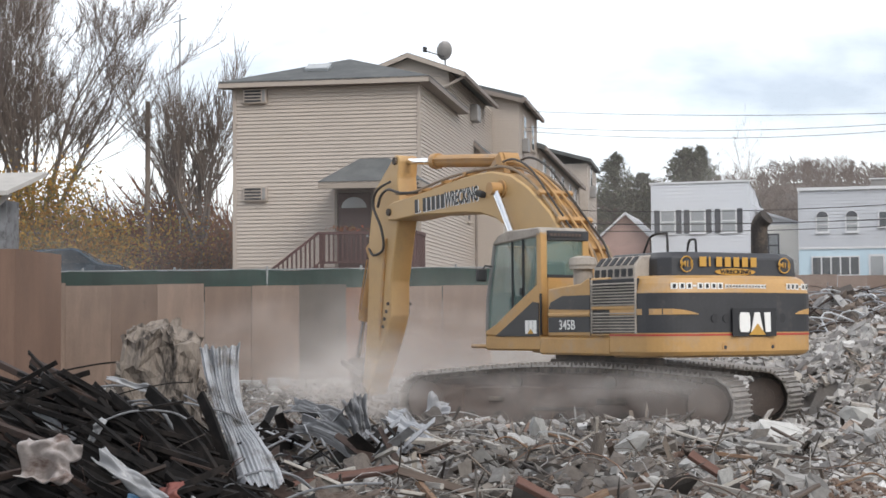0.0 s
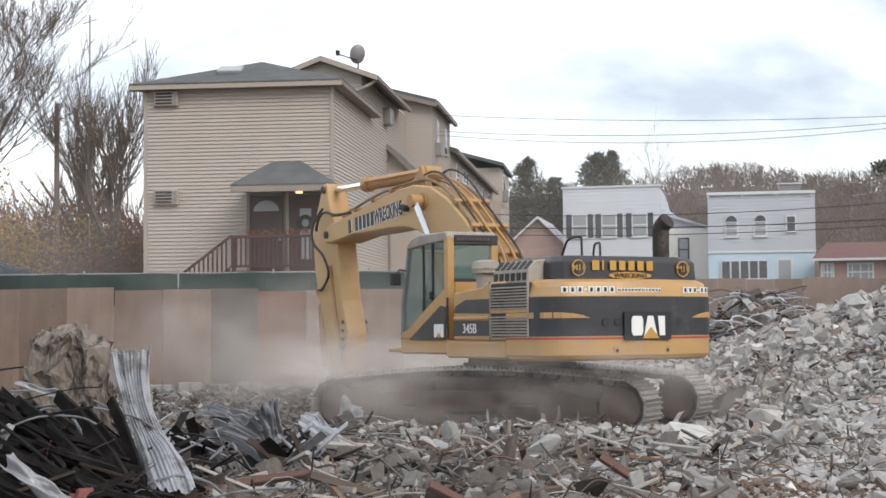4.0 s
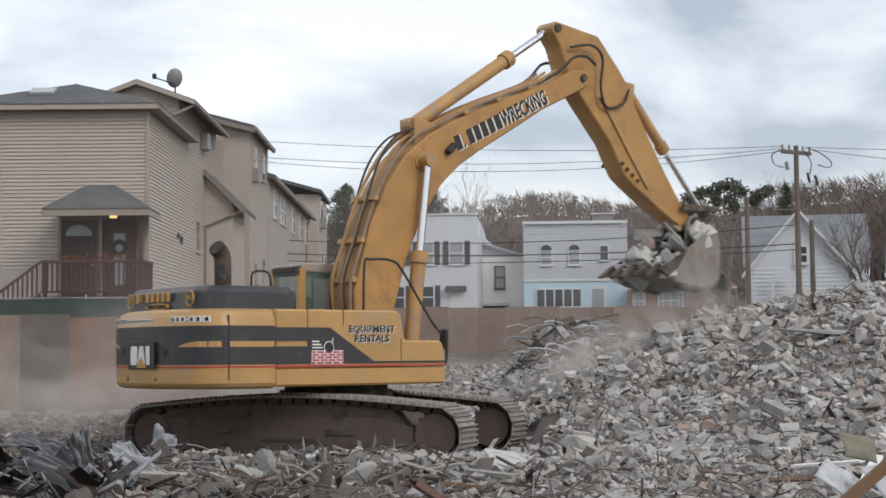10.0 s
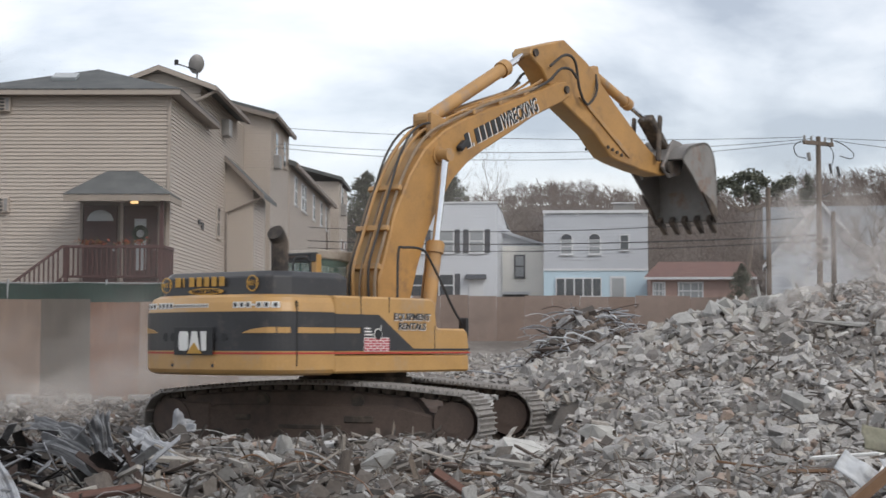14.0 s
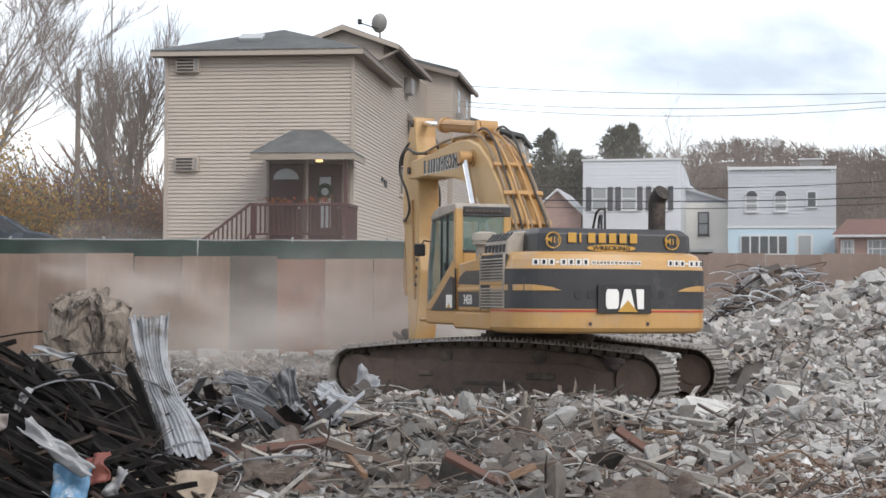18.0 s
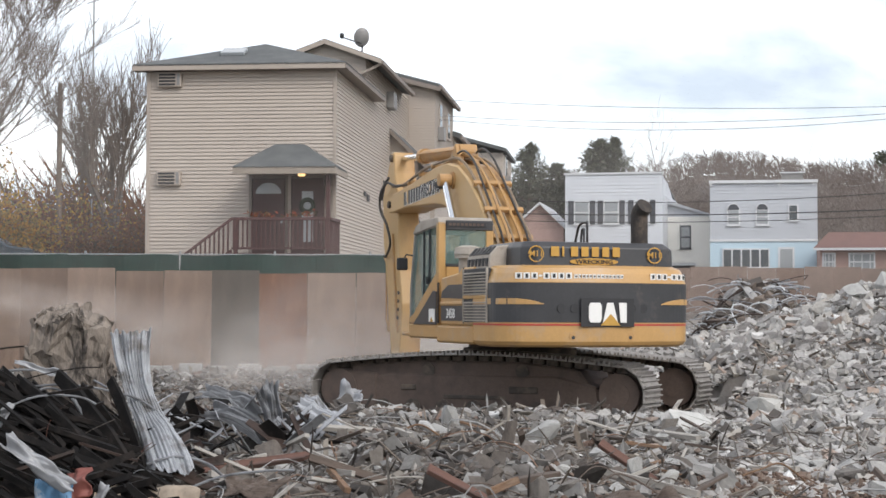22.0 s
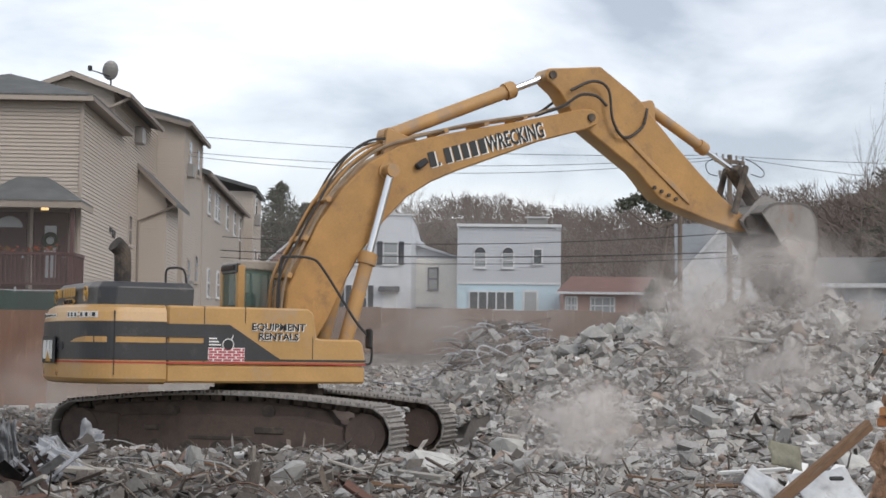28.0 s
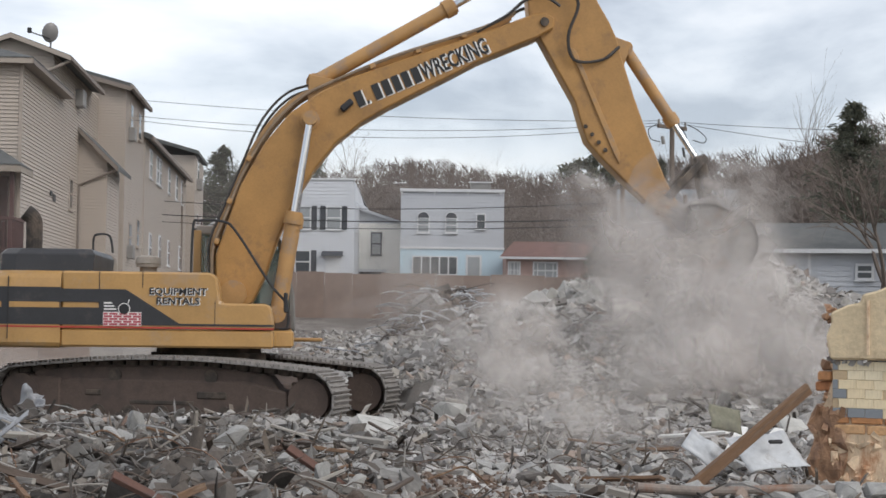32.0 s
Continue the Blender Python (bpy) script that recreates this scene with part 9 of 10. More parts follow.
# twisted metal on the heap at the back
tw = empty("twisted_scrap", pose(0, 0, 0), "tangle of pale twisted metal on an earth heap", "scrap heap")
for k in range(280):
    az, d = radians(jr.gauss(8.3, 1.4)), jr.uniform(41.5, 46)
    x, y = d * math.sin(az), d * math.cos(az)
    z = rubble_z(x, y)
    L = jr.uniform(0.3, 1.2) * (1.6 if jr.random() < 0.15 else 1.0)
    e = Vector((jr.gauss(0, 1), jr.gauss(0, 0.6), jr.gauss(0.02, 0.22))).normalized() * L
    side = Vector((jr.gauss(0, 0.22), 0, abs(jr.gauss(0, 0.13)))) * L
    part("scrap_strip", tube(arc([Vector((x, y, z + 0.02)), Vector((x, y, z + 0.05)) + e * 0.3 + side, Vector((x, y, z + 0.05)) + e * 0.7 + side * 0.8, Vector((x, y, z)) + e], 2), jr.uniform(0.008, 0.028), 4), jr.choice((ZINC, ENAMEL, SHEET_WHITE, SPLINTER, ZINC_DARK, ZINC, CHAR_BROWN)), tw)

nE = 900
ea, ed = np.radians(rng.normal(8.4, 1.4, nE)), rng.uniform(41.0, 47.0, nE)
ex, ey = ed * np.sin(ea), ed * np.cos(ea)
ep = np.stack([ex, ey, np.array([rubble_z(x, y) for x, y in zip(ex, ey)])], 1)
es_ = (0.08 + 0.42 * rng.random(nE) ** 2.5)[:, None] * np.stack([np.ones(nE), 0.6 + 0.4 * rng.random(nE), 0.3 + 0.5 * rng.random(nE)], 1)
EARTH = ramp_mat("dark_earth_clods", [(0, (0.12, 0.095, 0.078)), (0.35, (0.17, 0.135, 0.11)), (0.6, (0.09, 0.075, 0.065)), (0.85, (0.36, 0.35, 0.34))])
pieces("earth_clod", ep, es_, EARTH, tw, 0.3, 0.5, 0.1, stones=0.5)

# ---------------------------------------------------------------- left edge: shed and plywood return
SHED_W = mat("pale_shed_roof", (0.42, 0.40, 0.37), 0.7, 0, 0.25, 2, 20, 0.1)
SHED_PLY = mat("dark_stained_plywood", (0.17, 0.105, 0.075), 0.8, 0, 0.25, 1.2, 20, 0.1, stretch=(3, 1, 0.4))
shed = empty("site_shed", pose(-12.85, 34.2, 0), "plywood hoarding shed with a pale felt roof", "shed")
part("wall", box(-4.0, 0.0, 0.0, 3.0, 0.0, 3.3), SHED_PLY, shed)
for k in range(3):
    part("plywood_sheet", box(-1.2 * (k + 1) + 0.01, -1.2 * k - 0.01, -0.03, 0.0, 0.02, 3.28, 0.004), SHED_PLY, shed)
plane_roof("roof", [(-4.0, -0.4, 4.55), (-0.05, -0.4, 4.55), (0.28, 1.2, 5.1), (-4.0, 1.2, 5.1)], 0.1, SHED_W, shed)
part("gable", prism([(-4.0, 3.3), (-0.3, 3.3), (-0.3, 4.4), (-4.0, 4.4)], 0.4, 0, "y", 0.6), ZINC_DARK, shed)
part("barge_board", prism([(-1.5, 3.35), (-1.32, 3.35), (-0.05, 4.5), (-0.22, 4.5)], 0.03, 0, "y", -0.1), SHED_W, shed)

# parked car behind the fence
CAR_PAINT = mat("dark_blue_car_paint", (0.035, 0.055, 0.075), 0.25, 0.3, 0.1)
car = empty("parked_car", pose(-16.2, 46.5, 2.42, 0, 0, 8), "dark parked car half hidden by the fence", "car")
cb = prism([(-2.1, 0.35), (-2.1, 0.8), (-1.9, 0.95), (-1.0, 1.02), (-0.45, 1.45), (0.7, 1.5), (1.4, 1.05), (2.05, 0.98), (2.15, 0.6), (2.1, 0.35)], 0.82, 0.06)
part("body", cb, CAR_PAINT, car)
part("side_window", prism([(-0.85, 1.04), (-0.42, 1.38), (0.1, 1.42), (0.1, 1.04)], 0.01, 0, "y", -0.83), PANE, car)
part("side_window", prism([(0.18, 1.04), (0.18, 1.42), (0.66, 1.43), (1.15, 1.06)], 0.01, 0, "y", -0.83), PANE, car)
for x in (-1.35, 1.35):
    for y in (-0.75, 0.75):
        wl_ = part("wheel", rod((x, y - 0.1, 0.33), (x, y + 0.1, 0.33), 0.33, 20), RUBBER, car)
        part("rim", rod((x, y - 0.11, 0.33), (x, y + 0.11, 0.33), 0.2, 16), POST, wl_)
# ---------------------------------------------------------------- dust
scene.cycles.transparent_max_bounces = 32


def dust_mat(name, density, scale):
    """Fine dust, also distance haze: thickest in the middle of a puff, torn towards its rim."""
    m = bpy.data.materials.new(name)
    m.use_nodes = True
    n, l = m.node_tree.nodes, m.node_tree.links
    b = n["Principled BSDF"]
    b.inputs["Base Color"].default_value = (0.57, 0.53, 0.50, 1)
    b.inputs["Roughness"].default_value = 1.0
    b.inputs["Specular IOR Level"].default_value = 0.0
    co = n.new("ShaderNodeTexCoord")
    flat_ = n.new("ShaderNodeVectorMath")
    flat_.operation = "MULTIPLY"
    flat_.inputs[1].default_value = (1, 0, 1)
    ln = n.new("ShaderNodeVectorMath")
    ln.operation = "LENGTH"
    l.new(co.outputs["Object"], flat_.inputs[0])
    l.new(flat_.outputs["Vector"], ln.inputs[0])
    fall = n.new("ShaderNodeMapRange")
    fall.interpolation_type = "SMOOTHERSTEP"
    fall.inputs["From Min"].default_value, fall.inputs["From Max"].default_value = 0.99, 0.12
    l.new(ln.outputs["Value"], fall.inputs["Value"])
    oi = n.new("ShaderNodeObjectInfo")
    off = n.new("ShaderNodeVectorMath")
    off.operation = "MULTIPLY_ADD"
    off.inputs[1].default_value = (17, 31, 23)
    l.new(oi.outputs["Random"], off.inputs[0])
    l.new(co.outputs["Object"], off.inputs[2])
    ns = n.new("ShaderNodeTexNoise")
    ns.inputs["Scale"].default_value, ns.inputs["Detail"].default_value, ns.inputs["Roughness"].default_value, ns.inputs["Distortion"].default_value = scale, 5, 0.55, 0.4
    l.new(off.outputs["Vector"], ns.inputs["Vector"])
    nr = n.new("ShaderNodeMapRange")
    nr.inputs["From Min"].default_value, nr.inputs["From Max"].default_value = 0.38, 0.66
    nr.inputs["To Min"].default_value, nr.inputs["To Max"].default_value = 0.06, 1.0
    l.new(ns.outputs["Fac"], nr.inputs["Value"])
    mu = n.new("ShaderNodeMath")
    mu.operation = "MULTIPLY"
    l.new(fall.outputs["Result"], mu.inputs[0])
    l.new(nr.outputs["Result"], mu.inputs[1])
    mu2 = n.new("ShaderNodeMath")
    mu2.operation = "MULTIPLY"
    mu2.inputs[1].default_value = density
    l.new(mu.outputs[0], mu2.inputs[0])
    l.new(mu2.outputs[0], b.inputs["Alpha"])
    return m


DUST_THICK = dust_mat("thick_grey_dust", 0.66, 2.0)
DUST_THIN = dust_mat("thin_drifting_dust", 0.36, 1.2)


def puff_mesh(name, material):
    """A shallow bowl of dust, a metre in radius, its hollow side away from local -y."""
    vs, fs = [(0, -0.42, 0)], []
    rings, n = 7, 26
    for j in range(1, rings + 1):
        r = j / rings
        for i in range(n):
            a = 2 * math.pi * i / n
            vs.append((r * math.cos(a), -0.42 * (1 - r * r), r * math.sin(a)))
    for i in range(n):
        fs.append((0, 1 + i, 1 + (i + 1) % n))
    for j in range(rings - 1):
        for i in range(n):
            a, b = 1 + j * n + i, 1 + j * n + (i + 1) % n
            fs.append((a, a + n, b + n, b))
    me = mesh_of(name, vs, fs)
    me.materials.append(material)
    me.shade_smooth()
    return me


puff_thick, puff_thin = puff_mesh("dust_puff", DUST_THICK), puff_mesh("dust_haze", DUST_THIN)
PUFFS = []
dr_ = random.Random(17)


def puff(mesh, size, rows, label):
    """rows: seconds, x, y, z, turn. Size is (wide, high)."""
    ob = new("dust_cloud", mesh)
    ob.scale = (size[0], size[0] * 0.7, size[1])
    ob.visible_shadow = False
    tagged(ob, label, "dust", "dust clouds", "stuff")
    PUFFS.append((ob, rows))
    return ob


HAZE = "thin pale dust hanging over the rubble"
PLUME = "grey dust plume rising from falling rubble"
# where the bucket digs, before the fence
for k, (x, y, z, w, h) in enumerate(((-5.2, 33.5, 0.9, 4.2, 1.9), (-2.6, 31.0, 0.8, 3.6, 1.7), (-3.8, 35.5, 1.2, 4.6, 2.2), (-0.8, 33.0, 0.9, 3.4, 1.7), (-6.8, 37.0, 0.8, 4.6, 1.6))):
    dx = 0.5 + 0.4 * math.sin(k * 2.3)
    puff(puff_thin, (w, h), [(0.0, x - dx, y, z, 0), (8.0, x + 0.3, y, z + 0.15, 4), (16.0, x - dx, y, z - 0.1, 0), (20.0, x - dx * 2, y, z + 0.3, -2), (24.0, x + 0.4, y, z - 0.9, -4), (32.0, x, y, z - 0.6, 0)], HAZE)
for k, (x, y, z, w, h, r) in enumerate(((-3.9, 29.2, 0.5, 1.7, 1.2, 14), (-3.0, 28.8, 0.4, 1.3, 1.0, -20), (-4.9, 29.8, 0.7, 2.0, 1.3, 32), (-2.2, 28.4, 0.3, 1.2, 0.9, 8))):
    puff(puff_thin, (w * 1.3, h * 1.2), [(0.0, x, y, z, r), (4.0, x - 0.5, y, z + 0.4, r + 10), (7.0, x - 0.9, y, z + 0.2, r + 20), (11.0, x - 2.4, y + 0.5, z + 0.3, r), (14.0, x - 2.8, y + 1.0, z, r), (18.0, x - 1.0, y, z - 0.4, r), (21.0, x - 0.4, y, z - 0.3, r + 8), (25.0, x - 0.8, y, z - 1.2, r), (28.0, x - 0.8, y, -2.4, r), (32.0, x - 0.8, y, -2.4, r)], PLUME)
# blown across the tracks at the start
for k, (x, y, w, h) in enumerate(((-3.4, 21.6, 2.0, 0.9), (-0.4, 21.3, 1.8, 0.8), (-1.8, 21.0, 2.4, 0.9), (1.0, 20.8, 2.2, 0.8), (-2.6, 22.0, 1.8, 1.0))):
    puff(puff_thin, (w, h), [(0.0, x - 0.6, y, 0.5, 0), (2.0, x, y, 0.7, 6), (4.5, x + 0.8, y, 0.75, 12), (6.5, x + 1.4, y, 0.65, 16), (8.5, x + 2.2, y, -1.8, 20), (32.0, x + 2.2, y, -1.8, 20)], HAZE)
# a wide thin veil of pale sheets between the machine and the townhouse, lifting the darks
puff_veil = puff_mesh("dust_haze", dust_mat("thin_dust_haze_veil", 0.115, 0.8))
for x, y, z, w, h in ((-9.0, 38.5, 3.4, 8.0, 5.0), (-3.5, 39.3, 3.0, 8.0, 4.6), (3.5, 52.0, 4.2, 9.0, 4.2), (10.5, 54.0, 4.2, 9.0, 4.0)):
    puff(puff_veil, (w, h), [(0.0, x, y, z, 0), (16.0, x + 1.0, y, z - 0.2, 3), (32.0, x - 0.5, y, z - 0.4, -3)], HAZE)
# pale sheets added far off: distance haze put into their see-through colour
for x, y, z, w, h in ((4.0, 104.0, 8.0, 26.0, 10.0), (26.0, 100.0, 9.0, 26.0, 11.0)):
    puff(puff_veil, (w, h), [(0.0, x, y, z, 0), (32.0, x + 1.0, y, z, 1)], "added pale sheet giving the wooded hills a distance haze")
for x, y, z, w, h in ((-15.0, 44.0, 5.6, 8.5, 4.6), (-17.0, 45.0, 8.0, 8.0, 5.5), (-21.0, 46.0, 9.0, 8.0, 6.0), (-14.0, 46.5, 8.0, 7.0, 5.5), (-19.0, 47.5, 8.5, 8.5, 6.0)):
    puff(puff_veil, (w, h), [(0.0, x + 2.0, y, z - 8.0, 0), (3.0, x + 1.5, y, z - 6.5, 1), (7.0, x + 1.0, y, z - 3.5, 2), (15.0, x, y, z, 4), (20.0, x - 0.5, y, z, 3), (25.0, x - 1.5, y, z - 2.5, 1), (32.0, x - 2.5, y, z - 3.5, -2)], HAZE)
for k, (x, y, z, w, h) in enumerate(((-11.4, 41.5, 2.7, 2.6, 1.2), (-12.8, 42.0, 2.9, 2.4, 1.3), (-10.2, 41.8, 2.5, 2.2, 1.0), (-11.8, 39.0, 1.9, 3.0, 1.3), (-9.4, 39.2, 1.7, 2.6, 1.2))):
    puff(puff_thin, (w, h), [(0.0, x + 2, y, -2.0, 0), (14.0, x + 1.6, y, -2.0, 3), (17.0, x + 0.8, y, z - 0.3, 6), (21.0, x - 0.3, y, z, 9), (25.0, x - 1.4, y, -1.5, 12), (32.0, x - 1.4, y, -2.0, 12)], HAZE)
# over the heap where it tips, twice
def bearing(az, el, d):
    """A spot d metres off in a direction (degrees) seen from the road."""
    return (d * math.sin(radians(az)), d * math.cos(radians(az)), 1.5 + d * math.tan(radians(el)))


for k in range(20):
    u, v, d, r = dr_.random(), dr_.random(), dr_.uniform(24.5, 28.0), dr_.uniform(-60, 60)
    p0, p1, p2 = bearing(10.0 + 6.5 * u, 1.0 + 1.5 * v, d), bearing(13.0 + 5.6 * u, -1.0 + 4.4 * v, d), bearing(14.6 + 5.0 * u, 1.4 + 3.2 * v, d)
    w, s = dr_.uniform(0.7, 1.25), 10.1 + 0.06 * k
    puff(puff_thin if k % 4 == 3 else puff_thick, (w, w * dr_.uniform(0.6, 0.9)), [(0.0, p0[0], p0[1], -2.8, r), (s - 0.3, p0[0], p0[1], -2.8, r), (s + 0.7, *p0, r + 6), (12.2, *p1, r + 16), (13.4, *p2, r + 26) if k % 2 else (13.2, p1[0], p1[1], -2.0, r + 26), (15.6, p2[0] + 1.5, p2[1], p2[2] - 0.4 if k % 2 else -2.8, r + 36), (18.0, p2[0] + 3.0, p2[1], -2.8, r + 40), (32.0, p2[0] + 3.0, p2[1], -2.8, r + 40)], PLUME)
# the last load: directions and heights (degrees) of the cloud's lobes, before and after it has drifted, and how far off they hang
LOBES = ((19, 14.6, 21.4, 1.9, 4.0, 13.6, 20.0, 1.6, 4.6, 24.5, 28.0, 0.8, 1.5, 26.6), (11, 10.3, 14.2, -2.0, 0.9, 9.6, 15.0, -2.6, 0.4, 20.5, 23.0, 0.7, 1.3, 27.0),
         (10, 16.6, 21.3, -1.8, 0.8, 15.2, 21.6, -2.3, 1.2, 21.5, 25.0, 0.8, 1.4, 27.2), (5, 4.5, 9.5, 0.5, 2.4, 6.0, 10.5, 0.0, 1.8, 30.0, 33.0, 1.2, 1.9, 26.2),
         (12, 16.6, 21.6, -3.2, -2.4, 16.4, 21.4, -1.6, 1.3, 21.5, 25.0, 0.9, 1.5, 30.2), (6, 14.0, 19.5, -3.0, -2.2, 13.6, 19.5, 1.6, 4.4, 24.5, 27.5, 1.0, 1.6, 29.6))
for n_, a0, a1, e0, e1, b0, b1, f0, f1, d0, d1, w0, w1, s0 in LOBES:
    for k in range(n_):
        u, v, d, r = dr_.random(), dr_.random(), dr_.uniform(d0, d1), dr_.uniform(-60, 60)
        spots = []
        for lo, hi, low, high in ((a0, a1, e0, e1), (b0, b1, f0, f1)):
            spots.append(bearing(lo + (hi - lo) * u, low + (high - low) * v, d))
        (x, y, z), (x1, y1, z1) = spots
        w, s = dr_.uniform(w0, w1), s0 + 0.05 * k
        puff(puff_thin if k % 5 == 4 or d > 29 else puff_thick, (w, w * dr_.uniform(0.65, 0.95)), [(0.0, x, y, -2.8, r), (s - 0.4, x, y, -2.8, r), (s + 1.3, x, y, z, r + 8), (29.8 if s < 28.5 else 31.2, (x + x1) / 2, (y + y1) / 2, (z * 2 + z1) / 3 if s < 28.5 else z1 - 0.3, r + 16), (32.0, x1, y1, z1, r + 30)], PLUME)
# rolling down the slope towards the wall
for k in range(6):
    az, d = 10.0 + 1.3 * k, 18.3 + 1.1 * math.sin(k * 2.4)
    x, y = d * math.sin(radians(az)), d * math.cos(radians(az))
    puff(puff_thin, (1.6 + 0.4 * math.sin(k * 1.7), 0.85), [(0.0, x, y + 3, -2.4, 9 * k), (29.4 + 0.1 * k, x, y + 3, -2.4, 9 * k), (31.4, x, y + 0.8, 0.5, 9 * k + 8), (32.0, x + 0.2, y + 0.5, 0.5, 9 * k + 16)], HAZE)
# trailing from the full bucket as it swings
for k in range(5):
    x, y = 4.2 + k * 0.75, 29.5 - k * 0.2
    for s in (8.6 + k * 0.22, 25.2 + k * 0.22):
        puff(puff_thick, (1.5 + 0.15 * k, 1.0), [(0.0, x, y, -2.4, 10 * k), (s - 0.5, x, y, -2.4, 10 * k), (s + 0.5, x, y, 1.1 + 0.15 * k, 10 * k + 5), (s + 2.0, x + 0.5, y, 0.8 + 0.15 * k, 10 * k + 15), (s + 3.6, x + 1.0, y, -2.4, 10 * k + 25), (32.0, x + 1.0, y, -2.4, 10 * k + 25)], PLUME)

# pouring off the bucket as it starts to swing over
for k, (s, x, y, z) in enumerate(((8.3, 2.4, 28.6, 2.6), (8.6, 3.3, 28.2, 1.7), (24.5, 1.9, 28.6, 2.7), (24.7, 2.1, 28.4, 1.9), (24.9, 2.6, 28.5, 1.2), (25.2, 3.3, 28.6, 2.2))):
    puff(puff_thick, (0.75, 1.0), [(0.0, x, y, -2.4, 12 * k), (s - 0.5, x - 0.3, y, -2.4, 12 * k), (s + 0.2, x, y, z, 12 * k + 4), (s + 1.0, x + 0.5, y, z - 0.5, 12 * k + 12), (s + 2.2, x + 0.9, y, -2.4, 12 * k + 24), (32.0, x + 0.9, y, -2.4, 12 * k + 24)], PLUME)

# ---------------------------------------------------------------- what the bucket carries and drops
LOADS = []
lr_ = random.Random(9)
for batch, (t_dig, t_drop) in enumerate(((6.1, 10.2), (22.6, 26.6))):
    for k in range(44):
        me = lump_meshes[lr_.randrange(18)].copy()
        me.materials.clear()
        me.materials.append(lr_.choice((PALE, GREY_STONE, GREY_STONE, PALE, CHUNK)))
        ob = new("falling_lump", me)
        s = lr_.uniform(0.18, 0.50)
        ob.scale = (s * 1.2, s * 0.8, s * 0.6) if k % 11 else (0.75, 0.09, 0.05)
        tagged(ob, "broken concrete lump carried and dropped by the bucket", "concrete", "carried rubble")
        sx_, sy_ = lr_.uniform(0.02, 1.5), lr_.uniform(-0.62, 0.62)
        seat = (sx_, sy_, 0.22 - lr_.uniform(0.0, 0.62) * (1 - abs(sy_) / 0.9) * (1 - abs(sx_ - 0.7) / 1.3))
        LOADS.append((ob, t_dig, t_drop + lr_.uniform(0.0, 0.5), seat, lr_.uniform(0, 360), lr_.uniform(-1, 1), lr_.uniform(-0.5, 0.9)))
# ---------------------------------------------------------------- what moves
# seconds: swing to the right of straight away, boom, stick and bucket angles against the level (degrees)
SWING = [
    (0, -36.3, 16.2, -71.5, -112), (0.5, -35.2, 18.8, -77.0, -115), (1, -33.0, 19.9, -83.0, -118), (1.5, -31.6, 20.4, -89.8, -121), (2, -30.7, 19.8, -92.7, -122),
    (2.5, -30.9, 17.2, -94.7, -124), (3, -31.2, 14.3, -95.7, -126), (3.5, -31.2, 13.5, -96.3, -129), (4, -31.2, 13.0, -96.4, -132), (4.8, -31.2, 12.7, -96.0, -140),
    (5.5, -31.1, 13.1, -95.4, -146), (6, -30.4, 17.9, -95.6, -152), (6.5, -27.1, 24.7, -90.9, -152), (7, -19.7, 31.7, -87.0, -152), (7.5, -10.3, 37.0, -82.8, -152),
    (8, 0.1, 40.1, -75.5, -151), (8.5, 14.0, 42.8, -65.8, -150), (9, 28.4, 44.6, -59.2, -150), (9.5, 42.9, 44.9, -51.1, -150), (10, 55.5, 43.8, -43.6, -146),
    (10.5, 63.9, 42.1, -36.8, -112), (11, 68.4, 39.8, -31.3, -76), (11.5, 69.5, 35.5, -27.2, -52), (12, 69.9, 31.2, -23.5, -38), (12.5, 69.0, 32.2, -22.6, -33),
    (13, 63.7, 35.6, -20.6, -33), (13.5, 53.9, 38.5, -20.4, -36), (14, 42.3, 41.0, -19.8, -40), (14.5, 28.8, 43.1, -23.4, -47), (15, 15.1, 43.7, -34.2, -55),
    (15.5, 1.7, 42.6, -46.6, -75), (16, -7.6, 38.6, -58.5, -88), (16.5, -15.0, 32.6, -70.0, -100), (17, -19.6, 27.6, -78.5, -108), (17.5, -21.9, 24.0, -83.1, -112),
    (18, -20.2, 19.3, -87.1, -116), (18.5, -20.4, 18.8, -89.3, -120), (19, -21.0, 16.4, -92.9, -124), (19.5, -21.2, 14.9, -95.8, -128), (20, -21.1, 14.0, -97.7, -132),
    (20.5, -20.6, 14.1, -98.1, -136), (21, -20.2, 14.4, -96.4, -140), (21.5, -20.3, 14.5, -93.3, -145), (22, -20.3, 15.7, -90.5, -150), (22.5, -20.2, 19.4, -88.1, -152),
    (23, -18.3, 23.9, -86.6, -152), (23.5, -14.4, 30.3, -84.4, -152), (24, -7.4, 35.6, -82.4, -150), (24.5, 3.2, 39.5, -76.2, -148), (25, 16.1, 42.4, -67.4, -146),
    (25.5, 29.9, 43.7, -62.5, -144), (26, 43.8, 43.7, -60.8, -142), (26.5, 55.8, 42.1, -57.9, -138), (27, 64.0, 39.6, -50.0, -118), (27.5, 68.2, 37.0, -38.0, -80),
    (28, 69.9, 35.2, -28.5, -52), (28.5, 70.1, 34.8, -24.0, -38), (29, 70.7, 36.4, -23.3, -34), (29.5, 71.3, 39.0, -24.5, -36), (30, 71.5, 40.0, -27.6, -41),
    (30.5, 75.2, 39.3, -30.9, -50), (31, 81.7, 38.9, -37.9, -61), (31.5, 88.3, 39.2, -46.6, -70), (32, 93.8, 42.2, -56.4, -78),
]


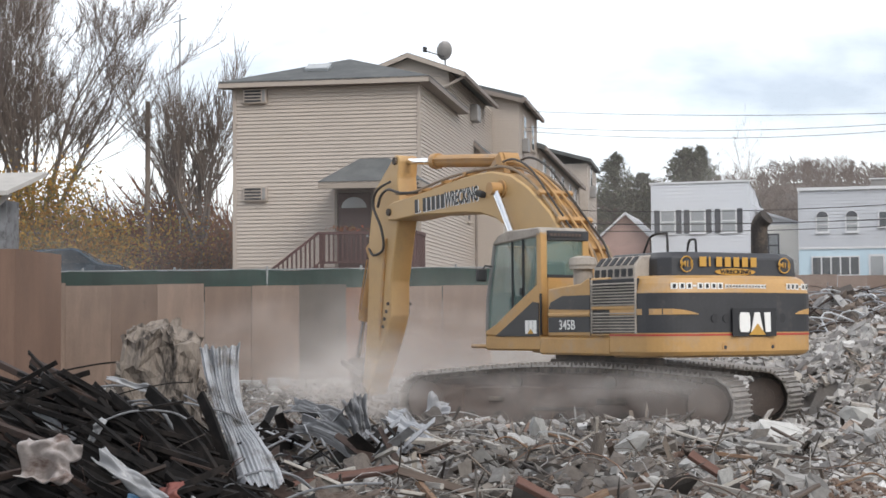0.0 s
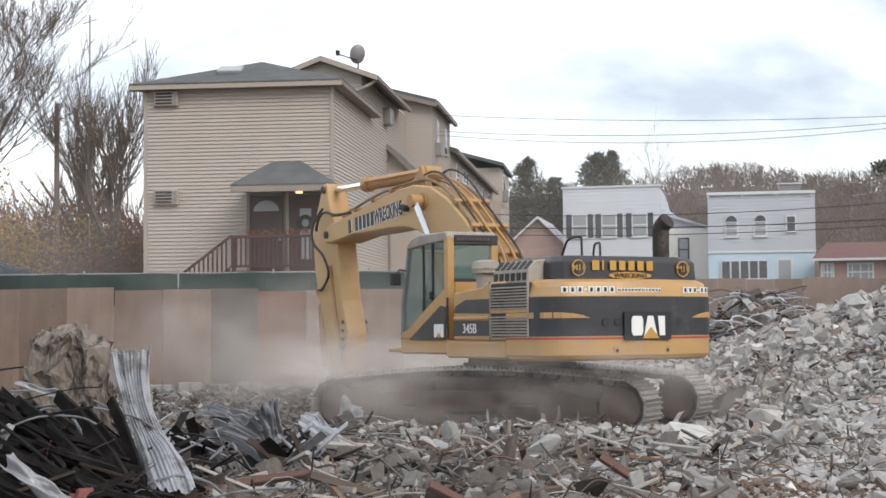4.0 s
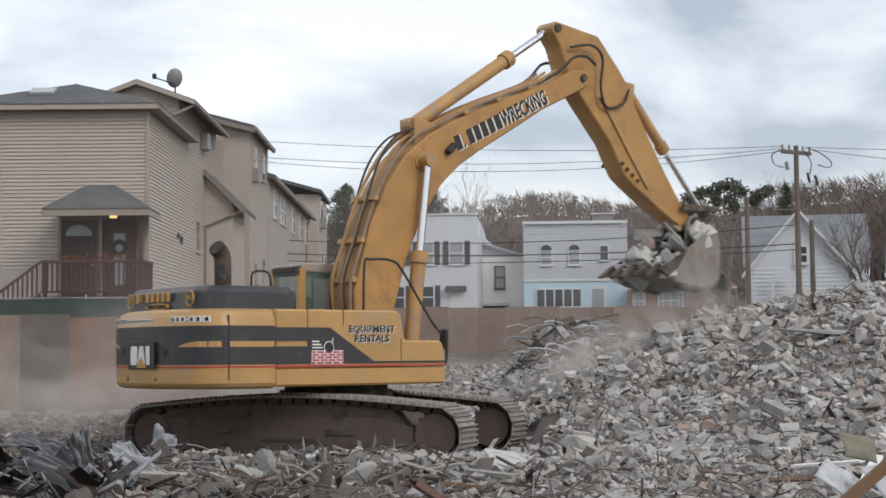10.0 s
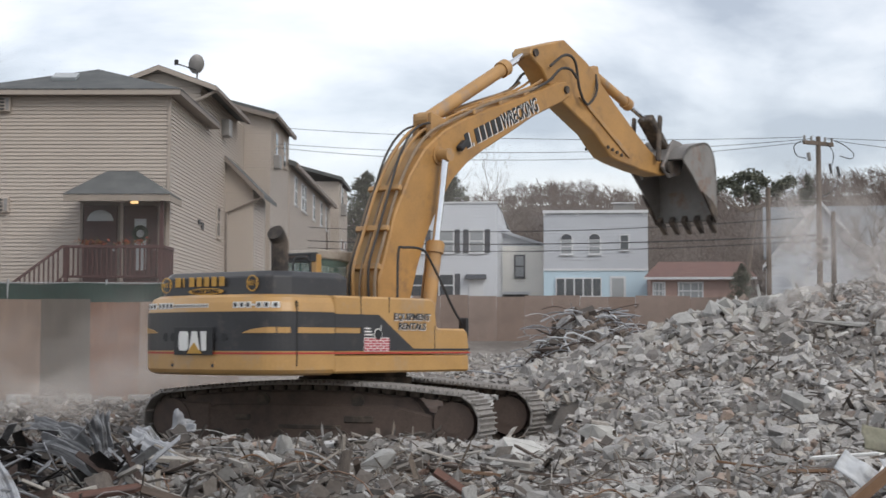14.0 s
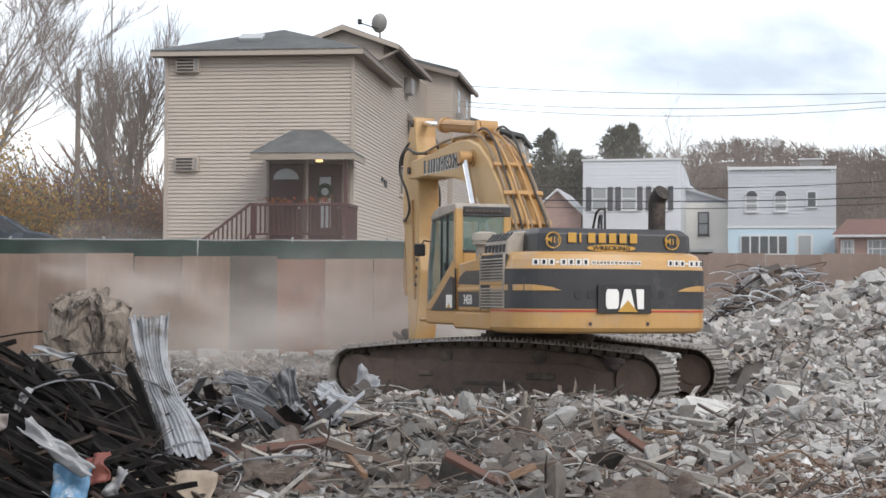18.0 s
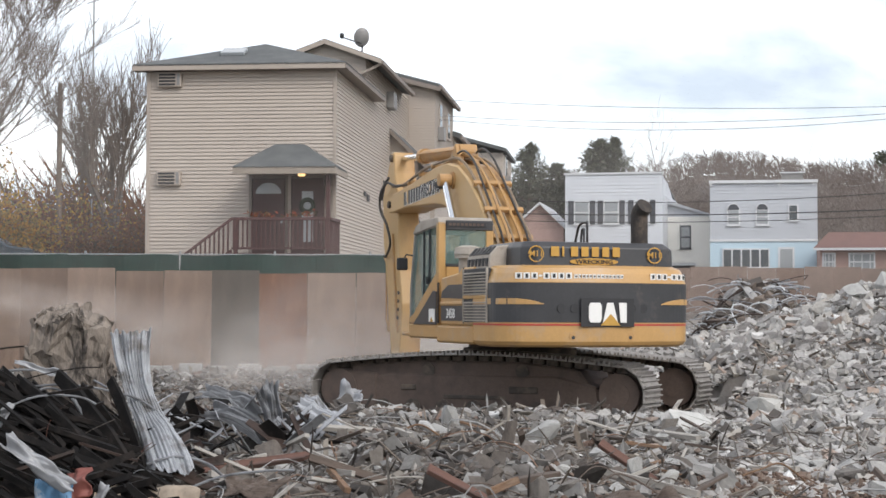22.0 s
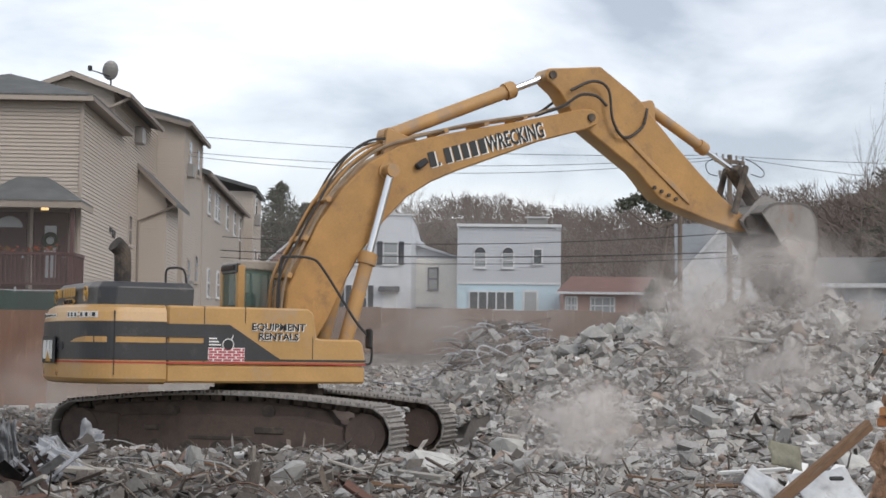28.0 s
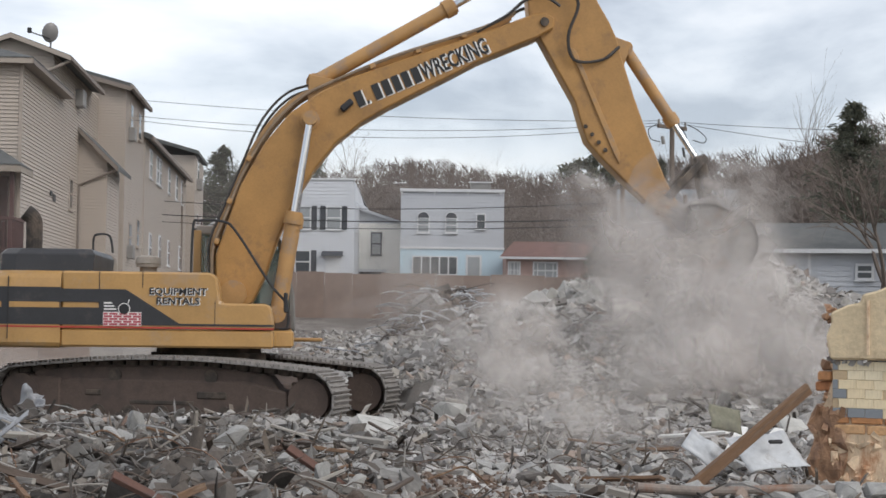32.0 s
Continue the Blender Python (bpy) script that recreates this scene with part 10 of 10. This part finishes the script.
def smooth(table, t, k):
    """The value of column k at t, gliding through the rows."""
    n = len(table)
    i = max(0, min(n - 2, next((j for j in range(n - 1) if table[j + 1][0] >= t), n - 2)))
    def slope(j):
        a, b = max(j - 1, 0), min(j + 1, n - 1)
        return (table[b][k] - table[a][k]) / (table[b][0] - table[a][0])
    t0, t1, y0, y1 = table[i][0], table[i + 1][0], table[i][k], table[i + 1][k]
    h = t1 - t0
    u = (t - t0) / h
    return (2 * u ** 3 - 3 * u * u + 1) * y0 + (u ** 3 - 2 * u * u + u) * h * slope(i) + (3 * u * u - 2 * u ** 3) * y1 + (u ** 3 - u * u) * h * slope(i + 1)


def flat(p, angle, q):
    """The point q of a piece whose origin lies at p in the boom's plane and that is turned by angle."""
    c, s = math.cos(angle), math.sin(angle)
    return (p[0] + c * q[0] - s * q[1], p[1] + s * q[0] + c * q[1])


def angle_to(p, q):
    return math.atan2(q[1] - p[1], q[0] - p[0])


def meet(p, a, q, b):
    """Where bars of lengths a from p and b from q meet, on the outer side."""
    d = max(1e-3, math.hypot(q[0] - p[0], q[1] - p[1]))
    x = (a * a - b * b + d * d) / (2 * d)
    h = math.sqrt(max(0.0, a * a - x * x))
    ux, uy = (q[0] - p[0]) / d, (q[1] - p[1]) / d
    return (p[0] + ux * x - uy * h, p[1] + uy * x + ux * h)


def machine(t):
    """The poses of all moving parts of the excavator at t, in its own space."""
    yaw, be, st, bu = (smooth(SWING, t, 1), *(radians(smooth(SWING, t, k)) for k in (2, 3, 4)))
    turn = pose(0, 0, 0, 0, 0, 90 - yaw)
    def put(p, angle, y=0.0):
        return turn @ Matrix.Translation((p[0], y - 0.06, p[1])) @ pose(0, 0, 0, 0, -math.degrees(angle), 0)
    tip = flat(FOOT, be, (BOOM_LEN, 0))
    end = flat(tip, st, (STICK_LEN, STICK_DROP))
    out = {"turn": turn, boom: put(FOOT, be), stick: put(tip, st), bucket: put(end, bu)}
    pin = flat(FOOT, be, BOOM_PIN)
    for y, tube_ob, rod_ob in boom_rams:
        a = angle_to(CYL_FOOT, pin)
        out[tube_ob], out[rod_ob] = put(CYL_FOOT, a, y), put(pin, a, y)
    p, q = flat(FOOT, be, STICK_CYL_FOOT), flat(tip, st, STICK_PIN)
    a = angle_to(p, q)
    out[stick_ram[0]], out[stick_ram[1]] = put(p, a), put(q, a)
    idl, ear = flat(tip, st, IDLER), flat(end, bu, EAR)
    joint = meet(idl, LINK_A, ear, LINK_B)
    for y, ob in links:
        out[ob] = put(idl, angle_to(idl, joint), y)
    out[power_link] = put(joint, angle_to(joint, ear))
    p = flat(tip, st, BUCKET_CYL_FOOT)
    a = angle_to(p, joint)
    out[bucket_ram[0]], out[bucket_ram[1]] = put(p, a), put(joint, a)
    return out


def motions():
    """All that moves, keyed over the whole clip."""
    times = [k * 0.2 for k in range(161)]
    poses = [machine(t) for t in times]
    for ob, m in UPPER:
        walk(ob, [(t, p["turn"] @ m) for t, p in zip(times, poses)])
    for ob in poses[0]:
        if ob != "turn":
            walk(ob, [(t, p[ob]) for t, p in zip(times, poses)])
    for ob, rows in PUFFS:
        walk(ob, [(t, pose(x, y, z, 0, r, -math.degrees(math.atan2(x, y)))) for t, x, y, z, r in rows])
    base = BASE
    for ob, t_dig, t_drop, seat, spin, sx, sy in LOADS:
        def carried(t):
            return base @ machine(t)[bucket] @ Matrix.Translation(seat) @ pose(0, 0, 0, spin, spin * 0.7, spin * 1.3)
        low = carried(t_dig).translation
        rest = pose(low.x, low.y, 0.03, spin, spin * 0.7, spin * 1.3)
        rows = [(0.0, rest), (t_dig - 0.6, rest)]
        t = t_dig
        while t < t_drop:
            rows.append((t, carried(t)))
            t += 0.2
        last = carried(t_drop)
        at, vx, vy = last.translation.copy(), 0.5 * sx + 0.9, 0.6 * sy
        turn = last.to_3x3().to_4x4()
        rows.append((t_drop, last))
        for i in range(1, 8):
            u = 0.15 * i
            x, y = at.x + vx * u, at.y + vy * u
            z = at.z - 0.3 * u - 4.9 * u * u
            floor = rubble_z(x, y) + 0.05
            stop = z <= floor
            turn = turn @ pose(0, 0, 0, 24 * sx, 20, 10)
            rows.append((t_drop + u, Matrix.Translation((x, y, max(z, floor))) @ turn))
            if stop:
                break
        rows.append((32.0, rows[-1][1]))
        walk(ob, rows)


motions()
